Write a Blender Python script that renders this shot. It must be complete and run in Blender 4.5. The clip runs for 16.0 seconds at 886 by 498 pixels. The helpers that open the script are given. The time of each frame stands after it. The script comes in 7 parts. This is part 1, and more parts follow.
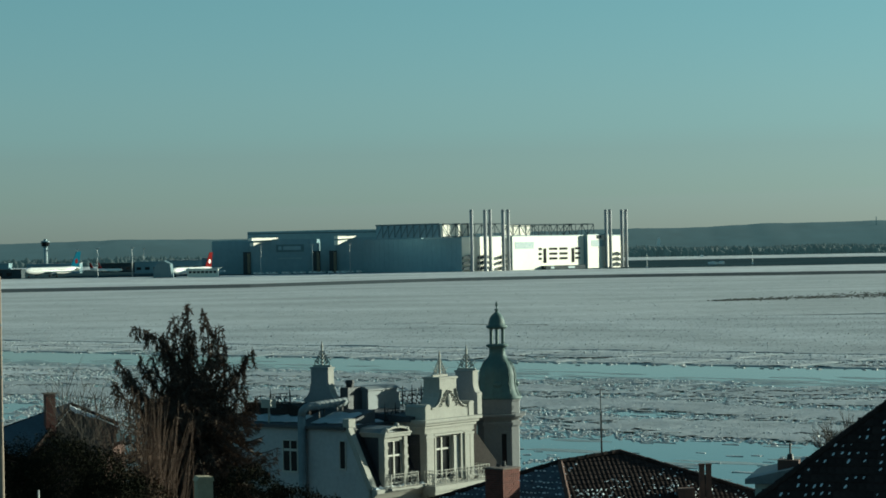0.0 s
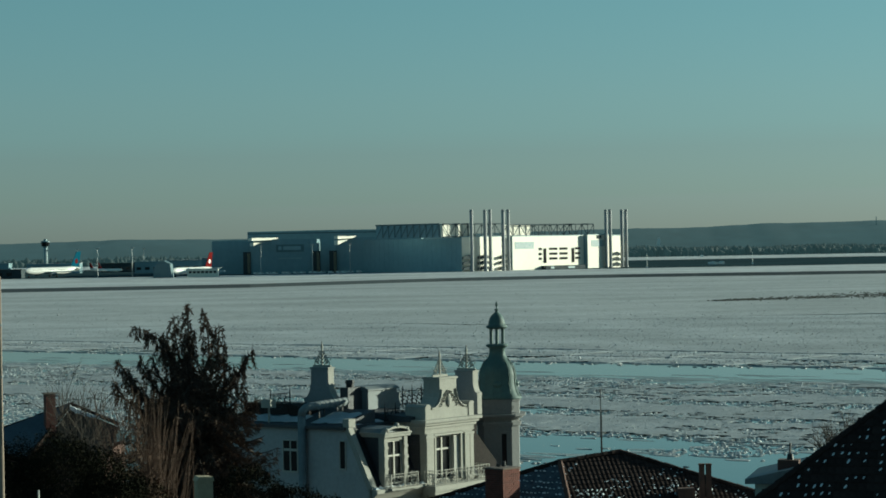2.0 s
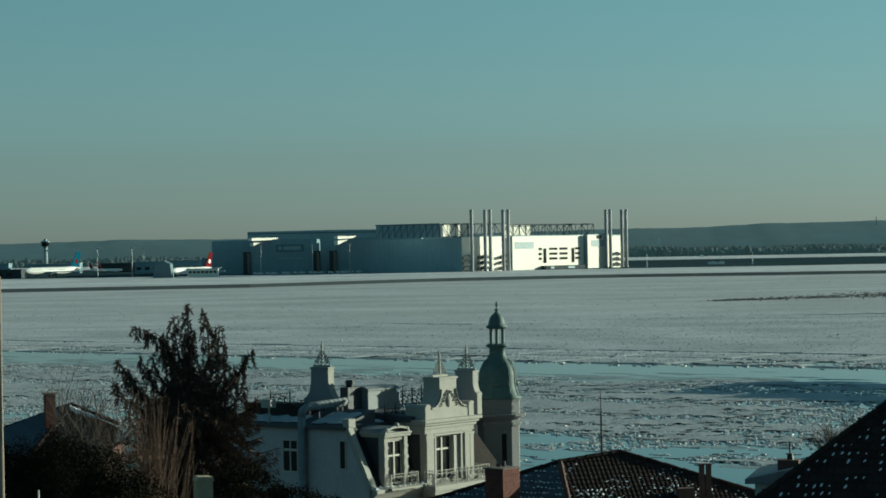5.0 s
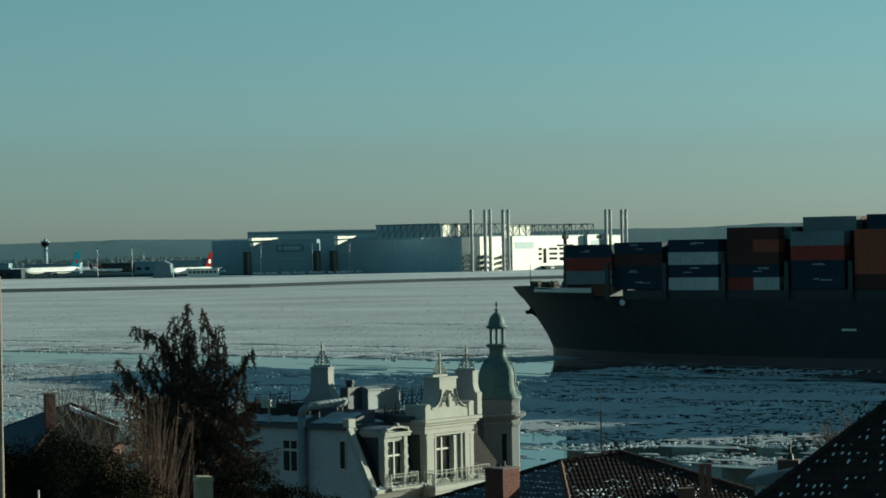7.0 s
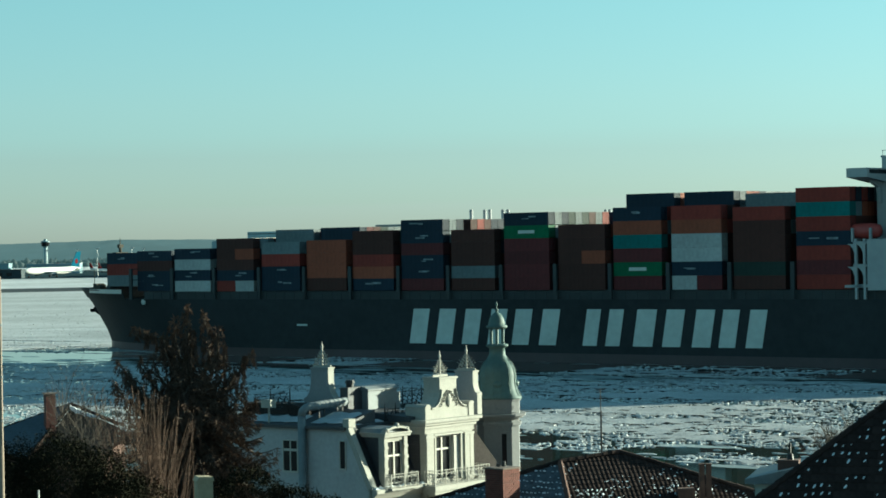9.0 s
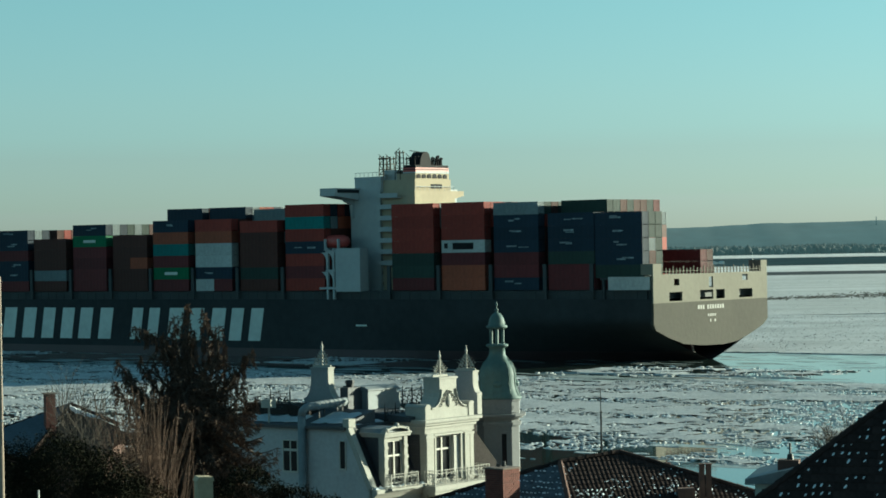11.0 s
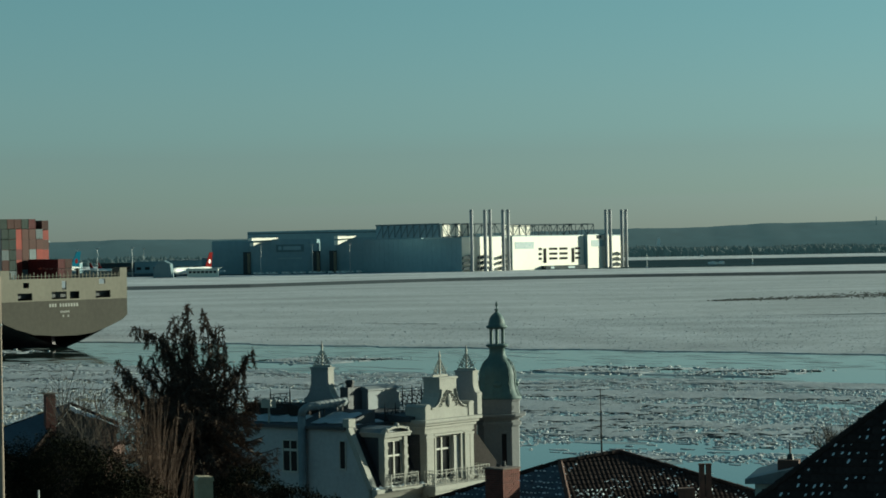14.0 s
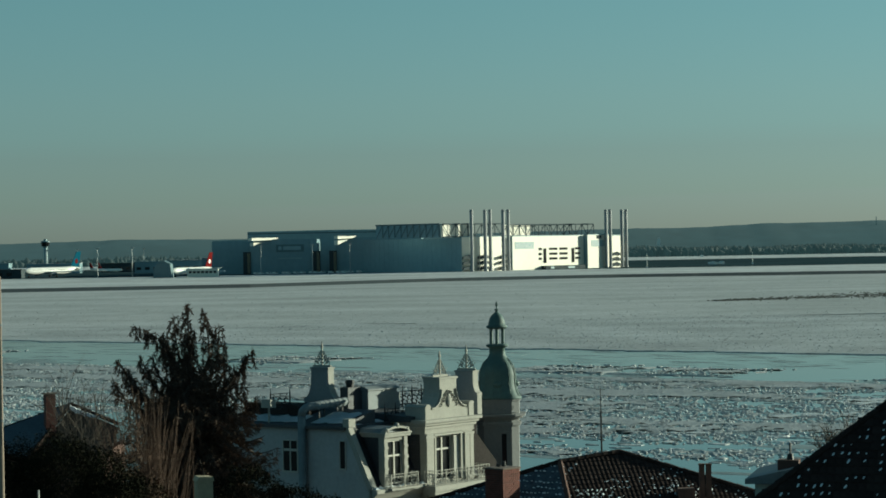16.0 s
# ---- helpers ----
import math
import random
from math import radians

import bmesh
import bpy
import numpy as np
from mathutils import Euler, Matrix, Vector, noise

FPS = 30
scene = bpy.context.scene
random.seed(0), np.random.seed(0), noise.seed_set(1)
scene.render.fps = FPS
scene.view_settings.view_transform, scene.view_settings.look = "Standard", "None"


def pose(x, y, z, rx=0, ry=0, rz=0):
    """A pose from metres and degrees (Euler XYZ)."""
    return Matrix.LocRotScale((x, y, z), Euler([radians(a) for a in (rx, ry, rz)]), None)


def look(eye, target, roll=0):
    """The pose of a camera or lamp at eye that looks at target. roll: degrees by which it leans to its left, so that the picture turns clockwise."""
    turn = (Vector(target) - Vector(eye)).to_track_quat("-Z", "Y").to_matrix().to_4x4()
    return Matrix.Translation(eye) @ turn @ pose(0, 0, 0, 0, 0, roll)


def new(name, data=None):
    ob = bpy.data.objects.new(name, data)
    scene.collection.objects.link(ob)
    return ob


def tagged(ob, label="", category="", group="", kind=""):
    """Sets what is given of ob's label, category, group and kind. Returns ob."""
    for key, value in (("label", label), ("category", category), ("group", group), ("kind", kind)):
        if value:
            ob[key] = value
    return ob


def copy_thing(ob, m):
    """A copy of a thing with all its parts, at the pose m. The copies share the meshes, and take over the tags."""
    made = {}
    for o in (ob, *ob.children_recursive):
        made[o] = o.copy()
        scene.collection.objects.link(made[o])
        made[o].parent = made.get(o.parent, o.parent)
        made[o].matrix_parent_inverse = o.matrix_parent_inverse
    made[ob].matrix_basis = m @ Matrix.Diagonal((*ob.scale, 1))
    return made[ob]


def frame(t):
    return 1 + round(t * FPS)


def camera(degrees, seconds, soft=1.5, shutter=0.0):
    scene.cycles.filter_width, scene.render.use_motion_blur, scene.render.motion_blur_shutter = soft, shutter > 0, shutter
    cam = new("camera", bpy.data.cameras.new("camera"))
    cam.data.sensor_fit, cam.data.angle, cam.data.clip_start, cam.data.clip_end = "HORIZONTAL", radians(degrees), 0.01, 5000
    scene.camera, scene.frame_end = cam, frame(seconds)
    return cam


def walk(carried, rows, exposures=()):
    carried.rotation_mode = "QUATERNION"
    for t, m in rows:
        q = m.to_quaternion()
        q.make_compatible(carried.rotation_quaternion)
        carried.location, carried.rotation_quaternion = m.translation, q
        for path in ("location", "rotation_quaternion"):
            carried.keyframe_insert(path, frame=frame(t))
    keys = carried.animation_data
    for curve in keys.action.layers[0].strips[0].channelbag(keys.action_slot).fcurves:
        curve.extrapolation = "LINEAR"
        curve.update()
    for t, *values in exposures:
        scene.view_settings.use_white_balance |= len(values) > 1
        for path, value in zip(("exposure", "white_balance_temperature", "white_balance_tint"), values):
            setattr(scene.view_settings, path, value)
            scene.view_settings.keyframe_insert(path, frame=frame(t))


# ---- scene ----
cam = camera(20.966, 16.0, soft=1.7)
CAM = look((0, 0, 25.4), (0, 1000, 24.39), -1.014)
walk(cam, [(0, CAM), (16, CAM)],
     exposures=[(0, 0.65, 6080, -18), (0.6, 0.45, 6080, -18), (4.2, 0.45, 6100, -18), (6.3, 0.39, 6130, -18), (7.0, 0.61, 6180, -18), (7.5, 1.03, 6220, -18), (8.0, 1.22, 6260, -18), (9.0, 1.52, 6300, -18), (9.6, 1.52, 6300, -18), (11.3, 1.17, 6350, -18), (11.6, 1.05, 6350, -18), (12.0, 0.83, 6300, -18), (12.6, 0.62, 6300, -18), (16, 0.43, 6300, -18)])

# ---------------------------------------------------------------- light
SUN_AZ, SUN_EL = radians(70), radians(11.6)      # azimuth clockwise from +y
world = bpy.data.worlds.new("world")
scene.world = world
world.use_nodes = True
wn = world.node_tree.nodes
sky = wn.new("ShaderNodeTexSky")
sky.sky_type, sky.sun_disc = "NISHITA", False
sky.sun_elevation, sky.sun_rotation = SUN_EL, SUN_AZ
sky.air_density, sky.dust_density, sky.ozone_density = 0.8, 0.4, 3.5
wn["Background"].inputs[1].default_value = 0.062
hue = wn.new("ShaderNodeHueSaturation")
hue.inputs["Hue"].default_value, hue.inputs["Saturation"].default_value = 0.470, 0.72
world.node_tree.links.new(sky.outputs[0], hue.inputs["Color"])
# dull warm haze low over the horizon, deeper blue towards the zenith
way = wn.new("ShaderNodeTexCoord")
split = wn.new("ShaderNodeSeparateXYZ")
haze = wn.new("ShaderNodeValToRGB")
tint = wn.new("ShaderNodeMix")
tint.data_type, tint.blend_type = "RGBA", "MULTIPLY"
tint.inputs["Factor"].default_value = 1.0
haze.color_ramp.elements[0].position, haze.color_ramp.elements[0].color = 0.0, (0.86, 0.88, 0.98, 1)
haze.color_ramp.elements[1].position, haze.color_ramp.elements[1].color = 0.5, (0.64, 0.86, 1.0, 1)
for at, col in ((0.06, (0.915, 0.945, 0.985, 1)), (0.13, (0.84, 0.98, 1.0, 1))):
    haze.color_ramp.elements.new(at).color = col
world.node_tree.links.new(way.outputs["Generated"], split.inputs[0])
world.node_tree.links.new(split.outputs["Z"], haze.inputs["Fac"])
world.node_tree.links.new(hue.outputs[0], tint.inputs["A"])
world.node_tree.links.new(haze.outputs["Color"], tint.inputs["B"])
world.node_tree.links.new(tint.outputs["Result"], wn["Background"].inputs[0])
sun = new("sun", bpy.data.lights.new("sun", "SUN"))
sun.data.energy, sun.data.angle, sun.data.color = 5.0, radians(0.5), (1.0, 0.895, 0.78)
sd = Vector((math.sin(SUN_AZ) * math.cos(SUN_EL), math.cos(SUN_AZ) * math.cos(SUN_EL), math.sin(SUN_EL)))
sun.matrix_world = look(sd * 50 + Vector((0, 0, 60)), (0, 0, 60))


# ---------------------------------------------------------------- materials
def mat(name, col, rough=0.7, metal=0.0, var=0.25, grain=8.0, blotch=0.6, bump=0.15, bump_scale=None, col2=None,
        spread=0.5, island=0.0, objvar=0.0, emit=0.0, spec=0.5, stretch=None):
    """Procedural surface: base colour varied at two scales, roughness variation and fine relief, in metres."""
    m = bpy.data.materials.new(name)
    m.use_nodes = True
    nt = m.node_tree
    N, K = nt.nodes, nt.links.new
    b = N["Principled BSDF"]
    tc = N.new("ShaderNodeTexCoord")
    n1, n2 = N.new("ShaderNodeTexNoise"), N.new("ShaderNodeTexNoise")
    n1.inputs["Scale"].default_value, n1.inputs["Detail"].default_value = grain, 4
    n2.inputs["Scale"].default_value, n2.inputs["Detail"].default_value = blotch, 3
    src = tc.outputs["Object"]
    if stretch:
        mp = N.new("ShaderNodeMapping")
        mp.inputs["Scale"].default_value = stretch
        K(src, mp.inputs["Vector"])
        src = mp.outputs[0]
    K(src, n1.inputs["Vector"])
    K(src, n2.inputs["Vector"])
    mixn = N.new("ShaderNodeMath")
    mixn.operation = "MULTIPLY_ADD"
    K(n1.outputs["Fac"], mixn.inputs[0])
    mixn.inputs[1].default_value = 0.5
    half = N.new("ShaderNodeMath")
    half.operation = "MULTIPLY"
    half.inputs[1].default_value = 0.5
    K(n2.outputs["Fac"], half.inputs[0])
    K(half.outputs[0], mixn.inputs[2])
    mr = N.new("ShaderNodeMapRange")
    mr.inputs["From Min"].default_value, mr.inputs["From Max"].default_value = 0.5 - 0.5 * spread, 0.5 + 0.5 * spread
    K(mixn.outputs[0], mr.inputs["Value"])
    mix = N.new("ShaderNodeMix")
    mix.data_type = "RGBA"
    c2 = col2 if col2 else tuple(c * (1 - var) for c in col)
    c1 = tuple(min(1, c * (1 + var * 0.5)) for c in col) if not col2 else col
    mix.inputs["A"].default_value, mix.inputs["B"].default_value = (*c2, 1), (*c1, 1)
    K(mr.outputs[0], mix.inputs["Factor"])
    out = mix.outputs["Result"]
    for amount, node, sock in ((island, "ShaderNodeNewGeometry", "Random Per Island"), (objvar, "ShaderNodeObjectInfo", "Random")):
        if amount:
            g = N.new(node)
            mg = N.new("ShaderNodeMapRange")
            mg.inputs["To Min"].default_value, mg.inputs["To Max"].default_value = 1 - amount, 1 + amount
            K(g.outputs[sock], mg.inputs["Value"])
            hs = N.new("ShaderNodeHueSaturation")
            K(mg.outputs[0], hs.inputs["Value"])
            K(out, hs.inputs["Color"])
            out = hs.outputs["Color"]
    K(out, b.inputs["Base Color"])
    rr = N.new("ShaderNodeMapRange")
    rr.inputs["To Min"].default_value, rr.inputs["To Max"].default_value = max(0.02, rough - 0.12), min(1, rough + 0.12)
    K(n1.outputs["Fac"], rr.inputs["Value"])
    K(rr.outputs[0], b.inputs["Roughness"])
    b.inputs["Metallic"].default_value = metal
    b.inputs["Specular IOR Level"].default_value = spec
    if bump:
        bp = N.new("ShaderNodeBump")
        bp.inputs["Strength"].default_value = bump
        bp.inputs["Distance"].default_value = 1.0 / (bump_scale or grain) * 0.5
        if bump_scale:
            n3 = N.new("ShaderNodeTexNoise")
            n3.inputs["Scale"].default_value, n3.inputs["Detail"].default_value = bump_scale, 3
            K(tc.outputs["Object"], n3.inputs["Vector"])
            K(n3.outputs["Fac"], bp.inputs["Height"])
        else:
            K(n1.outputs["Fac"], bp.inputs["Height"])
        K(bp.outputs[0], b.inputs["Normal"])
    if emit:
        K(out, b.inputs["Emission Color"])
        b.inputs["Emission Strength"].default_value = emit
    return m


M = {}
M["snow"] = mat("snow", (0.74, 0.77, 0.80), 0.75, var=0.25, grain=3.0, blotch=0.25, bump=0.5)
M["ice"] = mat("ice", (0.48, 0.495, 0.50), 0.6, var=0.5, grain=2.0, blotch=0.08, bump=0.5, spread=0.5, island=0.3)
M["icefield"] = mat("icefield", (0.435, 0.45, 0.455), 0.7, var=0.5, grain=0.9, blotch=0.03, bump=0.35, spread=0.34, bump_scale=1.6, stretch=(0.7, 1, 1))
M["fastice"] = mat("fastice", (0.435, 0.45, 0.455), 0.8, var=0.42, grain=0.35, blotch=0.02, bump=0.4, spread=0.36, bump_scale=0.9, stretch=(0.5, 0.8, 1))
M["slush"] = mat("slush", (0.25, 0.29, 0.29), 0.5, var=0.4, grain=1.5, blotch=0.1, bump=0.1, island=0.25)
M["hull"] = mat("hull", (0.037, 0.040, 0.043), 0.75, spec=0.12, var=0.4, grain=0.6, blotch=0.05, bump=0.1)
M["hullgrey"] = mat("hullgrey", (0.062, 0.058, 0.048), 0.7, spec=0.08, var=0.3, grain=0.8, blotch=0.1, bump=0.08)
M["hulllight"] = mat("hulllight", (0.17, 0.16, 0.13), 0.7, spec=0.08, var=0.2, grain=0.8, blotch=0.1, bump=0.08)
M["boot"] = mat("boot", (0.060, 0.038, 0.042), 0.6, var=0.4, grain=0.5, blotch=0.06, bump=0.1)
M["deckdark"] = mat("deckdark", (0.034, 0.040, 0.043), 0.7, var=0.4, grain=1.0, blotch=0.2)
M["shipwhite"] = mat("shipwhite", (0.36, 0.375, 0.375), 0.6, spec=0.2, var=0.15, grain=0.8, blotch=0.15, bump=0.05)
M["cream"] = mat("cream", (0.36, 0.305, 0.22), 0.7, spec=0.08, var=0.15, grain=0.8, blotch=0.15, bump=0.05)
M["namepaint"] = mat("namepaint", (0.21, 0.21, 0.19), 0.6, var=0.2, grain=0.9, blotch=0.3, bump=0)
M["mark"] = mat("mark", (0.55, 0.58, 0.54), 0.55, var=0.25, grain=0.7, blotch=0.2, bump=0.05)
M["black"] = mat("black", (0.015, 0.015, 0.017), 0.7, spec=0.1, var=0.4, grain=3)
M["red"] = mat("red", (0.35, 0.05, 0.04), 0.5, var=0.3, grain=3)
M["glass"] = mat("glass", (0.02, 0.022, 0.024), 0.10, spec=0.18, var=0.3, grain=0.6, bump=0.02)
M["stucco"] = mat("stucco", (0.42, 0.405, 0.37), 0.85, var=0.18, grain=6, blotch=0.7, bump=0.15)
# cooler than the stucco: the side wall's shade tone is put into the colour
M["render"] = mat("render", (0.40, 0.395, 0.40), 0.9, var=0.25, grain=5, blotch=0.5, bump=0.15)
# darker copy of the gable plaster, with the broad sides' shade in its colour
M["plastershade"] = mat("plastershade", (0.215, 0.22, 0.23), 0.85, var=0.22, grain=6, blotch=0.8, bump=0.15)
M["ornament"] = mat("ornament", (0.335, 0.322, 0.285), 0.8, var=0.25, grain=9, blotch=1.5, bump=0.2)
M["slate"] = mat("slate", (0.045, 0.047, 0.055), 0.6, var=0.45, grain=5, blotch=0.8, bump=0.3)
M["copper"] = mat("copper", (0.070, 0.120, 0.112), 0.65, var=0.35, grain=4, blotch=1.0, bump=0.15)
M["zinc"] = mat("zinc", (0.17, 0.19, 0.20), 0.6, metal=0.0, var=0.35, grain=4, blotch=0.8, bump=0.1)
M["iron"] = mat("iron", (0.03, 0.03, 0.032), 0.55, metal=0.5, var=0.4, grain=10)
M["wood"] = mat("wood", (0.45, 0.43, 0.38), 0.6, var=0.2, grain=8)
M["brick"] = mat("brick", (0.15, 0.047, 0.035), 0.85, var=0.45, grain=8, blotch=2, bump=0.3, objvar=0.25)
M["mortar"] = mat("mortar", (0.16, 0.12, 0.10), 0.95, var=0.3, grain=12)
M["tile"] = mat("tile", (0.042, 0.028, 0.025), 0.85, spec=0.1, var=0.5, grain=7, blotch=1.2, bump=0.3, objvar=0.25, island=0.2)
# sky reflection on the shaded slopes is painted into this blue, besides thin frost
M["tileblue"] = mat("tileblue", (0.085, 0.10, 0.125), 0.5, var=0.5, grain=5, blotch=1.0, bump=0.25, objvar=0.3)
M["roofdark"] = mat("roofdark", (0.042, 0.036, 0.034), 0.9, spec=0.1, var=0.5, grain=6, blotch=1.5)
M["ground"] = mat("ground", (0.07, 0.065, 0.05), 0.95, var=0.5, grain=1.5, blotch=0.1, bump=0.4)
M["farsnow"] = mat("farsnow", (0.50, 0.52, 0.53), 0.9, var=0.35, grain=0.12, blotch=0.01, bump=0.2, spread=0.3)
M["fargrass"] = mat("fargrass", (0.045, 0.072, 0.082), 1.0, spec=0.0, var=0.4, grain=0.05, blotch=0.008)
M["revet"] = mat("revet", (0.035, 0.05, 0.058), 0.9, var=0.5, grain=0.6, blotch=0.05)
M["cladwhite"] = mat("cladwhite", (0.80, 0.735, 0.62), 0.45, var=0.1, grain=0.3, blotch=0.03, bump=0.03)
# next two are lightened so the cladding carries aerial haze in its colour
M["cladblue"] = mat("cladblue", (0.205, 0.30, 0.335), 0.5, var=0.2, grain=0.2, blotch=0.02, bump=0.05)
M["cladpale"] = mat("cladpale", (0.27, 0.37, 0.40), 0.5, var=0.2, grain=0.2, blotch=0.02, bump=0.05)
M["steel"] = mat("steel", (0.36, 0.37, 0.37), 0.4, metal=0.6, var=0.2, grain=0.5)
M["cladtruss"] = mat("cladtruss", (0.12, 0.18, 0.20), 0.6, var=0.25, grain=0.5, blotch=0.1, bump=0)
M["trussdark"] = mat("trussdark", (0.055, 0.075, 0.085), 0.6, var=0.25, grain=0.5, blotch=0.1, bump=0)
M["stackpaint"] = mat("stackpaint", (0.30, 0.30, 0.30), 0.5, var=0.2, grain=0.5, blotch=0.1, bump=0.03)
# these two emit: distance haze is put in as glow
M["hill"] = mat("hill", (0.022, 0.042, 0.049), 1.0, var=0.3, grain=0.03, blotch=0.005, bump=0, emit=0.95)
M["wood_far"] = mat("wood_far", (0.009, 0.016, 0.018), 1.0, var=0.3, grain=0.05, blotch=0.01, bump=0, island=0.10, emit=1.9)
M["needle"] = mat("needle", (0.135, 0.092, 0.070), 0.95, spec=0.1, var=0.5, grain=6, blotch=1, bump=0, island=0.45)
M["bark"] = mat("bark", (0.085, 0.062, 0.048), 0.9, var=0.4, grain=12)
M["reed"] = mat("reed", (0.085, 0.043, 0.025), 0.85, var=0.4, grain=4, bump=0, island=0.4)
M["shrub"] = mat("shrub", (0.023, 0.023, 0.015), 0.95, spec=0.02, var=0.4, grain=1.2, bump=0, island=0.1)
M["twig"] = mat("twig", (0.09, 0.07, 0.055), 0.9, var=0.4, grain=9)
M["stone"] = mat("stone", (0.40, 0.33, 0.22), 0.9, var=0.3, grain=9)
M["greenpaint"] = mat("greenpaint", (0.42, 0.47, 0.43), 0.7, var=0.2, grain=5)
M["planewhite"] = mat("planewhite", (0.80, 0.79, 0.75), 0.35, var=0.06, grain=0.5, bump=0)
M["tailblue"] = mat("tailblue", (0.012, 0.095, 0.15), 0.9, spec=0.03, var=0.1, grain=0.5, bump=0)
M["tailred"] = mat("tailred", (0.15, 0.012, 0.012), 0.9, spec=0.03, var=0.1, grain=0.5, bump=0)


def water_mat():
    m = bpy.data.materials.new("river_water")
    m.use_nodes = True
    N, K = m.node_tree.nodes, m.node_tree.links.new
    b = N["Principled BSDF"]
    b.inputs["Base Color"].default_value = (0.022, 0.036, 0.032, 1)
    b.inputs["Roughness"].default_value = 0.05
    b.inputs["Specular IOR Level"].default_value = 0.5
    b.inputs["Specular Tint"].default_value = (0.78, 0.81, 0.63, 1)
    b.inputs["IOR"].default_value = 1.333
    tc, n = N.new("ShaderNodeTexCoord"), N.new("ShaderNodeTexNoise")
    n.inputs["Scale"].default_value, n.inputs["Detail"].default_value = 0.9, 3
    K(tc.outputs["Object"], n.inputs["Vector"])
    bp = N.new("ShaderNodeBump")
    bp.inputs["Strength"].default_value, bp.inputs["Distance"].default_value = 0.12, 0.012
    K(n.outputs["Fac"], bp.inputs["Height"])
    K(bp.outputs[0], b.inputs["Normal"])
    return m


M["water"] = water_mat()


# ---------------------------------------------------------------- building blocks
def part(name, bm, material, parent=None, label="", smooth=False):
    me = bpy.data.meshes.new(name)
    bm.to_mesh(me)
    bm.free()
    for m in (material if isinstance(material, (list, tuple)) else [material]):
        me.materials.append(M[m] if isinstance(m, str) else m)
    if smooth:
        me.polygons.foreach_set("use_smooth", [True] * len(me.polygons))
    ob = new(name, me)
    ob.parent = parent
    if label:
        ob["label"] = label
    return ob


def thing(name, m, label, category, group="", kind=""):
    e = new(name)
    e.matrix_world = m
    return tagged(e, label, category, group, kind)


def box(bm, x0, x1, y0, y1, z0, z1, mi=0, m=None):
    vs = [bm.verts.new((x, y, z)) for z in (z0, z1) for x, y in ((x0, y0), (x1, y0), (x1, y1), (x0, y1))]
    if m:
        for v in vs:
            v.co = m @ v.co
    for f in ((3, 2, 1, 0), (4, 5, 6, 7), (0, 1, 5, 4), (1, 2, 6, 5), (2, 3, 7, 6), (3, 0, 4, 7)):
        bm.faces.new([vs[i] for i in f]).material_index = mi
    return vs


def prism(bm, poly, y0, y1, mi=0, axis="y"):
    """Polygon of (x, z) pushed along y (or of (y, z) pushed along x, or (x, y) along z)."""
    def at(p, d):
        return (p[0], d, p[1]) if axis == "y" else (d, p[0], p[1]) if axis == "x" else (p[0], p[1], d)
    a = [bm.verts.new(at(p, y0)) for p in poly]
    b = [bm.verts.new(at(p, y1)) for p in poly]
    n = len(poly)
    fs = [bm.faces.new(a), bm.faces.new(b[::-1])] + [bm.faces.new((a[i], b[i], b[(i + 1) % n], a[(i + 1) % n])) for i in range(n)]
    for f in fs:
        f.material_index = mi
    bmesh.ops.recalc_face_normals(bm, faces=fs)


def rod(bm, p, q, r0, r1=None, n=6, mi=0):
    r1 = r0 if r1 is None else r1
    p, q = Vector(p), Vector(q)
    rot = (q - p).to_track_quat("Z", "Y").to_matrix()
    a, b = [], []
    for i in range(n):
        c = Vector((math.cos(i * math.tau / n), math.sin(i * math.tau / n), 0))
        a.append(bm.verts.new(p + rot @ (c * r0)))
        b.append(bm.verts.new(q + rot @ (c * r1)))
    for i in range(n):
        bm.faces.new((a[i], a[(i + 1) % n], b[(i + 1) % n], b[i])).material_index = mi
    bm.faces.new(a[::-1]).material_index = mi
    bm.faces.new(b).material_index = mi


def lathe(bm, prof, n=24, c=(0, 0), mi=0, square=0.0):
    rings = []
    for r, z in prof:
        ring = []
        for i in range(n):
            t = (i + 0.5) * math.tau / n
            k = 1.0
            if square:
                k = 1 + square * (1 / max(abs(math.cos(t)), abs(math.sin(t))) - 1)
            ring.append(bm.verts.new((c[0] + r * k * math.cos(t), c[1] + r * k * math.sin(t), z)))
        rings.append(ring)
    for a, b in zip(rings, rings[1:]):
        for i in range(n):
            bm.faces.new((a[i], a[(i + 1) % n], b[(i + 1) % n], b[i])).material_index = mi
    bm.faces.new(rings[0][::-1])
    bm.faces.new(rings[-1])


def B():
    return bmesh.new()


class Face:
    material_index = 0


class Pool:
    """Gathers rows, and gives back the place of each in the list or a bare face."""
    def __init__(self, face):
        self.rows = []
        self.new = self.add_face if face else self.add_vert

    def add_vert(self, row):
        self.rows.append(tuple(row))
        return len(self.rows) - 1

    def add_face(self, row):
        self.rows.append(tuple(row))
        return Face()


class Soup:
    """Stands in for a bmesh of one material where very many small pieces are joined."""
    def __init__(self):
        self.verts, self.faces = Pool(False), Pool(True)

    def to_mesh(self, me):
        me.from_pydata(self.verts.rows, [], self.faces.rows)

    def free(self):
        pass


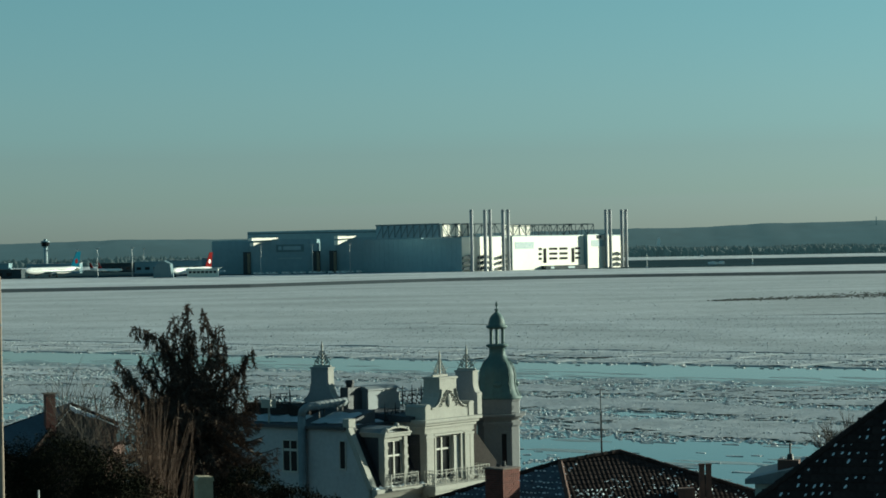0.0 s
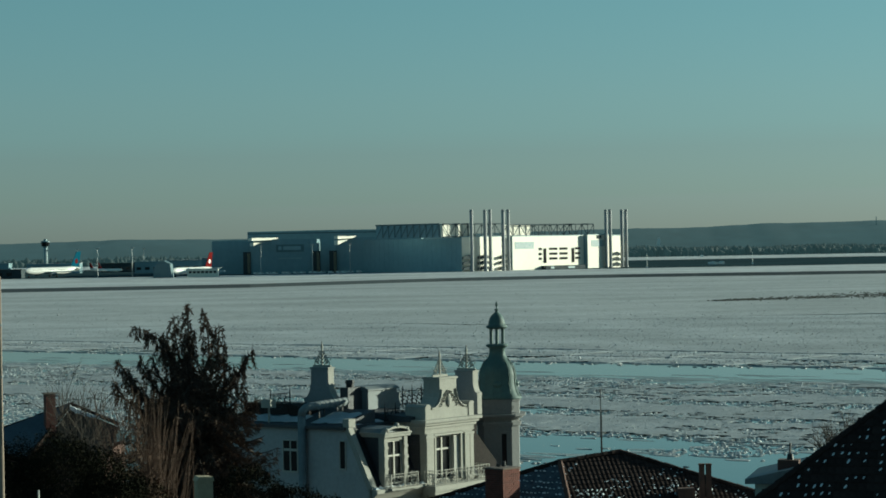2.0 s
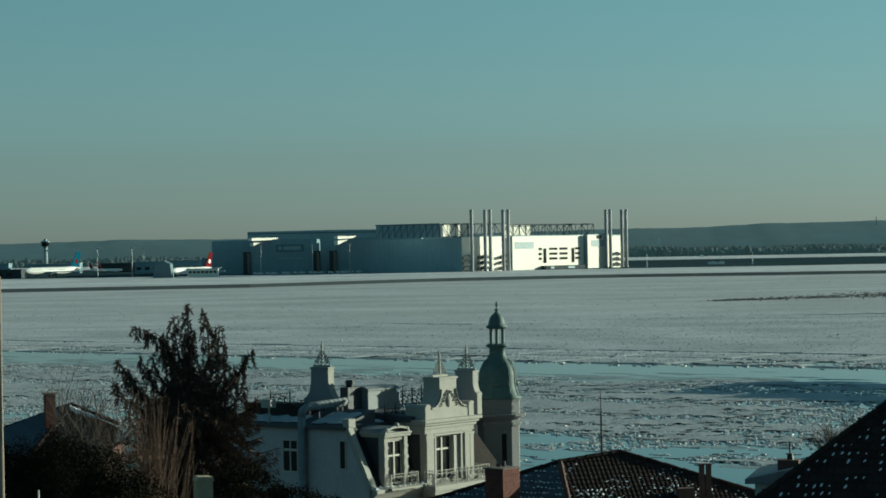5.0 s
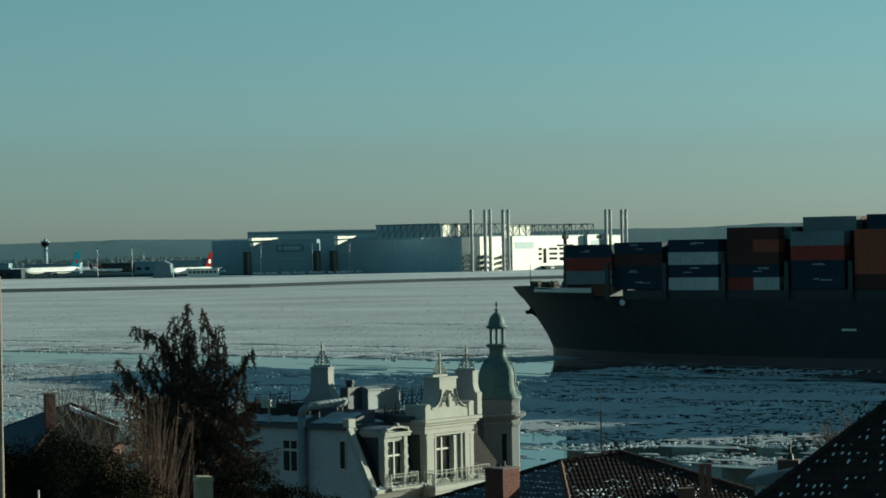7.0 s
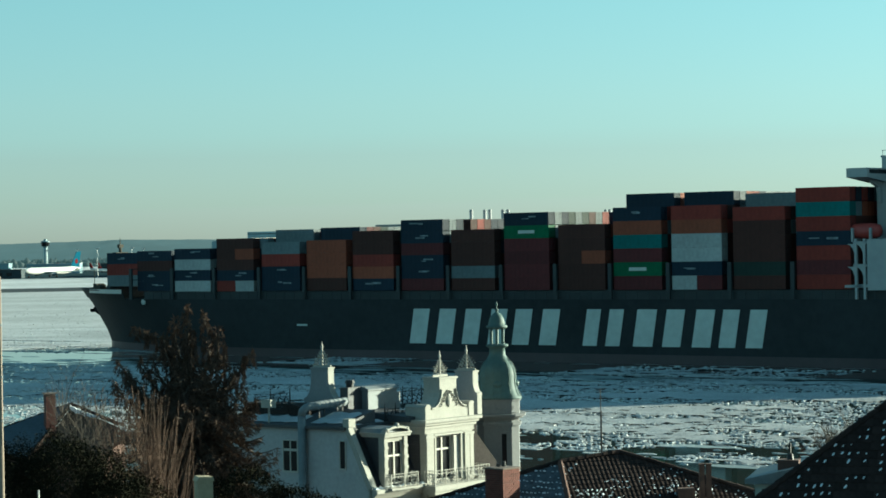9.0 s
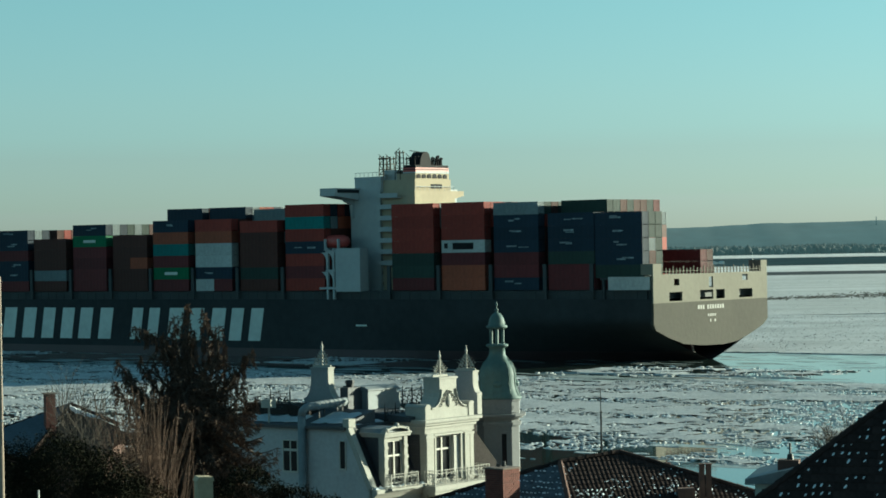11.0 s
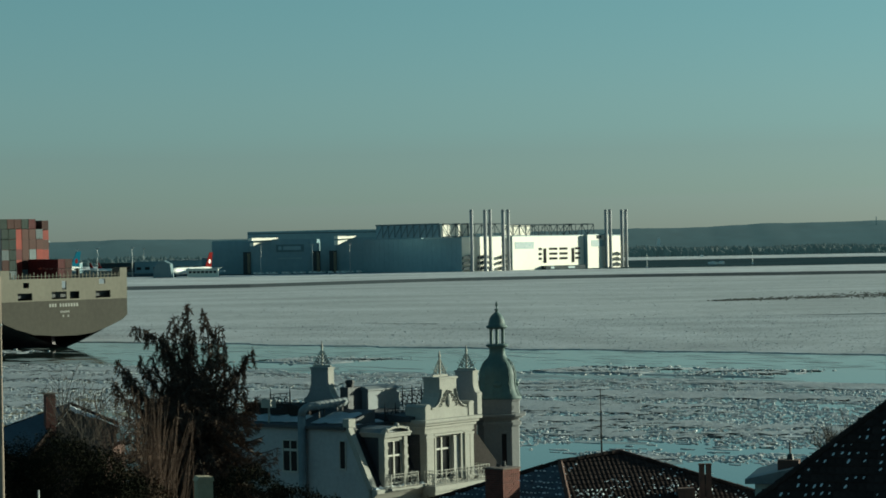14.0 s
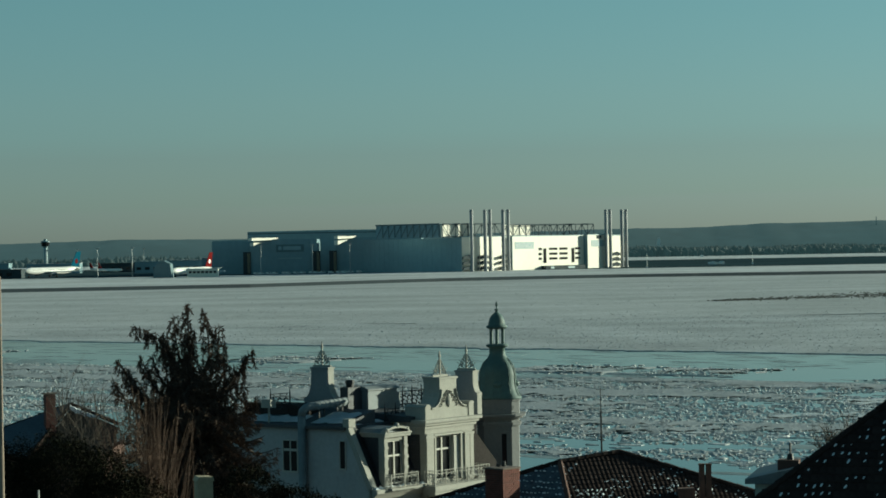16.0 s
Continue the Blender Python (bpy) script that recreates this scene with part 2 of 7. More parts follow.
def tube(bm, pts, r0, r1=None, n=4):
    """One bent rod through pts."""
    r1 = r0 if r1 is None else r1
    pts = [Vector(p) for p in pts]
    rings = []
    for i, p in enumerate(pts):
        d = (pts[min(i + 1, len(pts) - 1)] - pts[max(i - 1, 0)]).normalized()
        rot = d.to_track_quat("Z", "Y").to_matrix()
        if rings:
            # keep the ring from twisting against the one before
            a = rot.transposed() @ (last @ Vector((1, 0, 0)))
            rot = rot @ Matrix.Rotation(math.atan2(a.y, a.x), 3, "Z")
        last = rot
        r = r0 + (r1 - r0) * i / (len(pts) - 1)
        rings.append([bm.verts.new(p + rot @ Vector((r * math.cos(k * math.tau / n), r * math.sin(k * math.tau / n), 0))) for k in range(n)])
    for a, b in zip(rings, rings[1:]):
        for k in range(n):
            bm.faces.new((a[k], a[(k + 1) % n], b[(k + 1) % n], b[k]))
    bm.faces.new(rings[0][::-1])
    bm.faces.new(rings[-1])


# ---------------------------------------------------------------- river axes
TH = 0.8937
U = Vector((-math.sin(TH), math.cos(TH), 0))     # downstream, along the channel
V = Vector((math.cos(TH), math.sin(TH), 0))      # across, away from the near bank
O = Vector((0, 535.17, 0))                       # on the line of the ship's near side
RIVER = Matrix.Translation(O) @ Matrix.Rotation(math.pi / 2 + TH, 4, "Z")   # x: along U, y: towards the near bank


# ---------------------------------------------------------------- setting: water, banks, distance
def ribbon(bm, lines, mi=0):
    """Strips between polylines with the same number of points."""
    rows = [[bm.verts.new(p) for p in ln] for ln in lines]
    for a, b in zip(rows, rows[1:]):
        for i in range(len(a) - 1):
            f = bm.faces.new((a[i], a[i + 1], b[i + 1], b[i]))
            f.material_index = mi
            if f.normal.z < 0:
                f.normal_flip()


def setting():
    bm = B()
    box(bm, -2600, 2600, 150, 2400, -1.0, 0.0)
    tagged(part("water", bm, "water"), "dark turquoise river water between drifting ice", "river", kind="structure")

    shore = [(-2500, 900), (-900, 1420), (-430, 1540), (-292, 1573), (-219, 1584), (-130, 1602), (-60, 1672), (0, 1728), (70, 1756),
             (131, 1768), (213, 1753), (320, 1731), (600, 1690), (2500, 1500)]
    bm = B()
    ribbon(bm, [[(x, y - 4, -0.6) for x, y in shore], [(x, y + 12, 2.5) for x, y in shore]])
    tagged(part("embankment", bm, "revet"), "dark stone bank of the far shore", "embankment", kind="structure")
    bm = B()
    ribbon(bm, [[(x, y + 12, 2.5) for x, y in shore], [(x * 1.15, 2190, 2.5) for x, y in shore]])
    tagged(part("ground", bm, "farsnow"), "snow-covered flat airfield ground on the far shore", "ground", kind="structure")
    bm = B()
    ribbon(bm, [[(x, y, 2.5) for x in (-3200, -400, 100, 700, 3200)] for y in (2190, 3200)])
    tagged(part("ground", bm, "fargrass"), "dark wintry grass of the airfield", "ground", kind="structure")
    bm = B()
    ribbon(bm, [[(x, y, 2.5) for x in (-4200, -400, 100, 900, 4200)] for y in (3200, 4900)])
    tagged(part("ground", bm, "farsnow"), "pale snowy fields behind the runway", "ground", kind="structure")
    # hills, their distance haze put in as a faint glow
    rnd = random.Random(4)
    keys = [(-4500, 60), (-2400, 52), (-1500, 50), (-851, 45), (-700, 47.5), (-601, 49.5), (-520, 48), (-449, 47), (-200, 47), (100, 50), (365, 54),
            (440, 53), (500, 54), (560, 57), (615, 59), (730, 59.5), (852, 61), (1500, 62), (2500, 66), (4500, 60)]
    xs = np.arange(-4500, 4501, 12.0)
    zs = np.interp(xs, [k[0] for k in keys], [k[1] for k in keys])
    bm = B()
    lines = [[], [], []]
    for x, z in zip(xs, zs):
        z += 1.2 * noise.noise((x * 0.02, 0, 3)) + 0.6 * noise.noise((x * 0.09, 5, 3))
        lines[0].append((x, 4380, 2.0))
        lines[1].append((x, 4480, 2 + (z - 2) * 0.55))
        lines[2].append((x, 4600, z))
    ribbon(bm, lines)
    tagged(part("backdrop", bm, "hill", smooth=True), "wooded hills on the horizon, blue haze put in as glow", "hills", kind="structure")
    # far belt of trees, glowing faintly to stand for haze
    ball = B()
    bmesh.ops.create_icosphere(ball, subdivisions=1, radius=1)
    ball.verts.index_update()
    dots, tris = [v.co.copy() for v in ball.verts], [[v.index for v in f.verts] for f in ball.faces]
    ball.free()
    bm = Soup()
    for i in range(11000):
        x = rnd.uniform(-1300, 1300) if i % 3 else rnd.uniform(280, 1000)
        y = rnd.uniform(3900, 4300)
        if x < 200 and rnd.random() < 0.5:
            continue
        h = rnd.uniform(5, 15) * (1 + 0.4 * noise.noise((x * 0.01, 1, 1)))
        w = rnd.uniform(3, 8)
        ids = [bm.verts.new((x + w * c.x, y + w * c.y, 2 + h * 0.45 + h * 0.6 * c.z * rnd.uniform(0.7, 1.25))) for c in dots]
        for f in tris:
            bm.faces.new([ids[k] for k in f])
    tagged(part("tree_belt", bm, "wood_far", smooth=True), "dark bare belt of trees beyond the airfield, hazed by a faint glow", "trees", kind="stuff")
    # near bank, sloping from the camera's hill to the river
    # unseen rise behind the camera (y < -80) is added to block low sky
    prof = [(-3500, 70), (-900, 66), (-420, 58), (-260, 44), (-150, 27), (-80, 17.0), (20, 15.5), (70, 12.5), (115, 8.5), (160, 5.0), (195, 3.0), (205, 0.5), (212, -1.2)]
    bm = B()
    xs = [-3500, -1500, -900, -400, -120, -60, -30, -15, 0, 15, 30, 60, 120, 400, 900, 1500, 3500]
    ribbon(bm, [[(x, y + min(0.00008 * x * x, 60) * (y > 150), z) for x in xs] for y, z in prof])
    tagged(part("ground", bm, "ground"), "dark wintry garden slope of the near bank", "ground", kind="structure")


setting()


# ---------------------------------------------------------------- ice
def floe(bm, x, y, r, h, rnd, wide=1.0):
    """One thin irregular slab with a raised, rough top."""
    n = rnd.randint(5, 8)
    a0 = rnd.uniform(0, 6.28)
    rs = [r * rnd.uniform(0.6, 1.15) for _ in range(n)]
    ang = [a0 + (i + rnd.uniform(-0.3, 0.3)) * math.tau / n for i in range(n)]
    el = rnd.uniform(0.6, 1.0)
    tilt = rnd.uniform(-0.1, 0.1)
    lo = [bm.verts.new((x + q * 1.08 * wide * math.cos(t), y + q * 1.08 * el * math.sin(t), -0.15)) for q, t in zip(rs, ang)]
    hi = [bm.verts.new((x + q * wide * math.cos(t), y + q * el * math.sin(t), max(0.05, h * rnd.uniform(0.4, 1.2) + tilt * q * math.cos(t)))) for q, t in zip(rs, ang)]
    top = bm.verts.new((x + rnd.uniform(-0.2, 0.2) * r, y + rnd.uniform(-0.2, 0.2) * r, h * rnd.uniform(0.7, 1.7)))
    for i in range(n):
        j = (i + 1) % n
        bm.faces.new((lo[i], lo[j], hi[j], hi[i]))
        bm.faces.new((hi[i], hi[j], top))


def lump(bm, x, y, z, r, h, rnd):
    n = 5
    a0 = rnd.uniform(0, 6)
    lo = [bm.verts.new((x + r * rnd.uniform(0.7, 1.2) * math.cos(a0 + i * math.tau / n), y + r * rnd.uniform(0.7, 1.2) * math.sin(a0 + i * math.tau / n), z - 0.05)) for i in range(n)]
    t = bm.verts.new((x + rnd.uniform(-0.4, 0.4) * r, y + rnd.uniform(-0.4, 0.4) * r, z + h))
    for i in range(n):
        bm.faces.new((lo[i], lo[(i + 1) % n], t))


def field(bm, x0, x1, y0, y1, step, amp, rag, rnd, lumps, z0=0.12, cracks=0, holes=0.0):
    """Rough snow-covered ice sheet with ragged edges, x along the channel, y towards the near bank."""
    nx, ny = max(2, int((x1 - x0) / step)), max(2, int((y1 - y0) / step))
    V_ = []
    for i in range(nx + 1):
        row = []
        for j in range(ny + 1):
            x, y = x0 + (x1 - x0) * i / nx, y0 + (y1 - y0) * j / ny
            edge = rag * (noise.noise((x * 0.05, y0, 1)) + 0.5 * noise.noise((x * 0.21, y0, 2)))
            edge1 = rag * (noise.noise((x * 0.05, y1, 7)) + 0.5 * noise.noise((x * 0.21, y1, 9)))
            f = j / ny
            if j == ny:
                y -= (y1 - y0) / ny - 0.35
            y += edge * (1 - f) + edge1 * f
            z = z0 + amp * (0.5 + noise.noise((x * 0.35, y * 0.35, 0)) * 0.5 + noise.noise((x * 1.3, y * 1.3, 4)) * 0.4)
            if i in (0, nx) or j in (0, ny):
                z = -0.2
            row.append(bm.verts.new((x, y, z)))
        V_.append(row)
    rnd_z = rnd.uniform(0, 50)
    gaps = [(rnd.randrange(2, ny - 2), a, a + rnd.uniform(40, 110)) for a in [rnd.uniform(x0, x1 - 100) for _ in range(cracks)]]
    for i in range(nx):
        x = x0 + (x1 - x0) * i / nx
        for j in range(ny):
            if any(a < x < b and j == k + int(1.6 * noise.noise((x * 0.02, k, 1))) for k, a, b in gaps):
                continue
            if holes and noise.noise((x * 0.16 + y0, (y0 + (y1 - y0) * j / ny) * 0.16, rnd_z)) > 1 - holes and 0 < j < ny - 1:
                continue
            bm.faces.new((V_[i][j], V_[i + 1][j], V_[i + 1][j + 1], V_[i][j + 1]))
    for _ in range(lumps):
        x = rnd.uniform(x0 + 2, x1 - 2)
        y = rnd.uniform(y0 + 2, y1 - (y1 - y0) / ny - 0.6 + min(0, rag * (noise.noise((x * 0.05, y1, 7)) + 0.5 * noise.noise((x * 0.21, y1, 9)))))
        lump(bm, x, y, z0 + amp * 0.4, rnd.uniform(0.2, 0.6), rnd.uniform(0.06, 0.22) * (2.2 if rnd.random() < 0.04 else 1), rnd)


def pushed(i, j):
    """Whether the ship shoves this raft to her near side; the others go down under her bow."""
    return j == 0 and (i % 3 != 1 if i < 11 else i % 4 == 0)


def ice():
    rnd = random.Random(11)
    out = {}
    # fast ice beyond the drift, up to the far shore
    bm = B()
    nx, ny = 150, 60
    rows = []
    for j in range(ny + 1):
        y = 800 + (1790 - 800) * (j / ny) ** 1.3
        rows.append([(x, y + (12 * noise.noise((x * 0.01, 3, 3)) if j == 0 else 0), -0.3 if j == 0 else 0.25 + 0.07 * noise.noise((x * 0.1, y * 0.1, 0)))
                     for x in np.linspace(-1500, 1500, nx + 1)])
    ribbon(bm, rows)
    tagged(part("fast_ice", bm, "fastice", smooth=True), "wide white snow-covered ice resting on the shallows", "ice", kind="stuff")
    bm = Soup()
    for _ in range(15000):
        d = rnd.uniform(805, 1600)
        lump(bm, rnd.uniform(-0.22, 0.22) * d, d, 0.22, rnd.uniform(0.4, 1.4), rnd.uniform(0.04, 0.13) * (2.5 if rnd.random() < 0.05 else 1), rnd)
    tagged(part("ice_rubble", bm, "icefield"), "small white lumps of rubble on the fast ice", "ice", kind="stuff")
    bm = Soup()
    for k in range(1500):
        a = rnd.random()
        if k < 260:
            x, y = 116 + 20 * a + rnd.gauss(0, 2), 1020 + 8 * a + rnd.gauss(0, 5)
        else:
            x, y = 122 + 90 * a ** 0.8 + rnd.gauss(0, 3), 1030 + 55 * a + rnd.gauss(0, 8 + 22 * a)
        lump(bm, x, y, 0.3, rnd.uniform(0.3, 1.0) * (1.4 if k < 260 else 0.8), rnd.uniform(0.08, 0.35), rnd)
    tagged(part("mud_patch", bm, "ground"), "dark broken patch of bare mud in the fast ice", "mud", kind="stuff")
    # drifting sheet between the fast ice and the channel
    bm = Soup()
    field(bm, -330, 520, -330, -48, 3.0, 0.10, 7, rnd, 20000, cracks=3)
    out["mid"] = tagged(part("drift_ice_sheet", bm, "icefield"), "closed sheet of grey-white brash ice drifting downstream", "ice", kind="stuff")
    # ice in the ship's way
    out["way"] = []
    for i in range(26):
        for j in range(2):
            bm = Soup()
            field(bm, -14.7, 14.7, -12.4, 12.4, 1.8, 0.1, 1.8, rnd, 160, holes=rnd.choice((0.9, 1.05, 1.2)) if pushed(i, j) else 0.4)
            for _ in range(45):
                floe(bm, rnd.uniform(-16, 16), rnd.choice((-1, 1)) * (11 + abs(rnd.gauss(0, 3))), rnd.uniform(0.25, 0.9), 0.12, rnd)
            ob = tagged(part("drift_ice_raft", bm, "icefield"), "grey-white raft of frozen brash ice, pushed aside by the ship", "ice", "rafts of ice in the channel", "stuff")
            out["way"].append((ob, -330 + i * 29.5, -12.2 - 24.4 * j, pushed(i, j)))

    # near belt: closely packed rubble, then loose floes by the bank
    def inside(x, y):
        w = RIVER @ Vector((x - 5, y, 0))
        return abs(w.x) < 0.19 * w.y + 62 and w.y > 205
    bm = Soup()
    step = 1.7
    cells = {}

    def vert(i, j):
        if (i, j) not in cells:
            x, y = -260 + i * step, 44 + j * step
            cells[(i, j)] = bm.verts.new((x + rnd.uniform(-0.5, 0.5), y + rnd.uniform(-0.5, 0.5), 0.06 + 0.14 * rnd.random()))
        return cells[(i, j)]

    def pack(x, y):
        right = min(1.0, max(0.0, (-82 - x) / 26))
        e = 52 - 40 * right + 9 * noise.noise((x * 0.02, 0, 8)) + 4 * noise.noise((x * 0.13, 0, 3)) + 22 * math.exp(-((x + 112) / 38) ** 2)
        f = 132 + 24 * noise.noise((x * 0.014, 3, 2)) + 9 * noise.noise((x * 0.06, y * 0.05, 6))
        if y < e:
            return 0.55 - (e - y) / 22 + 0.9 * noise.noise((x * 0.03, y * 0.25, 9))
        return 0.9 - max(0, y - f) / 60 + 0.9 * noise.noise((x * 0.02, y * 0.07, 5)) * (0.3 + min(1, max(0, (y - e) / 60))) + 0.45 * noise.noise((x * 0.11, y * 0.13, 12))
    for i in range(int(600 / step)):
        for j in range(int(150 / step)):
            x, y = -260 + i * step, 44 + j * step
            if inside(x, y) and pack(x, y) + rnd.uniform(-0.25, 0.25) > 0.86:
                bm.faces.new((vert(i, j), vert(i + 1, j), vert(i + 1, j + 1), vert(i, j + 1)))
    for _ in range(170000):
        x, y = rnd.uniform(-260, 340), rnd.uniform(44, 330)
        k = pack(x, y)
        if not inside(x, y) or k + rnd.uniform(-0.3, 0.3) < 0.15:
            continue
        if rnd.random() < (0.07 if k > 0.7 else 0.10):
            floe(bm, x, y, rnd.uniform(0.25, 0.7) * (1.6 if rnd.random() < 0.08 else 1), rnd.uniform(0.03, 0.09), rnd, 1.0 if k > 0.7 else rnd.uniform(1.2, 3.2))
        elif k > 0.35:
            lump(bm, x, y, 0.07, rnd.uniform(0.14, 0.5), rnd.uniform(0.04, 0.16), rnd)
    out["near"] = tagged(part("ice_floes", bm, "ice"), "packed and loose white ice floes drifting along the near bank", "ice", kind="stuff")
    # thin grey slush along the edges of the lead
    bm = Soup()
    for _ in range(900):
        x = rnd.uniform(-250, 330)
        y = 50 + 8 * noise.noise((x * 0.02, 0, 8)) - abs(rnd.gauss(0, 13)) + 6 if rnd.random() < 0.75 else rnd.uniform(120, 220)
        if y < 2 or not inside(x, y):
            continue
        n, r, a0 = 9, rnd.uniform(0.8, 3.2), rnd.uniform(0, 6)
        ring = [bm.verts.new((x + 2.6 * r * rnd.uniform(0.6, 1.1) * math.cos(a0 + k * math.tau / n), y + 0.7 * r * rnd.uniform(0.6, 1.1) * math.sin(a0 + k * math.tau / n), 0.012)) for k in range(n)]
        top = bm.verts.new((x, y, 0.03))
        for k in range(n):
            bm.faces.new((ring[k], ring[(k + 1) % n], top))
    strip = Soup()
    for _ in range(700):
        x, y = rnd.uniform(-240, 320), rnd.uniform(-50, 4)
        n, r, a0 = 8, rnd.uniform(0.4, 2.2), rnd.uniform(0, 6)
        ring = [strip.verts.new((x + 3.2 * r * rnd.uniform(0.5, 1.1) * math.cos(a0 + k * math.tau / n), y + 0.6 * r * rnd.uniform(0.5, 1.1) * math.sin(a0 + k * math.tau / n), 0.01)) for k in range(n)]
        top = strip.verts.new((x, y, 0.025))
        for k in range(n):
            strip.faces.new((ring[k], ring[(k + 1) % n], top))
    out["strip"] = tagged(part("slush_ice", strip, "slush"), "grey streaks of slush in the broken channel", "ice", kind="stuff")
    out["slush"] = tagged(part("slush_ice", bm, "slush"), "thin grey sheets of slush ice along the open lead", "ice", kind="stuff")
    return out


ICE = ice()


# ---------------------------------------------------------------- container ship
PAL = {"r": (0.225, 0.034, 0.024), "m": (0.098, 0.019, 0.021), "b": (0.064, 0.022, 0.017), "o": (0.270, 0.068, 0.036), "n": (0.011, 0.024, 0.042),
       "g": (0.015, 0.128, 0.053), "t": (0.022, 0.150, 0.143), "w": (0.413, 0.420, 0.405), "s": (0.150, 0.180, 0.188), "d": (0.022, 0.041, 0.034), "u": (0.030, 0.083, 0.135)}
for k, c in PAL.items():
    M["box_" + k] = mat("container_paint", c, 0.65, spec=0.2, var=0.35, grain=1.5, blotch=0.25, bump=0.05, objvar=0.12)
M["fadedmark"] = mat("fadedmark", (0.20, 0.24, 0.26), 0.7, var=0.6, grain=3, blotch=0.8, bump=0, spread=0.3)
ROW, CW = 2.56, 2.36
# front, tiers of the side row, height of a tier, base, tiers added inboard, colours from below
BAYS = [(-26.2, 3, 2.85, 16.7, 0, "srn"), (-42.6, 4, 2.5, 15.6, 0, "nnbn"), (-57.1, 4, 2.62, 15.5, 0, "wnwn"), (-71.5, 5, 2.55, 15.5, 0, "rnbbb"),
        (-86.4, 4, 2.9, 15.6, 1, "nnrs"), (-100.9, 4, 2.95, 15.6, 1, "booo"), (-115.2, 5, 2.75, 15.6, 0, "norbb"), (-129.8, 6, 2.66, 15.6, 0, "mnnmnn"),
        (-144.3, 5, 2.7, 15.6, 0, "bsbbb"), (-159.2, 6, 2.82, 15.6, 0, "mmmmgn"), (-173.9, 5, 2.8, 15.6, 0, "bbbbb"), (-188.3, 6, 2.9, 15.6, 1, "mgmton"),
        (-203.0, 6, 2.9, 15.6, 1, "wnwwor"), (-218.0, 6, 2.8, 15.6, 1, "bdbbbr"), (-232.8, 7, 2.9, 15.6, 0, "rmrnrtr"),
        (-265.7, 7, 2.8, 15.6, 0, "mddrrrr"), (-280.2, 7, 2.8, 15.6, 0, "oommrrr"), (-295.0, 7, 2.75, 15.6, 0, "nmmnnns"), (-309.8, 6, 2.77, 15.6, 1, "mmdnnn"),
        (-322.2, 5, 2.8, 18.1, 0, "dnnnn")]


def container_mesh(length, h, mi_col):
    """Corrugated box with corner posts, end doors and lock bars. Origin: front near bottom corner."""
    bm = B()
    n = 10
    xs = np.linspace(0.16, length - 0.16, n * 2 + 1)
    # corrugated sides, near (y = 0) and far
    for yy, s in ((0.0, 1), (-CW, -1)):
        prev = None
        for i, x in enumerate(xs):
            d = 0.06 if i % 2 else 0.02
            pair = (bm.verts.new((-x, yy - s * d, 0.14)), bm.verts.new((-x, yy - s * d, h - 0.14)))
            if prev:
                bm.faces.new((prev[0], pair[0], pair[1], prev[1]))
            prev = pair
    for x0, x1 in ((0, 0.16), (length - 0.16, length)):
        for y0, y1 in ((-0.14, 0), (-CW, -CW + 0.14)):
            box(bm, -x1, -x0, y0, y1, 0, h - 0.02)
    for z0, z1 in ((0, 0.15), (h - 0.17, h - 0.02)):
        for y0, y1 in ((-0.1, -0.005), (-CW + 0.005, -CW + 0.1)):
            box(bm, -length + 0.1, -0.1, y0, y1, z0, z1)
    box(bm, -length + 0.02, -0.02, -CW + 0.02, -0.02, h - 0.12, h - 0.05)
    box(bm, -0.06, -0.03, -CW + 0.1, -0.1, 0.05, h - 0.1)
    for y0, y1 in ((-CW / 2 + 0.01, -0.14), (-CW + 0.14, -CW / 2 - 0.01)):
        box(bm, -length + 0.03, -length + 0.08, y0, y1, 0.12, h - 0.12)
    for y in (-0.45, -0.95, -1.5, -2.0):
        rod(bm, (-length + 0.0, y, 0.1), (-length + 0.0, y, h - 0.1), 0.03, n=4, mi=1)
    me = bpy.data.meshes.new("container")
    bm.normal_update()
    bm.to_mesh(me)
    bm.free()
    me.materials.append(M["box_" + mi_col])
    me.materials.append(M["deckdark"])
    return me


SHIP_W = 45.6


def stem_at(z):
    """Where the raked, hollow stem stands at height z."""
    return float(np.interp(z, (0, 2.3, 5.0, 8.0, 10.0, 11.4, 13.8, 16.0), (-11.2, -11.1, -9.6, -7.3, -5.6, -4.5, -2.2, 0.0)))


def hull_half(x, z):
    """Half breadth of the hull at x (0 at the stem head, aft negative) and height z."""
    zz = max(0.0, min(1.0, z / 16.0))
    stem = stem_at(z)
    d = stem - x
    if d <= 0:
        return 0.0
    entry = 85 - 25 * zz                              # fuller at the deck (flare)
    k = min(1.0, d / entry)
    hb = SHIP_W / 2 * (1 - (1 - k) ** (2.0 + 0.2 * zz))
    a = (x + 337) / 75.0                                  # run aft
    if a < 1 and z < 9:
        low = max(0.0, 1 - z / 9.0)
        hb *= 1 - low ** 1.4 * (1 - max(0, a)) ** 1.6 * 0.97
    return hb


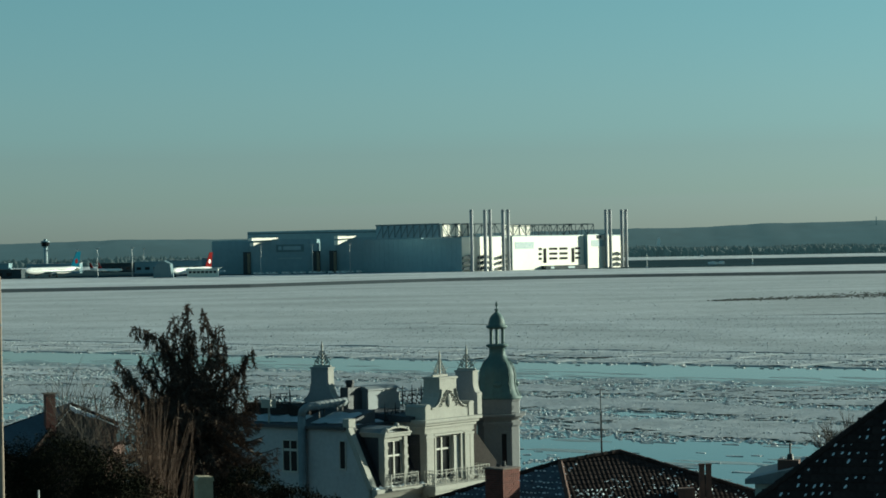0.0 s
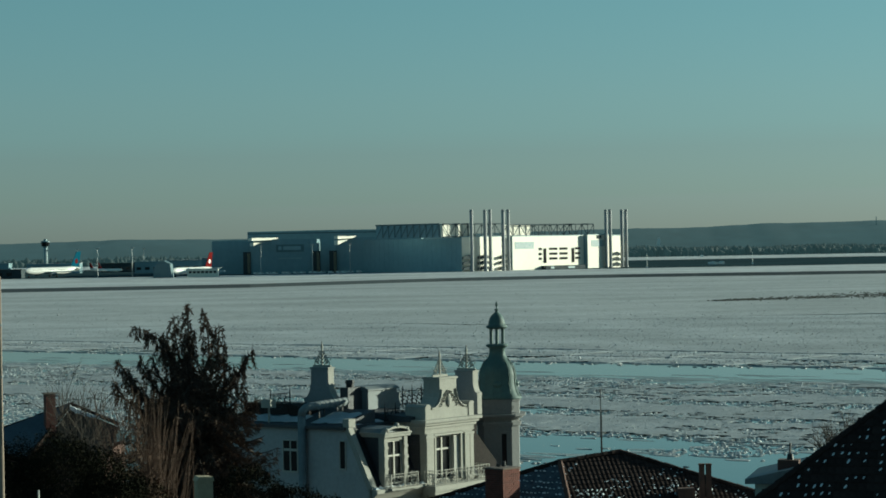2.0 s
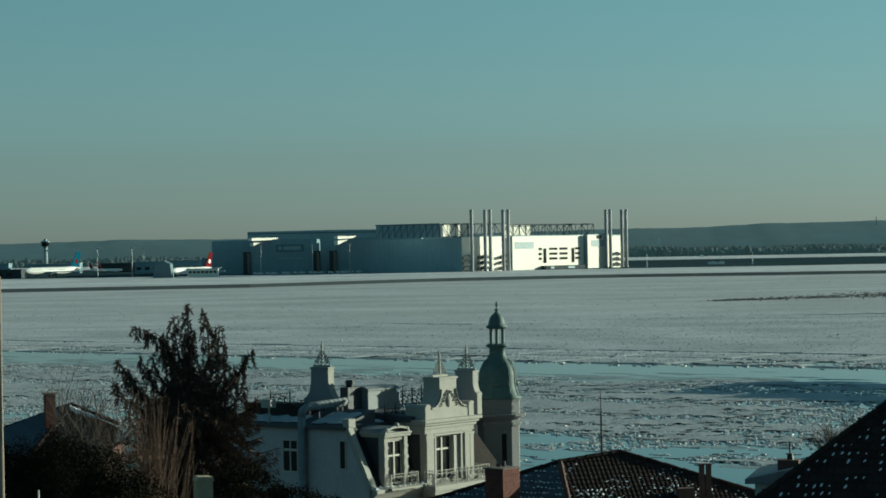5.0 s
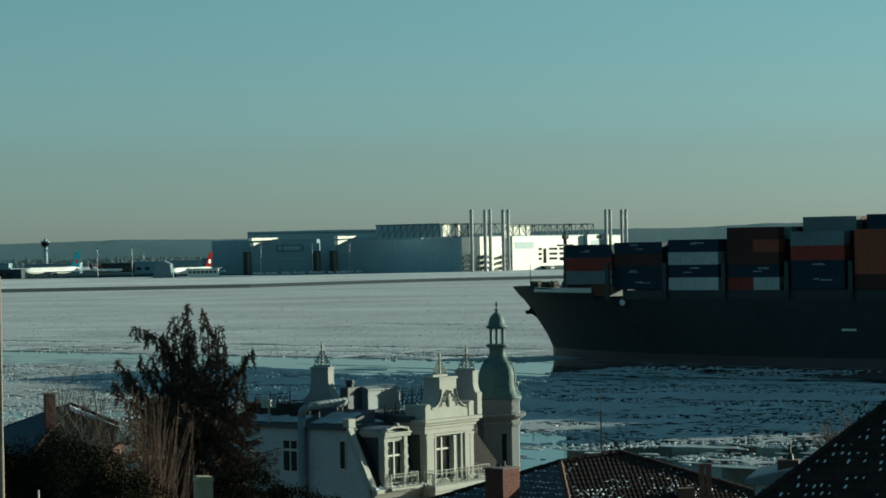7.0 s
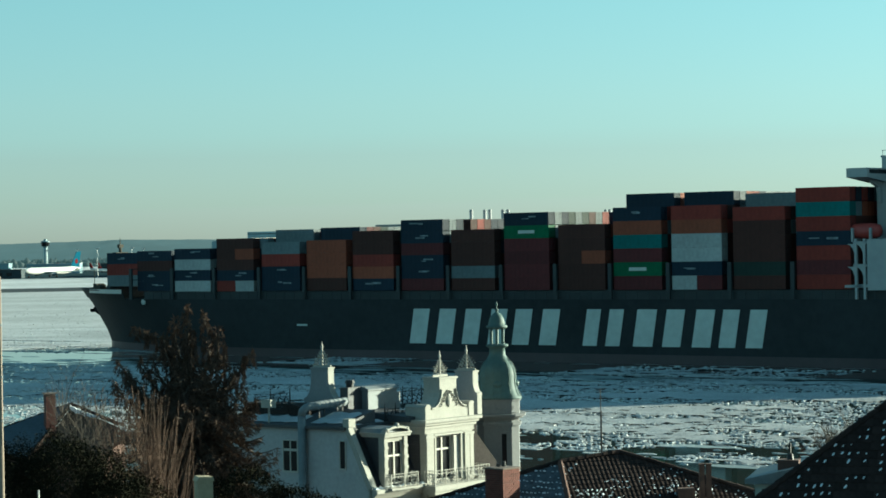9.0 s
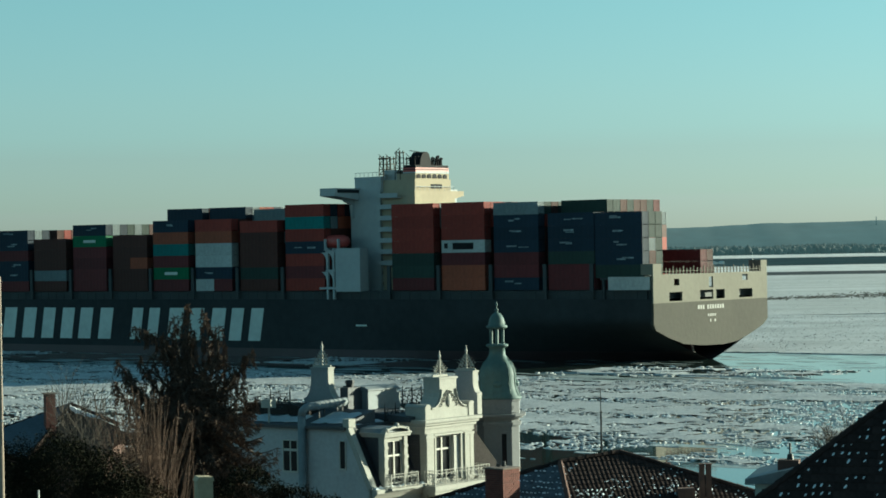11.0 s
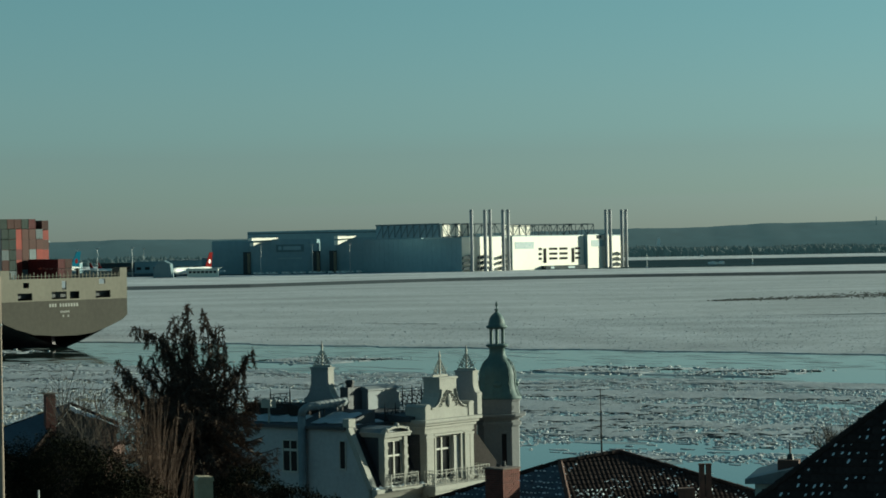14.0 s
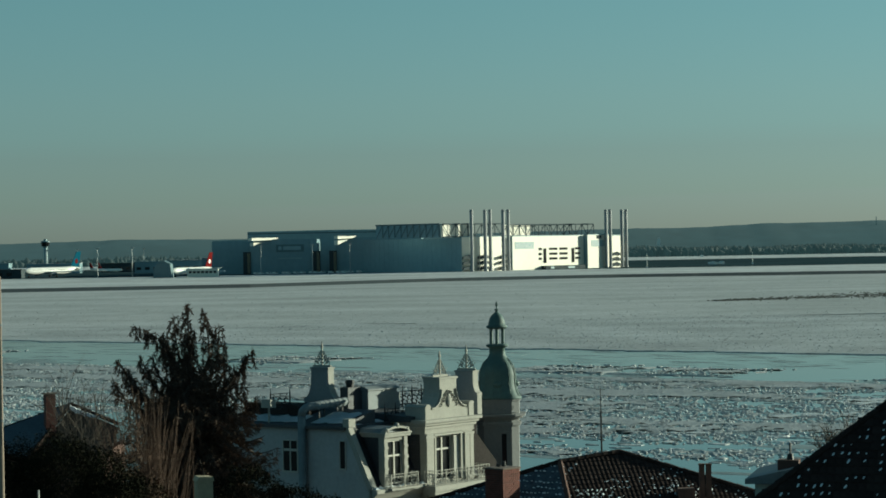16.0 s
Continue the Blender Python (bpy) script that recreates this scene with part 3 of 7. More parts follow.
def ship():
    s = thing("container_ship", pose(0, 0, 0), "laden container ship with a black hull and stacked coloured containers", "ship")
    xs = [0.0, -0.6, -1.5, -3, -5, -7, -9, -11, -13, -16, -20, -25, -30, -36, -44, -52, -62, -75, -90, -120, -160, -200, -240, -262, -275, -287, -298, -308, -318, -326, -332, -337]

    def shell(bm, zlist):
        for sgn in (1, -1):
            rows = []
            for x in xs:
                rows.append([bm.verts.new((min(x, stem_at(z)), sgn * hull_half(min(x, stem_at(z)), z), z)) for z in zlist])
            for a, b in zip(rows, rows[1:]):
                for i in range(len(zlist) - 1):
                    q = (a[i], a[i + 1], b[i + 1], b[i])
                    try:
                        bm.faces.new(q if sgn < 0 else q[::-1])
                    except ValueError:
                        pass
        bmesh.ops.remove_doubles(bm, verts=bm.verts, dist=0.001)
    bm = B()
    shell(bm, [2.0, 3.0, 4.0, 5.0, 6.0, 7.0, 8.0, 9.0, 10.0, 11.5, 12.7, 13.6])
    hull = part("hull", bm, "hull", s, "black painted steel hull", smooth=True)
    bm = B()
    shell(bm, [-1.2, 0.0, 1.0, 2.0])
    part("boot_topping", bm, "boot", hull, "dull red-brown band at the waterline", smooth=True)
    # deck
    bm = B()
    pts = [(x, hull_half(x, 13.6)) for x in xs]
    poly = [bm.verts.new((x, y - 0.05, 13.55)) for x, y in pts if y > 0.3] + [bm.verts.new((x, -y + 0.05, 13.55)) for x, y in reversed(pts) if y > 0.3]
    bm.faces.new(poly)
    bmesh.ops.recalc_face_normals(bm, faces=bm.faces)
    part("deck", bm, "deckdark", s)
    # bow bulwark and forecastle
    bm = B()
    fx = [0.0, -0.6, -1.5, -3, -5, -7, -9, -11, -13, -16, -20, -25, -30, -36]
    for sgn in (1, -1):
        rows = [[bm.verts.new((min(x, stem_at(z)), sgn * hull_half(min(x, stem_at(z)), z), z)) for z in (13.5, 14.5, 15.2, 15.9 if x > -25 else 15.6)] for x in fx]
        for a, b in zip(rows, rows[1:]):
            for i in range(3):
                try:
                    bm.faces.new((a[i], a[i + 1], b[i + 1], b[i]))
                except ValueError:
                    pass
    bmesh.ops.remove_doubles(bm, verts=bm.verts, dist=0.001)
    bmesh.ops.solidify(bm, geom=bm.faces[:], thickness=0.25)
    part("bulwark", bm, "hull", s)
    bm = B()
    for a, b in zip(fx[8:], fx[9:]):
        ya, yb = hull_half(a, 15.6) + 0.32, hull_half(b, 15.6) + 0.32
        bm.faces.new([bm.verts.new(p) for p in ((a, ya, 14.9), (b, yb, 14.9), (b, yb, 15.95), (a, ya, 15.95))])
    bmesh.ops.solidify(bm, geom=bm.faces[:], thickness=0.1)
    part("screen", bm, "planewhite", s, "pale painted strip along the forecastle")
    bm = B()
    rod(bm, (-15, 0, 13.5), (-15, 0, 27), 0.6, 0.4, 8)
    box(bm, -15.7, -14.3, -2.2, 2.2, 25.0, 25.4)
    box(bm, -15.8, -14.2, -1.0, 1.0, 21.8, 22.3)
    box(bm, -15.5, -14.6, -0.7, 0.7, 26.6, 27.5)
    rod(bm, (-15, 0, 27.5), (-15, 0, 29.2), 0.14, 0.08, 6)
    for sg in (1, -1):
        rod(bm, (-19.5, sg * 2.5, 14), (-15, 0, 22), 0.22, 0.18, 6)
    part("foremast", bm, "hullgrey", s, "grey foremast with crosstrees")
    bm = B()
    prism(bm, [(-25.2, 13.5), (-25.2, 18.6), (-24.8, 18.6), (-22.6, 13.5)], -13.5, 13.5)
    part("breakwater", bm, "deckdark", s, "dark steel breakwater before the containers")
    bm = B()
    rod(bm, (-5, 0, 15), (-5, 0, 21), 0.12, 0.07, 6)
    box(bm, -7.0, -6.0, -1.5, 1.5, 15, 17.2)
    part("flagstaff", bm, "hullgrey", s)
    bm = B()
    prism(bm, [(-6.4, 11.4), (-5.2, 10.9), (-4.7, 10.2), (-4.9, 9.8), (-5.8, 9.6), (-7.0, 8.9)], -0.7, 0.7)
    prism(bm, [(-4.9, 10.5), (-4.4, 10.4), (-4.5, 9.7), (-5.0, 9.6)], -1.3, 1.3)
    part("anchor", bm, "black", s, "black bow anchor housed at the stem")
    for x, y in ((-9.5, 3.0), (-9.5, -3.0), (-13.5, 5.5), (-14.5, -1.0)):
        bm = B()
        rod(bm, (x, y - 1.0, 16.4), (x, y + 1.0, 16.4), 0.75, n=10)
        box(bm, x - 0.9, x + 0.9, y - 1.2, y + 1.2, 15.0, 15.9)
        part("windlass", bm, "hullgrey", s, "grey mooring winch on the forecastle")
    # anchor pocket
    bm = B()
    yb = hull_half(-44, 13)
    lathe(bm, [(0.75, 0), (0.75, 0.4), (0.5, 0.5)], 12)
    bm.transform(Matrix.Translation((-44.5, yb - 0.1, 12.9)) @ Matrix.Rotation(-math.pi / 2, 4, "X"))
    part("fairlead", bm, "mark", s, "pale round fairlead on the bow")
    for x in (-100, -257):
        bm = B()
        box(bm, x - 1.6, x + 1.6, 22.75, 22.92, 7.4, 7.8)
        part("thruster_mark", bm, "mark", s)
    # company wordmark as plain slanted blocks
    for x0, x1 in ((-133.4, -145.6), (-148.4, -160.0), (-162.3, -174.2), (-181.3, -190.8), (-193.2, -200.2), (-201.6, -213.4), (-215.4, -225.8)):
        w = (x0 - x1) * (0.38 if x0 - x1 > 8 else 0.7)
        for xa in ((x0, x1 + w) if x0 - x1 > 8 else ((x0 + x1 + w) / 2,)):
            bm = B()
            prism(bm, [(xa + 0.7, 3.7), (xa - w + 0.7, 3.7), (xa - w - 0.7, 11.5), (xa - 0.7, 11.5)], 22.78, 22.88)
            part("wordmark_block", bm, "mark", s, "pale slanted block of the painted wordmark")
    # side passage and hatch coaming under the containers
    bm = B()
    box(bm, -336, -46, -21.4, 21.4, 13.5, 15.45)
    part("hatch_coaming", bm, "deckdark", s)
    bm = B()
    for i in range(98):
        x = -47 - i * 2.95
        box(bm, x - 0.08, x + 0.08, 22.3, 22.45, 13.5, 15.4)
    for z in (14.1, 14.6, 15.3):
        box(bm, -336, -46, 22.33, 22.42, z, z + 0.06)
    part("side_railing", bm, "deckdark", s)
    # lashing bridges
    for i, b in enumerate(BAYS):
        x = b[0] + 0.35
        if b[0] > -40:
            continue
        bm = B()
        for y in (22.0, 15.5, 8.5, 1.5, -5.5, -12.5, -19.5):
            box(bm, x, x + 0.9, y - 0.25, y + 0.25, 13.5, 21.2)
        for z in (15.5, 18.3, 21.0):
            box(bm, x, x + 0.9, -22.2, 22.2, z, z + 0.2)
        part("lashing_bridge", bm, "deckdark", s)
    # containers: near side and upper visible ones singly, the rest of each bay as one block
    rnd = random.Random(7)
    cache = {}

    def put(col, L, h, x, y, z):
        key = (col, round(L, 2), round(h, 2))
        if key not in cache:
            cache[key] = container_mesh(L, h, col)
        ob = new("container", cache[key])
        ob.parent = s
        ob.location = (x, y, z)
        return ob

    def marking(ob, col, L, h, boxed):
        """Pale plain bars where a container carries unreadable lettering."""
        if col == "g":
            spots = [(0.32, 0.68, 0.38, 0.62)]
        elif col in "nu":
            spots = [(a, a + rnd.uniform(0.10, 0.24), b, b + rnd.uniform(0.06, 0.16)) for a, b in ((rnd.uniform(0.2, 0.6), rnd.uniform(0.35, 0.7)) for _ in range(2))]
        elif boxed:
            spots = [(0.06, 0.14, 0.35, 0.75), (0.26, 0.74, 0.25, 0.78)]
        else:
            return
        for a, b, c, d in spots:
            bm = B()
            box(bm, -b * L, -a * L, -0.03, 0.012, c * h, d * h)
            part("marking_bar", bm, "black" if col == "w" else "mark" if col == "g" else "fadedmark", ob)
    for bi, (x, n, h, z0, add, cols) in enumerate(BAYS):
        width = min(22.8, hull_half(x - 2, 16) + 0.2) - 1.0
        rows = int(2 * width / ROW)
        y0 = rows * ROW / 2
        rows = {18: 11, 19: 3}.get(bi, rows)
        bm_rest = B()
        for r in range(rows):
            y = y0 - r * ROW
            nt = n if r == 0 else n + (add if 1 < r < rows - 1 else 0) - (1 if (rnd.random() < 0.12 and add == 0 and bi < 18) else 0)
            for k in range(nt):
                z = z0 + k * h
                col = cols[k] if r == 0 else rnd.choice("rmmbbonnsssssd" if bi < 17 else "sdbdmsdbd" if bi < 19 else "dsdbdsdmdd")
                if 0 < r < 3 and k >= n and bi < 17:
                    col = "nsn"[bi % 3]
                if r == 0 and bi == 16 and k == 3:
                    col = "w"
                if r == 0:
                    if (bi, k) in ((12, 0), (3, 0), (3, 3), (10, 2)):
                        put(col, 6.06, h, x, y, z)
                        put({12: "m", 3: "w", 10: "b"}[bi] if k == 0 else "o", 6.06, h, x - 6.13, y, z)
                    else:
                        marking(put(col, 12.19, h, x, y, z), col, 12.19, h, (bi, k) == (16, 3))
                elif k >= nt - 1 or (bi == 19):
                    put(col, 12.19, h, x, y, z)
                elif r == rows - 1 or k >= nt - 2 or bi == 18:
                    box(bm_rest, x - 12.19, x, y - CW, y, z, z + h - 0.04, mi="rmbonswu".index(col) if col in "rmbonswu" else 0)
        if len(bm_rest.verts):
            tagged(part("container_block", bm_rest, ["box_" + c for c in "rmbonswu"], s, "stacked shipping containers in mixed colours"), kind="stuff")
        else:
            bm_rest.free()
        # inner core of the stack
        bm = B()
        box(bm, x - 12.1, x - 0.1, y0 - (rows - 1) * ROW, y0 - ROW, z0, z0 + (n - 1) * h - 0.1)
        part("container_core", bm, "box_b", s)
    # low bay on the after deck
    put("w", 10.6, 2.8, -325.8, 22.3, 15.55)
    for r in range(1, 6):
        put(rnd.choice("mbns"), 12.19, 2.8, -323.6, 22.3 - r * ROW, 15.6)
    bm = B()
    for y in (21.5, 15.5, 9.6):
        for x in (-324.2, -335.0):
            box(bm, x - 0.3, x + 0.3, y - 0.3, y + 0.3, 13.5, 18.0)
    box(bm, -336, -323.5, 9.0, 22, 17.7, 18.05)
    part("container_stand", bm, "deckdark", s)
    for y0 in (10.8, 8.2):
        for k in range(2):
            put("m" if y0 > 9 else "b", 12.19, 2.6, -322.4, y0 - 11.1, 18.6 + 2.65 * k)
    # accommodation
    house = part("accommodation", (lambda b: (box(b, -256, -247, -14.5, 14.3, 13.5, 39.0), box(b, -256, -248, -11, 13.9, 39.0, 41.6), b)[-1])(B()), "shipwhite", s, "grey-white bridge tower")
    bm = B()
    for z in range(9):
        for y in np.arange(-13, 13.5, 2.2):
            box(bm, -256.06, -255.9, y - 0.35, y + 0.35, 16.5 + z * 2.6, 17.4 + z * 2.6)
    part("porthole_row", bm, "glass", house, "dark cabin windows")
    for z in (21.3, 23.9, 26.5, 29.1, 31.7, 34.3, 36.9):
        bm = B()
        prism(bm, [(12.5, z), (15.2, z), (15.2, z + 1.1), (15.1, z + 1.1), (15.1, z + 0.18), (12.5, z + 0.18)], -262, -255.9, axis="x")
        part("outside_deck", bm, "shipwhite", house)
    bm = B()
    prism(bm, [(14.0, 36.6), (22.9, 37.6), (22.9, 39.4), (14.0, 39.4)], -249.6, -245.0, axis="x")
    prism(bm, [(-14.0, 36.6), (-22.9, 37.6), (-22.9, 39.4), (-14.0, 39.4)], -249.6, -245.0, axis="x")
    prism(bm, [(14.0, 32.5), (14.0, 36.9), (18.5, 37.4), (17.6, 36.4), (15.3, 35.6), (14.8, 32.5)], -248.2, -247.4, axis="x")
    box(bm, -249.6, -245, -14, 14, 36.6, 39.4)
    part("bridge_wing", bm, "shipwhite", s, "white bridge wing reaching over the ship's side")
    bm = B()
    box(bm, -249.65, -244.95, -22, 22, 38.3, 39.1)
    part("bridge_window_band", bm, "glass", s)
    bm = B()
    box(bm, -266, -256, -1.2, 13.6, 13.5, 38.4)
    box(bm, -265.6, -256, -0.2, 13.0, 38.4, 41.1)
    prism(bm, [(-1.2, 36.6), (-4.6, 37.3), (-4.6, 38.4), (-1.2, 38.4)], -266, -263.5, axis="x")
    part("engine_casing", bm, "cream", s, "cream engine casing, lit by the sun")
    bm = B()
    box(bm, -265.7, -265.55, 3.2, 7.2, 39.0, 40.0)
    part("casing_louvre", bm, "black", s)
    for k in range(6):
        bm = B()
        y = 1.3 + 1.95 * k
        prism(bm, [(y, 41.35), (y, 42.0), (y + 0.35, 42.3), (y + 0.95, 42.3), (y + 1.3, 42.0), (y + 1.3, 41.35)], -265.75, -265.4, axis="x")
        part("vent_opening", bm, "black", s)
    bm = B()
    box(bm, -265.6, -256.4, 0.4, 12.8, 41.1, 42.45)
    part("vent_house", bm, "cream", s)
    bm = B()
    for k in range(9):
        rod(bm, (-265.9, -1.0 + 1.8 * k, 38.4), (-265.9, -1.0 + 1.8 * k, 39.4), 0.06, n=4)
    box(bm, -265.95, -265.85, -1.1, 13.5, 39.35, 39.45)
    part("casing_railing", bm, "shipwhite", s)
    bm = B()
    box(bm, -256.0, -247.6, 4, 13.6, 41.6, 42.0)
    for k in range(7):
        rod(bm, (-248 - 1.3 * k, 13.5, 41.9), (-248 - 1.3 * k, 13.5, 43.0), 0.06, n=4)
    box(bm, -256, -247.8, 13.45, 13.55, 42.95, 43.05)
    box(bm, -260, -256.2, 7.5, 12.8, 41.0, 43.4)
    part("monkey_island", bm, "shipwhite", s, "grey-white upper deck with rails")
    bm = B()
    box(bm, -265.5, -261.8, 0.5, 12.6, 41.1, 44.4)
    fun = part("funnel", bm, "black", s, "black funnel with red and white bands")
    for z0, z1, c in ((42.5, 42.85, "shipwhite"), (42.85, 43.3, "red"), (43.5, 43.8, "red")):
        bm = B()
        box(bm, -265.58, -261.72, 0.42, 12.68, z0, z1)
        part("funnel_band", bm, c, fun)
    bm = B()
    for x, y, r, h in ((-264, 4.5, 0.3, 1.8), (-264, 3.5, 0.3, 2.2), (-263.5, 2.4, 0.35, 2.4), (-263.5, 1.4, 0.35, 1.9)):
        rod(bm, (x, y, 44.3), (x - 0.6, y, 44.4 + h), r, r * 0.9, 10)
    part("exhaust_pipe", bm, "black", fun)
    bm = B()
    prism(bm, [(10.6, 44.4), (10.3, 45.8), (9.7, 46.9), (9.0, 47.5), (7.8, 47.5), (7.1, 46.9), (6.6, 45.6), (6.4, 44.4)], -265.2, -262.0, axis="x")
    rod(bm, (-264.5, 9.2, 47.4), (-264.5, 13.5, 47.7), 0.1, n=5)
    part("funnel_top", bm, "black", fun)
    rn = random.Random(12)
    for k in range(9):
        bm = B()
        y, x = 0.9 + 1.4 * k, -265.0 + rn.uniform(0, 2.6)
        h = rn.uniform(0.6, 1.9)
        rod(bm, (x, y, 44.4), (x, y, 44.4 + h), 0.2, 0.2, 8)
        rod(bm, (x, y, 44.4 + h), (x - 0.35, y, 44.7 + h), 0.26, 0.2, 8)
        part("funnel_vent", bm, "black", fun)
    bm = B()
    for x, y, h in ((-253.2, 9.5, 46.9), (-255.3, 9.5, 46.7), (-260.3, 12.0, 47.9), (-261.0, 9.0, 46.5)):
        for dx, dy in ((0.8, 0.8), (-0.8, 0.8), (0.8, -0.8), (-0.8, -0.8)):
            rod(bm, (x + dx, y + dy, 40.9), (x + dx * 0.7, y + dy * 0.7, h), 0.13, n=4)
        for k, z in enumerate(np.arange(42.5, h, 1.2)):
            box(bm, x - 0.75, x + 0.75, y - 0.75, y + 0.75, z, z + 0.16)
            sg = 1 if k % 2 else -1
            rod(bm, (x - 0.7 * sg, y + 0.75, z), (x + 0.7 * sg, y + 0.75, z + 1.2), 0.09, n=4)
        box(bm, x - 1.5, x + 1.5, y - 0.15, y + 0.15, h - 0.6, h - 0.4)
    part("radar_mast", bm, "hullgrey", s, "grey lattice radar mast")
    bm = B()
    box(bm, -256.5, -249, 19.5, 22.4, 15.3, 25.4)
    part("lifeboat_house", bm, "shipwhite", s)
    bm = B()
    lathe(bm, [(0.2, 0), (1.0, 0.3), (1.45, 1.1), (1.55, 2.6), (1.55, 5.2), (1.2, 6.5), (0.3, 7.0)], 14)
    bm.transform(Matrix.Translation((-244.2, 20.2, 27.0)) @ Matrix.Rotation(-math.pi / 2, 4, "Y"))
    part("lifeboat", bm, "red", s, "red enclosed lifeboat in its davits", smooth=True)
    bm = B()
    for x in (-245.6, -249.6):
        for z0, z1, y0 in ((24.9, 25.5, 18.9), (25.5, 27.6, 21.6)):
            box(bm, x - 0.2, x + 0.2, y0, 22.2, z0, z1)
    part("lifeboat_cradle", bm, "shipwhite", s)
    bm = B()
    for z in (16.0, 20.0, 24.5):
        box(bm, -249, -246.0, 21.9, 22.5, z, z + 0.5)
    for x in (-246.5, -248.4):
        box(bm, x - 0.25, x + 0.25, 21.9, 22.5, 13.5, 25.5)
        for z in (19.4, 23.9):
            prism(bm, [(x + 0.2, z + 0.6), (x + 1.9, z + 0.6), (x + 1.2, z + 0.3), (x + 0.6, z - 0.4), (x + 0.2, z - 1.5)], 21.95, 22.45)
    box(bm, -256, -244, 21.9, 22.5, 15.9, 16.4)
    part("davit_frame", bm, "shipwhite", s, "white davit frame")
    # transom: rounded lower edge, mooring ports cut through
    bm = B()
    prof = [(22.8, 12.7), (22.8, 8.2), (22.0, 7.0), (17.5, 5.4), (11.5, 3.8), (4, 3.2), (-4, 3.1), (-10, 3.6), (-16, 5.2), (-21, 6.9), (-22.8, 8.2), (-22.8, 12.7)]
    prism(bm, prof, -337.6, -336.8, axis="x")
    tr = part("transom", bm, "hullgrey", s, "olive-grey lower transom")
    bm = B()
    ports = [(11.8, 16.8, 13.0, 14.9), (-0.4, 4.9, 13.1, 15.1), (-5.0, -1.6, 13.1, 15.1), (-16.5, -11.0, 13.1, 15.0), (12.9, 14.9, 16.3, 17.7), (-14.6, -12.4, 16.9, 18.2), (-0.4, 1.2, 15.6, 17.9)]
    ys = sorted({-22.8, 22.8, *[p[0] for p in ports], *[p[1] for p in ports]})
    zz = sorted({12.7, 18.7, *[p[2] for p in ports], *[p[3] for p in ports]})
    for a, b in zip(ys, ys[1:]):
        for c, d in zip(zz, zz[1:]):
            cy, cz = (a + b) / 2, (c + d) / 2
            if not any(p[0] < cy < p[1] and p[2] < cz < p[3] for p in ports):
                box(bm, -337.6, -337.2, a, b, c, d)
    box(bm, -337.6, -334.5, 19.7, 22.8, 18.7, 21.0)
    box(bm, -337.6, -334.5, -22.8, -20.2, 18.7, 21.2)
    bmesh.ops.remove_doubles(bm, verts=bm.verts, dist=0.0005)
    part("stern_screen", bm, "hulllight", s, "pale olive stern screen with mooring openings")
    bm = B()
    for i in range(30):
        y = 19 - i * 1.34
        box(bm, -337.5, -337.3, y - 0.09, y + 0.09, 18.7, 20.0 + (0.4 if i % 3 == 0 else 0))
    box(bm, -337.5, -337.3, -20, 19.5, 19.3, 19.4)
    part("stern_railing", bm, "hulllight", s)
    # ship's name and port: plain bars
    for y0, n, step, wide, z0, z1 in ((5.9, 3, 0.95, 0.62, 11.0, 11.9), (2.2, 7, 1.0, 0.62, 11.0, 11.9), (2.0, 5, 0.7, 0.42, 9.4, 9.95), (1.2, 1, 1.0, 0.5, 8.2, 8.8), (-0.6, 1, 1.0, 0.5, 8.2, 8.8)):
        for k in range(n):
            bm = B()
            box(bm, -337.68, -337.58, y0 - k * step - wide, y0 - k * step, z0, z1)
            part("name_bar", bm, "namepaint", tr, "pale bar of stern lettering")
    bm = B()
    prism(bm, [(-333, -1.2), (-326.5, -1.2), (-326, 5.0), (-332, 4.5)], -0.6, 0.6)
    part("rudder", bm, "boot", s)
    return s


SHIP = ship()


# ---------------------------------------------------------------- villa
VA = math.radians(51.7)
VILLA = Matrix.Translation((-3.525, 112.0, 0)) @ Matrix.Rotation(VA, 4, "Z")   # x along the street front, y along the side wall


def scroll(bm, x, z, y, r, turn, thick=0.02, n=10, sweep=4.6):
    """Flat iron scroll in the xz plane."""
    pts = []
    for i in range(n + 1):
        a = turn + sweep * i / n
        q = r * (1 - 0.75 * i / n)
        pts.append((x + q * math.cos(a), y, z + q * math.sin(a)))
    tube(bm, pts, thick)


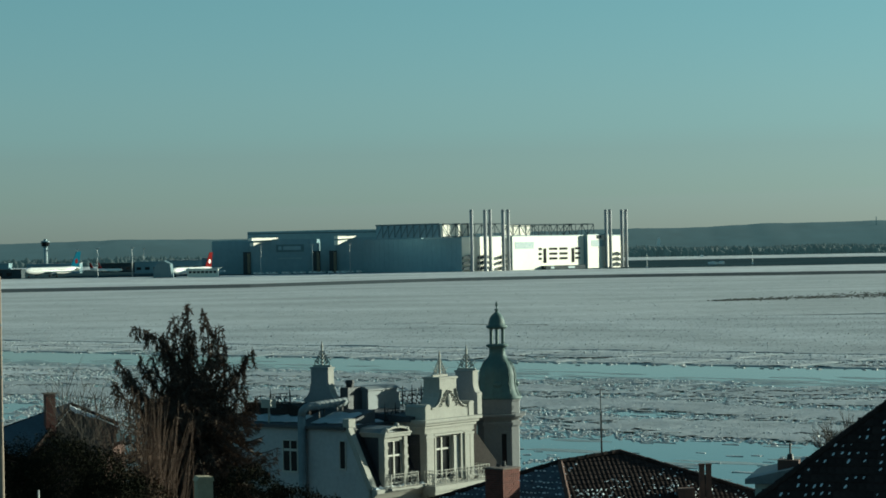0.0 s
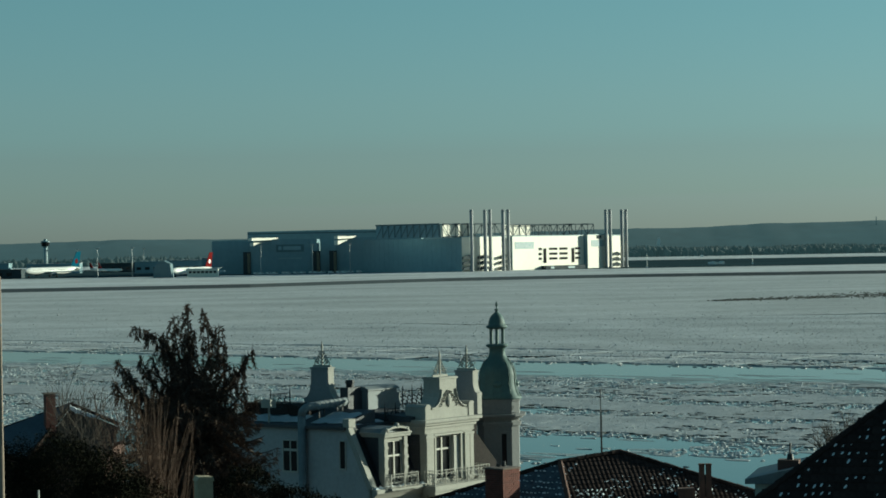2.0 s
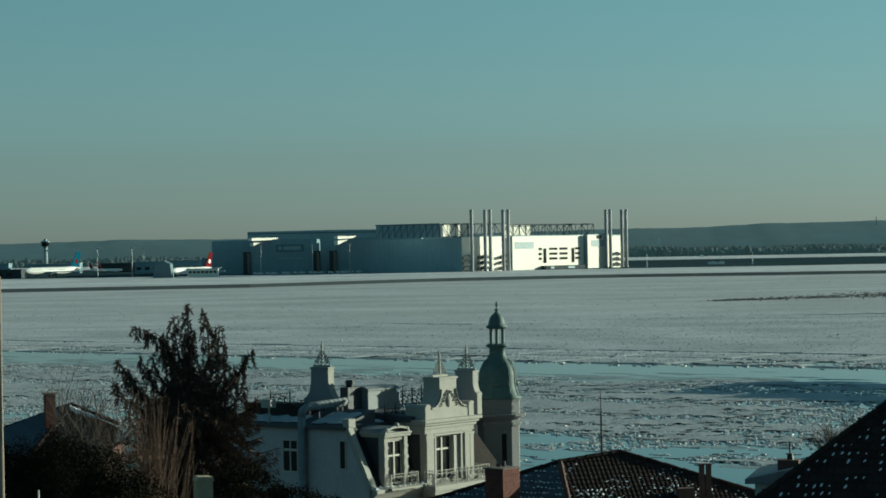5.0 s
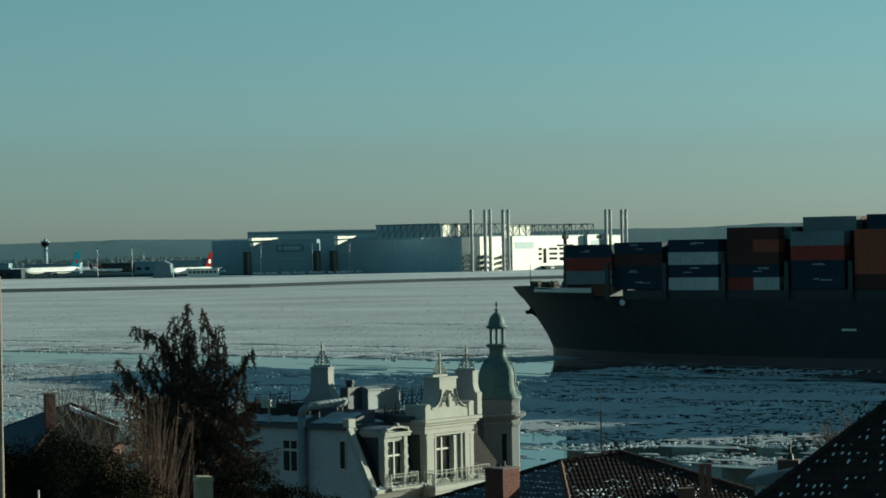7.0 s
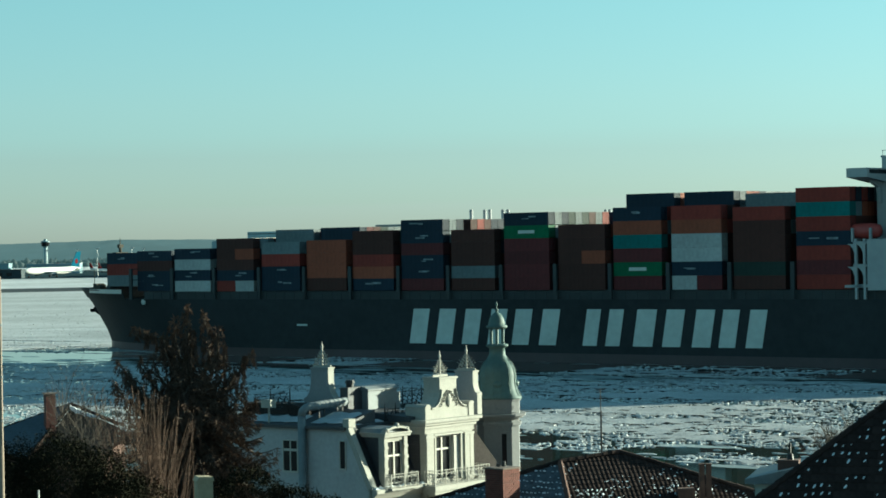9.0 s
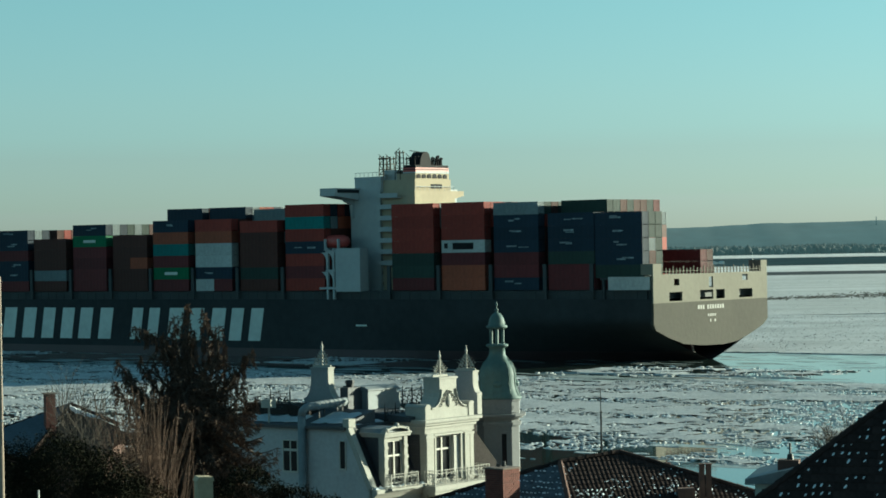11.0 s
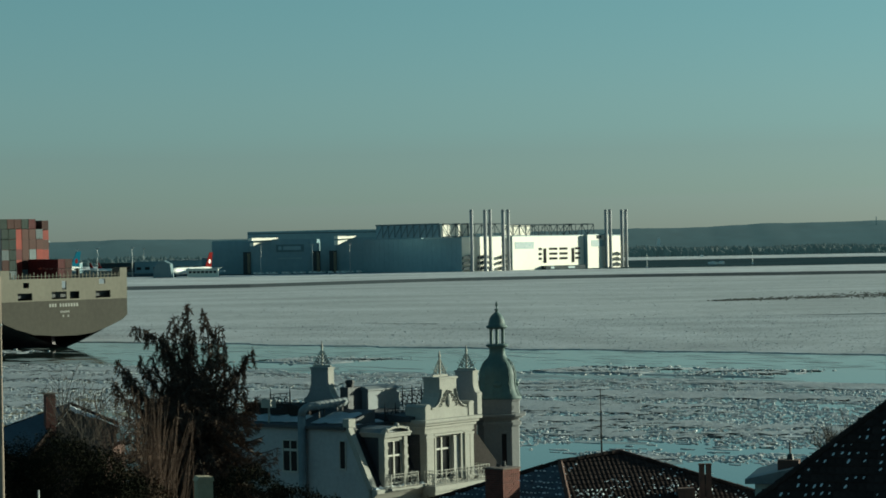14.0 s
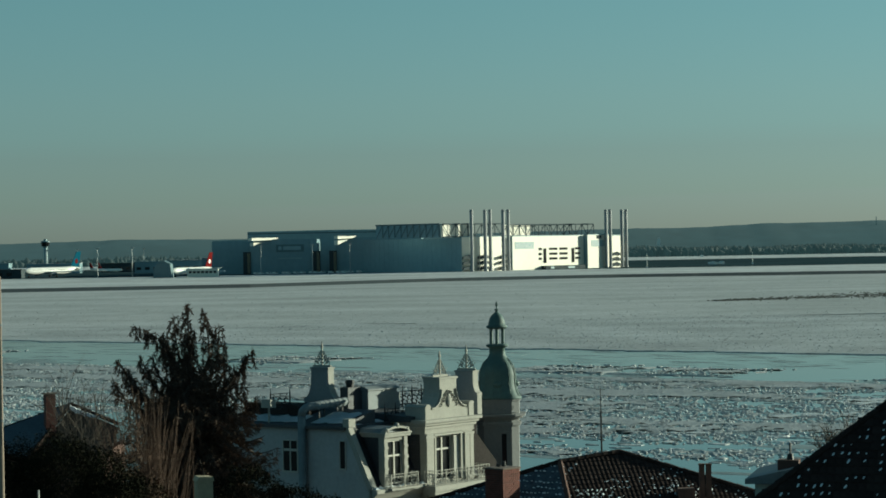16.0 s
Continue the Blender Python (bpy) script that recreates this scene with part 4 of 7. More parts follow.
def railing(name, parent, x0, x1, z0, z1, y, material, label, ends=0.0):
    """Cast-iron balcony rail: top and bottom bars, posts and a row of scrolls."""
    bm = B()
    for z in (z0 + 0.04, z1 - 0.02, z0 + (z1 - z0) * 0.78):
        box(bm, x0, x1, y - 0.018, y + 0.018, z - 0.014, z + 0.014)
        if ends:
            for x in (x0, x1):
                box(bm, x - 0.018, x + 0.018, y, y + ends, z - 0.014, z + 0.014)
    rail = part(name, bm, material, parent, label)
    n = max(1, int((x1 - x0) / 0.72))
    spots = [(x0 + (x1 - x0) * i / n, y, 0.024) for i in range(n + 1)]
    if ends:
        spots += [(x, y + ends * k / 5, 0.012) for x in (x0, x1) for k in range(1, 5)]
    for x, yy, r in spots:
        bm = B()
        box(bm, x - r, x + r, yy - r, yy + r, z0, z1)
        if material == "iron":
            rod(bm, (x, yy, z1), (x, yy, z1 + 0.28), 0.03, 0.008, 5)
        part("post", bm, material, rail)
    n = int((x1 - x0) / 0.36)
    h = (z1 - z0)
    k = 1.7 if material == "iron" else 1.0
    for i in range(n):
        x = x0 + (i + 0.5) * (x1 - x0) / n
        for dx, f, r, a0, th, turns in ((-0.08, 0.52, 0.22, 0.4, 0.022 * k, None), (0.08, 0.32, 0.22, 3.6, 0.022 * k, None), (0, 0.88, 0.09, 0, 0.014, 6.2)):
            bm = B()
            if turns:
                scroll(bm, x + dx, z0 + h * f, y, h * r, a0, th, 6, turns)
            else:
                scroll(bm, x + dx, z0 + h * f, y, h * r, a0, th)
            part("scroll", bm, material, rail)
    return rail


def acroterion(bm, x, y, z, h, w, flip=False):
    """Feathery iron and plaster crown of curling leaves round a spike."""
    def P(a, b):
        return (x, y + a, b) if flip else (x + a, y, b)
    rod(bm, P(0, z), P(0, z + h * 0.8), 0.06, 0.04, 6)
    rod(bm, P(0, z + h * 0.74), P(0, z + h * 0.86), 0.08, 0.05, 6)
    rod(bm, P(0, z + h * 0.84), P(0, z + h), 0.05, 0.012, 6)
    tiers = ((0.0, 0.46, 0.15), (0.12, 0.36, 0.13), (0.25, 0.26, 0.11), (0.38, 0.17, 0.09), (0.5, 0.1, 0.07))
    for f, off, r in tiers:
        for sg in (1, -1):
            pts = []
            for i in range(10):
                t = i / 9
                q = r * w * (1 - 0.7 * t)
                ang = -1.2 + 5.2 * t
                pts.append(P(sg * (off * w * 0.62 + q * math.cos(ang)), z + h * f + r * w + q * math.sin(ang)))
            tube(bm, pts, 0.032 * (1 - 0.3 * f))
            rod(bm, P(0, z + h * f), P(sg * off * w * 1.15, z + h * f + r * w * 2.3), 0.03, 0.012, 4)
    if flip:
        box(bm, x - 0.04, x + 0.04, y - w * 0.5, y + w * 0.5, z - 0.02, z + 0.08)
    else:
        box(bm, x - w * 0.5, x + w * 0.5, y - 0.04, y + 0.04, z - 0.02, z + 0.08)


def gable_outline(x0, x1, n0, n1, z0, zn, zt):
    """Concave shoulders sweeping up to a straight block."""
    L = [(x0, z0)]
    for i in range(9):
        a = i / 8 * math.pi / 2
        L.append((x0 + (n0 - x0) * math.sin(a) ** 1.0, z0 + 0.12 + (zn - z0 - 0.12) * (1 - math.cos(a))))
    L.append((n0, zt))
    R = [(n1 + (n0 - px) * (x1 - n1) / (n0 - x0), pz) for px, pz in reversed(L)]
    return L + R


def window(parent, x0, x1, z0, z1, y, bars_z, shutter=False, label="tall window with pale wooden frame"):
    """Casement in a front wall: frame, panes set back, glazing bars."""
    bm = B()
    f = 0.07
    for a, b, c, d in ((x0, x0 + f, z0, z1), (x1 - f, x1, z0, z1), (x0 + f, x1 - f, z0, z0 + f), (x0 + f, x1 - f, z1 - f, z1)):
        box(bm, a, b, y - 0.02, y + 0.08, c, d)
    xm = (x0 + x1) / 2
    box(bm, xm - 0.045, xm + 0.045, y - 0.03, y + 0.06, z0 + f, z1 - f)
    for z in bars_z:
        box(bm, x0 + f, xm - 0.045, y - 0.03, y + 0.06, z - 0.04, z + 0.04)
        box(bm, xm + 0.045, x1 - f, y - 0.03, y + 0.06, z - 0.04, z + 0.04)
    w = part("window", bm, "wood", parent, label)
    zz = [z0 + f] + list(bars_z) + [z1 - f]
    for a, b in ((x0 + f, xm - 0.045), (xm + 0.045, x1 - f)):
        for c, d in zip(zz, zz[1:]):
            bm = B()
            box(bm, a, b, y + 0.03, y + 0.04, c + 0.03, d - 0.03)
            part("pane", bm, "glass", w)
    return w


def villa():
    v = thing("villa", VILLA, "cream stucco villa with mansard roof, ornate gables and iron balconies", "house")
    # walls: street front below the mansard, side wall following the roof slope, back and far side
    bm = B()
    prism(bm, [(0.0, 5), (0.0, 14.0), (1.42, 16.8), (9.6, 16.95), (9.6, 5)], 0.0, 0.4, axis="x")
    side = part("side_wall", bm, "render", v, "plain rendered side wall, toned cool grey for its shade")
    bm = B()
    for a, b in ((0.4, 4.0), (7.75, 8.3)):
        box(bm, a, b, 0.05, 0.4, 5, 13.75)
    box(bm, 4.0, 7.75, 0.05, 0.4, 5, 12.0)
    part("front_wall", bm, "stucco", v)
    bm = B()
    box(bm, 0.4, 9.7, 9.2, 9.6, 5, 16.85)
    box(bm, 9.3, 9.7, 1.2, 9.2, 5, 16.85)
    box(bm, 8.3, 9.3, 1.2, 1.6, 5, 16.85)
    box(bm, 7.9, 8.3, 0.4, 1.2, 5, 13.75)
    part("back_wall", bm, "roofdark", v, "dark back wall of the roof storey")
    # ledge and gutter under the mansard
    for xa, xb in ((-0.1, 4.0), (7.75, 8.4)):
        bm = B()
        prism(bm, [(-0.42, 13.9), (-0.42, 14.08), (0.1, 14.12), (0.1, 13.55), (-0.12, 13.6), (-0.22, 13.72)], xa, xb, axis="x")
        part("cornice", bm, "ornament", v, "pale moulded cornice")
    bm = B()
    for k in range(9):
        x = 0.15 + k * 0.42
        lump(bm, x, -0.12, 14.1, 0.3, 0.1, random.Random(k))
    part("snow_patch", bm, "snow", v)
    # mansard
    bm = B()
    q = [bm.verts.new(p) for p in ((0.42, 0.06, 14.0), (8.3, 0.06, 14.0), (8.3, 1.48, 16.85), (0.42, 1.48, 16.85))]
    bm.faces.new(q)
    bmesh.ops.solidify(bm, geom=bm.faces[:], thickness=0.12)
    part("mansard_roof", bm, "slate", v, "dark slate mansard slope")
    # coping on the side wall's slope
    bm = B()
    prism(bm, [(-0.12, 13.55), (-0.12, 14.1), (1.36, 17.02), (1.6, 17.02), (1.6, 16.9), (0.12, 13.95), (0.12, 13.55)], -0.1, 0.25, axis="x")
    part("verge_coping", bm, "ornament", v, "pale coping along the roof slope")
    bm = B()
    box(bm, -0.12, 0.36, 1.25, 1.62, 16.95, 17.35)
    part("corner_block", bm, "ornament", v)
    # flat roof with gutter and lying snow
    bm = B()
    box(bm, 0.05, 9.75, 1.5, 9.65, 16.86, 17.0)
    box(bm, -0.25, 0.05, 1.45, 9.7, 16.82, 16.96)
    roof = part("flat_roof", bm, "slate", v, "grey sheet-metal flat roof")
    bm = B()
    rnd = random.Random(3)
    for (x0, x1, y0, y1) in ((0.1, 2.3, 4.4, 8.6), (0.1, 1.9, 1.6, 3.9), (1.6, 4.4, 1.7, 2.9), (1.8, 3.0, 6.5, 9.2), (2.6, 5.2, 2.0, 3.1)):
        n = 14
        ring = []
        for i in range(n):
            t = i * math.tau / n
            ring.append(bm.verts.new(((x0 + x1) / 2 + (x1 - x0) / 2 * math.cos(t) * rnd.uniform(0.75, 1.05), (y0 + y1) / 2 + (y1 - y0) / 2 * math.sin(t) * rnd.uniform(0.75, 1.05), 17.01)))
        c = bm.verts.new(((x0 + x1) / 2, (y0 + y1) / 2, 17.12))
        for i in range(n):
            bm.faces.new((ring[i], ring[(i + 1) % n], c))
    part("snow_patch", bm, "snow", roof, "thin lying snow")
    bm = B()
    prism(bm, [(0.3, 17.0), (0.3, 17.25), (5.2, 17.6), (8.8, 17.6), (8.8, 17.0)], 3.2, 5.4, axis="x")
    part("roof_hump", bm, "slate", roof)
    bm = B()
    prism(bm, [(4.9, 17.0), (4.9, 17.55), (6.0, 17.85), (9.2, 17.85), (9.2, 17.0)], 1.2, 2.45, axis="x")
    part("roof_hump", bm, "roofdark", roof)
    # roof falling towards the side wall, under shaded snow
    bm = B()
    prism(bm, [(-0.2, 16.97), (2.4, 17.62), (2.4, 17.0), (-0.2, 16.9)], 1.75, 8.9)
    part("roof_slope", bm, "slate", roof, "grey sheet-metal slope")
    for y0, y1, x1 in ((4.5, 8.3, 1.25), (1.9, 3.8, 1.9)):
        bm = B()
        rn = random.Random(int(y0 * 10))
        lo = [(0.0 + rn.uniform(0, 0.25), y0 + (y1 - y0) * k / 9) for k in range(10)]
        hi = [(x1 - rn.uniform(0, 0.5), y0 + (y1 - y0) * (9 - k) / 9) for k in range(10)]
        f = bm.faces.new([bm.verts.new((x, y, 16.97 + 0.25 * (x + 0.2) + 0.05)) for x, y in lo + hi])
        bmesh.ops.solidify(bm, geom=bm.faces[:], thickness=0.05)
        part("snow_patch", bm, "snow", roof, "thin shaded snow on the sheet roof")
    # duct: up the side wall and over the roof
    bm = B()
    rod(bm, (-0.24, 4.1, 5), (-0.24, 4.1, 17.45), 0.2, n=14)
    duct = part("wall_duct", bm, "zinc", v, "thick grey ventilation duct", smooth=True)
    bm = B()
    pts = [(-0.24, 4.1, 17.4), (-0.2, 4.08, 17.65), (-0.05, 4.0, 17.8), (0.15, 3.92, 17.86), (2.3, 3.5, 17.98)]
    tube(bm, pts, 0.2, n=14)
    for k in range(9):
        a = Vector(pts[3]).lerp(Vector(pts[4]), k / 8)
        rod(bm, a - Vector((0.02, 0, 0)), a + Vector((0.02, 0, 0)), 0.215, n=14)
    part("roof_duct", bm, "zinc", duct, "", True)
    bm = B()
    for x, y in ((1.0, 3.75), (2.1, 3.55)):
        box(bm, x - 0.03, x + 0.03, y - 0.03, y + 0.03, 17.0, 17.8)
        box(bm, x - 0.03, x + 0.03, y + 0.3, y + 0.36, 17.0, 17.7)
    part("duct_stand", bm, "iron", duct)
    # roof house
    bm = B()
    box(bm, 4.0, 6.2, 3.5, 4.3, 17.0, 18.4)
    prism(bm, [(3.4, 18.4), (3.4, 18.46), (3.7, 18.6), (4.4, 18.6), (4.4, 18.4)], 3.9, 6.3, axis="x")
    box(bm, 6.2, 6.7, 3.7, 4.3, 17.0, 18.2)
    rh = part("roof_house", bm, "zinc", v, "grey sheet-metal roof exit")
    bm = B()
    box(bm, 2.95, 4.0, 3.9, 4.4, 17.0, 18.6)
    part("flue_block", bm, "slate", rh)
    bm = B()
    rod(bm, (3.4, 4.15, 18.6), (3.4, 4.15, 18.8), 0.2, n=10)
    rod(bm, (3.4, 4.15, 18.8), (3.4, 4.15, 18.95), 0.27, 0.2, n=10)
    part("vent_cap", bm, "iron", rh)
    railing("roof_railing", v, 6.4, 9.4, 17.4, 18.2, 3.9, "iron", "dark ornate iron roof railing")
    railing("roof_railing", v, 3.0, 5.4, 16.98, 17.62, 1.62, "iron", "low iron snow rail at the roof edge")
    railing("roof_railing", v, 0.1, 1.5, 17.6, 18.4, 6.4, "iron", "dark ornate iron roof railing")
    bm = B()
    box(bm, -0.05, 0.02, 6.38, 6.45, 16.96, 17.8)
    box(bm, -0.25, 0.15, 6.1, 6.7, 17.75, 18.15)
    part("corner_pier", bm, "ornament", v, "pale block on the roof edge")
    # side windows
    for y0, y1, z0, z1 in ((4.62, 5.5, 14.75, 16.2), (1.58, 1.9, 15.0, 16.28)):
        bm = B()
        box(bm, -0.012, 0.02, y0, y1, z0, z1)
        w = part("window", bm, "glass", side, "small dark window in the side wall")
        bm = B()
        for a, b, c, d in ((y0 - 0.05, y0, z0, z1), (y1, y1 + 0.05, z0, z1), (y0, y1, z1, z1 + 0.05), (y0 - 0.05, y1 + 0.05, z0 - 0.08, z0)):
            box(bm, -0.05, 0.02, a, b, c, d)
        if y1 - y0 > 0.5:
            box(bm, -0.04, 0.0, (y0 + y1) / 2 - 0.035, (y0 + y1) / 2 + 0.035, z0, z1)
            box(bm, -0.04, 0.0, y0, (y0 + y1) / 2 - 0.035, z1 - 0.5, z1 - 0.38)
            box(bm, -0.04, 0.0, (y0 + y1) / 2 + 0.035, y1, z1 - 0.5, z1 - 0.38)
        part("window_frame", bm, "wood" if y1 - y0 > 0.5 else "stucco", w)
    # dormer
    bm = B()
    box(bm, 1.15, 1.4, -0.06, 0.3, 14.1, 16.45)
    box(bm, 2.62, 2.87, -0.06, 0.3, 14.1, 16.45)
    box(bm, 1.4, 2.62, 0.0, 0.3, 16.28, 16.45)
    dorm = part("dormer", bm, "ornament", v, "pale stone dormer with carved frame")
    dorm.location.x = -0.25
    for x in (1.18, 2.72):
        bm = B()
        box(bm, x, x + 0.12, 0.3, 1.5, 14.4, 16.45)
        part("dormer_cheek", bm, "slate", dorm, "dark slate cheek")
    bm = B()
    box(bm, 1.05, 2.97, -0.18, 1.5, 16.45, 16.58)
    box(bm, 1.0, 3.02, -0.24, 1.5, 16.58, 16.66)
    for i in range(12):
        a0, a1 = i / 12 * math.pi, (i + 1) / 12 * math.pi
        prism(bm, [(2.0 - 0.92 * math.cos(a0), 16.66 + 0.3 * math.sin(a0)), (2.0 - 0.92 * math.cos(a1), 16.66 + 0.3 * math.sin(a1)), (2.0 - 0.78 * math.cos(a1), 16.66 + 0.2 * math.sin(a1)), (2.0 - 0.78 * math.cos(a0), 16.66 + 0.2 * math.sin(a0))], -0.2, 0.1)
    for s in (-0.75, 0.75):
        bmesh.ops.create_icosphere(bm, subdivisions=2, radius=0.13, matrix=Matrix.Translation((2.0 + s, -0.12, 16.78)))
    bmesh.ops.create_icosphere(bm, subdivisions=2, radius=0.12, matrix=Matrix.Translation((2.0, -0.14, 17.0)))
    part("dormer_pediment", bm, "ornament", dorm, "curved carved pediment")
    bm = B()
    prism(bm, [(1.05, 16.66), (1.2, 16.84), (2.0, 16.95), (2.8, 16.84), (2.95, 16.66)], 0.1, 1.9)
    part("dormer_roof", bm, "zinc", dorm)
    window(dorm, 1.42, 2.6, 14.2, 16.28, 0.1, [15.55])
    bm = B()
    for x in (1.27, 2.75):
        for z in (14.4, 14.9, 15.4, 15.9):
            box(bm, x - 0.14, x + 0.14, -0.1, -0.05, z, z + 0.12)
    part("quoin", bm, "ornament", dorm)
    bm = B()
    box(bm, 1.0, 3.1, -0.62, 0.0, 13.98, 14.08)
    part("balcony_slab", bm, "ornament", dorm)
    railing("balcony_railing", v, 0.75, 2.75, 14.1, 14.75, -0.56, "ornament", "white cast-iron balconet railing", 0.5)
    # pavilion with window, cornice and gable
    bm = B()
    box(bm, 4.0, 4.8, -0.25, 0.05, 12.0, 16.4)
    box(bm, 6.72, 7.75, -0.25, 0.05, 12.0, 16.4)
    box(bm, 4.8, 6.72, -0.25, 0.05, 16.28, 16.4)
    box(bm, 4.8, 6.72, -0.25, 0.05, 12.0, 14.1)
    box(bm, 7.45, 7.75, 0.05, 3.0, 12.0, 16.4)
    pav = part("pavilion", bm, "ornament", v, "sunlit cream pavilion with pilasters")
    pav.location.x = -0.3
    # cheek turned from the sun: its shade is put in as dark slate courses
    bm = B()
    box(bm, 4.02, 4.3, 0.05, 3.0, 12.0, 16.4)
    for k in range(14):
        box(bm, 3.985, 4.02, 0.05, 2.98, 14.2 + k * 0.155, 14.2 + k * 0.155 + 0.145)
    part("pavilion_cheek", bm, "slate", pav, "cheek of the pavilion, its shade put in as dark slate")
    for x0, x1 in ((4.02, 4.6), (7.05, 7.42), (7.46, 7.74)):
        bm = B()
        box(bm, x0, x1, -0.33, -0.25, 12.3, 16.2)
        box(bm, x0 - 0.05, x1 + 0.02, -0.37, -0.25, 16.2, 16.32)
        box(bm, x0 - 0.03, x1 + 0.02, -0.36, -0.25, 14.05, 14.25)
        part("pilaster", bm, "ornament", pav)
    for k in range(11):
        bm = B()
        z = 12.4 + 0.37 * k
        box(bm, 4.05, 4.57, -0.345, -0.33, z, z + 0.34)
        part("block", bm, "ornament", pav)
    for z0, z1, o in ((16.4, 16.66, 0.05), (16.66, 16.78, 0.14), (16.82, 16.95, 0.24), (16.95, 17.1, 0.36)):
        bm = B()
        box(bm, 4.0 - o, 7.75 + o, -0.25 - o, 3.0, z0, z1)
        part("entablature", bm, "ornament", pav)
    bm = B()
    box(bm, 4.0, 7.75, -0.3, 0.9, 17.1, 17.5)
    for x in (4.0, 7.4):
        box(bm, x - 0.02, x + 0.37, -0.34, 0.9, 17.1, 17.7)
        prism(bm, [(x - 0.06, 17.7), (x + 0.41, 17.7), (x + 0.3, 17.82), (x + 0.05, 17.82)], -0.36, 0.9)
    ga = part("attic", bm, "ornament", pav)
    bm = B()
    prism(bm, gable_outline(4.3, 7.45, 5.22, 6.53, 17.45, 18.5, 19.0), -0.25, 0.75)
    box(bm, 5.16, 6.59, -0.29, 0.79, 18.98, 19.08)
    part("gable", bm, "ornament", ga, "curved ornamental gable in sunlit plaster")
    rn = random.Random(5)
    bm = B()
    bmesh.ops.create_icosphere(bm, subdivisions=2, radius=1, matrix=Matrix.Translation((5.88, -0.27, 17.95)) @ Matrix.Diagonal((0.17, 0.1, 0.34, 1)))
    part("cartouche", bm, "ornament", ga, "carved plaster cartouche")
    for s in (1, -1):
        for k in range(5):
            bm = B()
            scroll(bm, 5.88 + s * (0.1 + 0.13 * k), 17.78 + 0.14 * (4 - k), -0.29, 0.15 - 0.012 * k, rn.uniform(0, 6), 0.035, 9)
            part("carved_scroll", bm, "ornament", ga)
        bm = B()
        tube(bm, [(5.88 + s * (1.35 - 0.8 * math.sin(i / 8 * math.pi / 2)), -0.29, 17.6 + 0.9 * (1 - math.cos(i / 8 * math.pi / 2))) for i in range(9)], 0.05, n=5)
        part("carved_edge", bm, "ornament", ga)
    bm = B()
    acroterion(bm, 5.87, 0.25, 19.1, 1.25, 1.15)
    part("finial", bm, "ornament", ga, "pale feathery crowning ornament")
    w = window(pav, 4.85, 6.3, 14.1, 16.25, 0.0, [15.6])
    bm = B()
    box(bm, 4.68, 4.8, -0.32, -0.25, 14.1, 16.3)
    box(bm, 6.72, 6.84, -0.32, -0.25, 14.1, 16.3)
    box(bm, 4.62, 6.9, -0.36, -0.25, 16.28, 16.38)
    part("window_surround", bm, "ornament", w)
    bm = B()
    box(bm, 6.32, 6.7, -0.2, -0.02, 14.12, 16.2)
    part("shutter", bm, "stucco", w, "folded pale shutter")
    bm = B()
    box(bm, 3.4, 7.85, -1.1, -0.25, 13.72, 13.98)
    box(bm, 3.5, 7.75, -1.0, -0.25, 13.55, 13.72)
    for x in (3.9, 5.1, 6.3, 7.4):
        prism(bm, [(-0.25, 12.9), (-0.25, 13.55), (-0.95, 13.55), (-0.85, 13.35), (-0.5, 13.1)], x - 0.12, x + 0.12, axis="x")
    part("balcony", bm, "ornament", v, "pale stone balcony on brackets")
    railing("balcony_railing", v, 3.5, 7.75, 13.98, 14.72, -1.0, "ornament", "white ornate cast-iron balcony railing", 0.8)
    # two gables seen edge-on; shade painted grey on the broad sides, sunlit edges cream
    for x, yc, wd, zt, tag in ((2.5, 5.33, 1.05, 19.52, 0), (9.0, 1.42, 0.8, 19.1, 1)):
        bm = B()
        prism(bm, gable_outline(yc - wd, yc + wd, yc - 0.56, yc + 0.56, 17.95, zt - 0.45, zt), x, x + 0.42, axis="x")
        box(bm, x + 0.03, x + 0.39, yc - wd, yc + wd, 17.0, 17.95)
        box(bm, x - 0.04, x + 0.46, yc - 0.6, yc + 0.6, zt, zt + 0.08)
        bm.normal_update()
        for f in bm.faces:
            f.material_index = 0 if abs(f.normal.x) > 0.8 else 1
        g = part("gable", bm, ["plastershade", "ornament"], v, "curved ornamental gable, shade and sunlit edges put in as grey and cream")
        bm = B()
        acroterion(bm, x + 0.21, yc, zt + 0.1, 1.25, 1.15, True)
        part("finial", bm, "ornament", g, "pale feathery crowning ornament")
    bm = B()
    prism(bm, [(8.3, 13.0), (8.3, 16.3), (10.1, 14.6), (10.1, 13.0)], 0.3, 1.15)
    part("lean_to_roof", bm, "roofdark", v, "dark slate lean-to beside the pavilion")


villa()


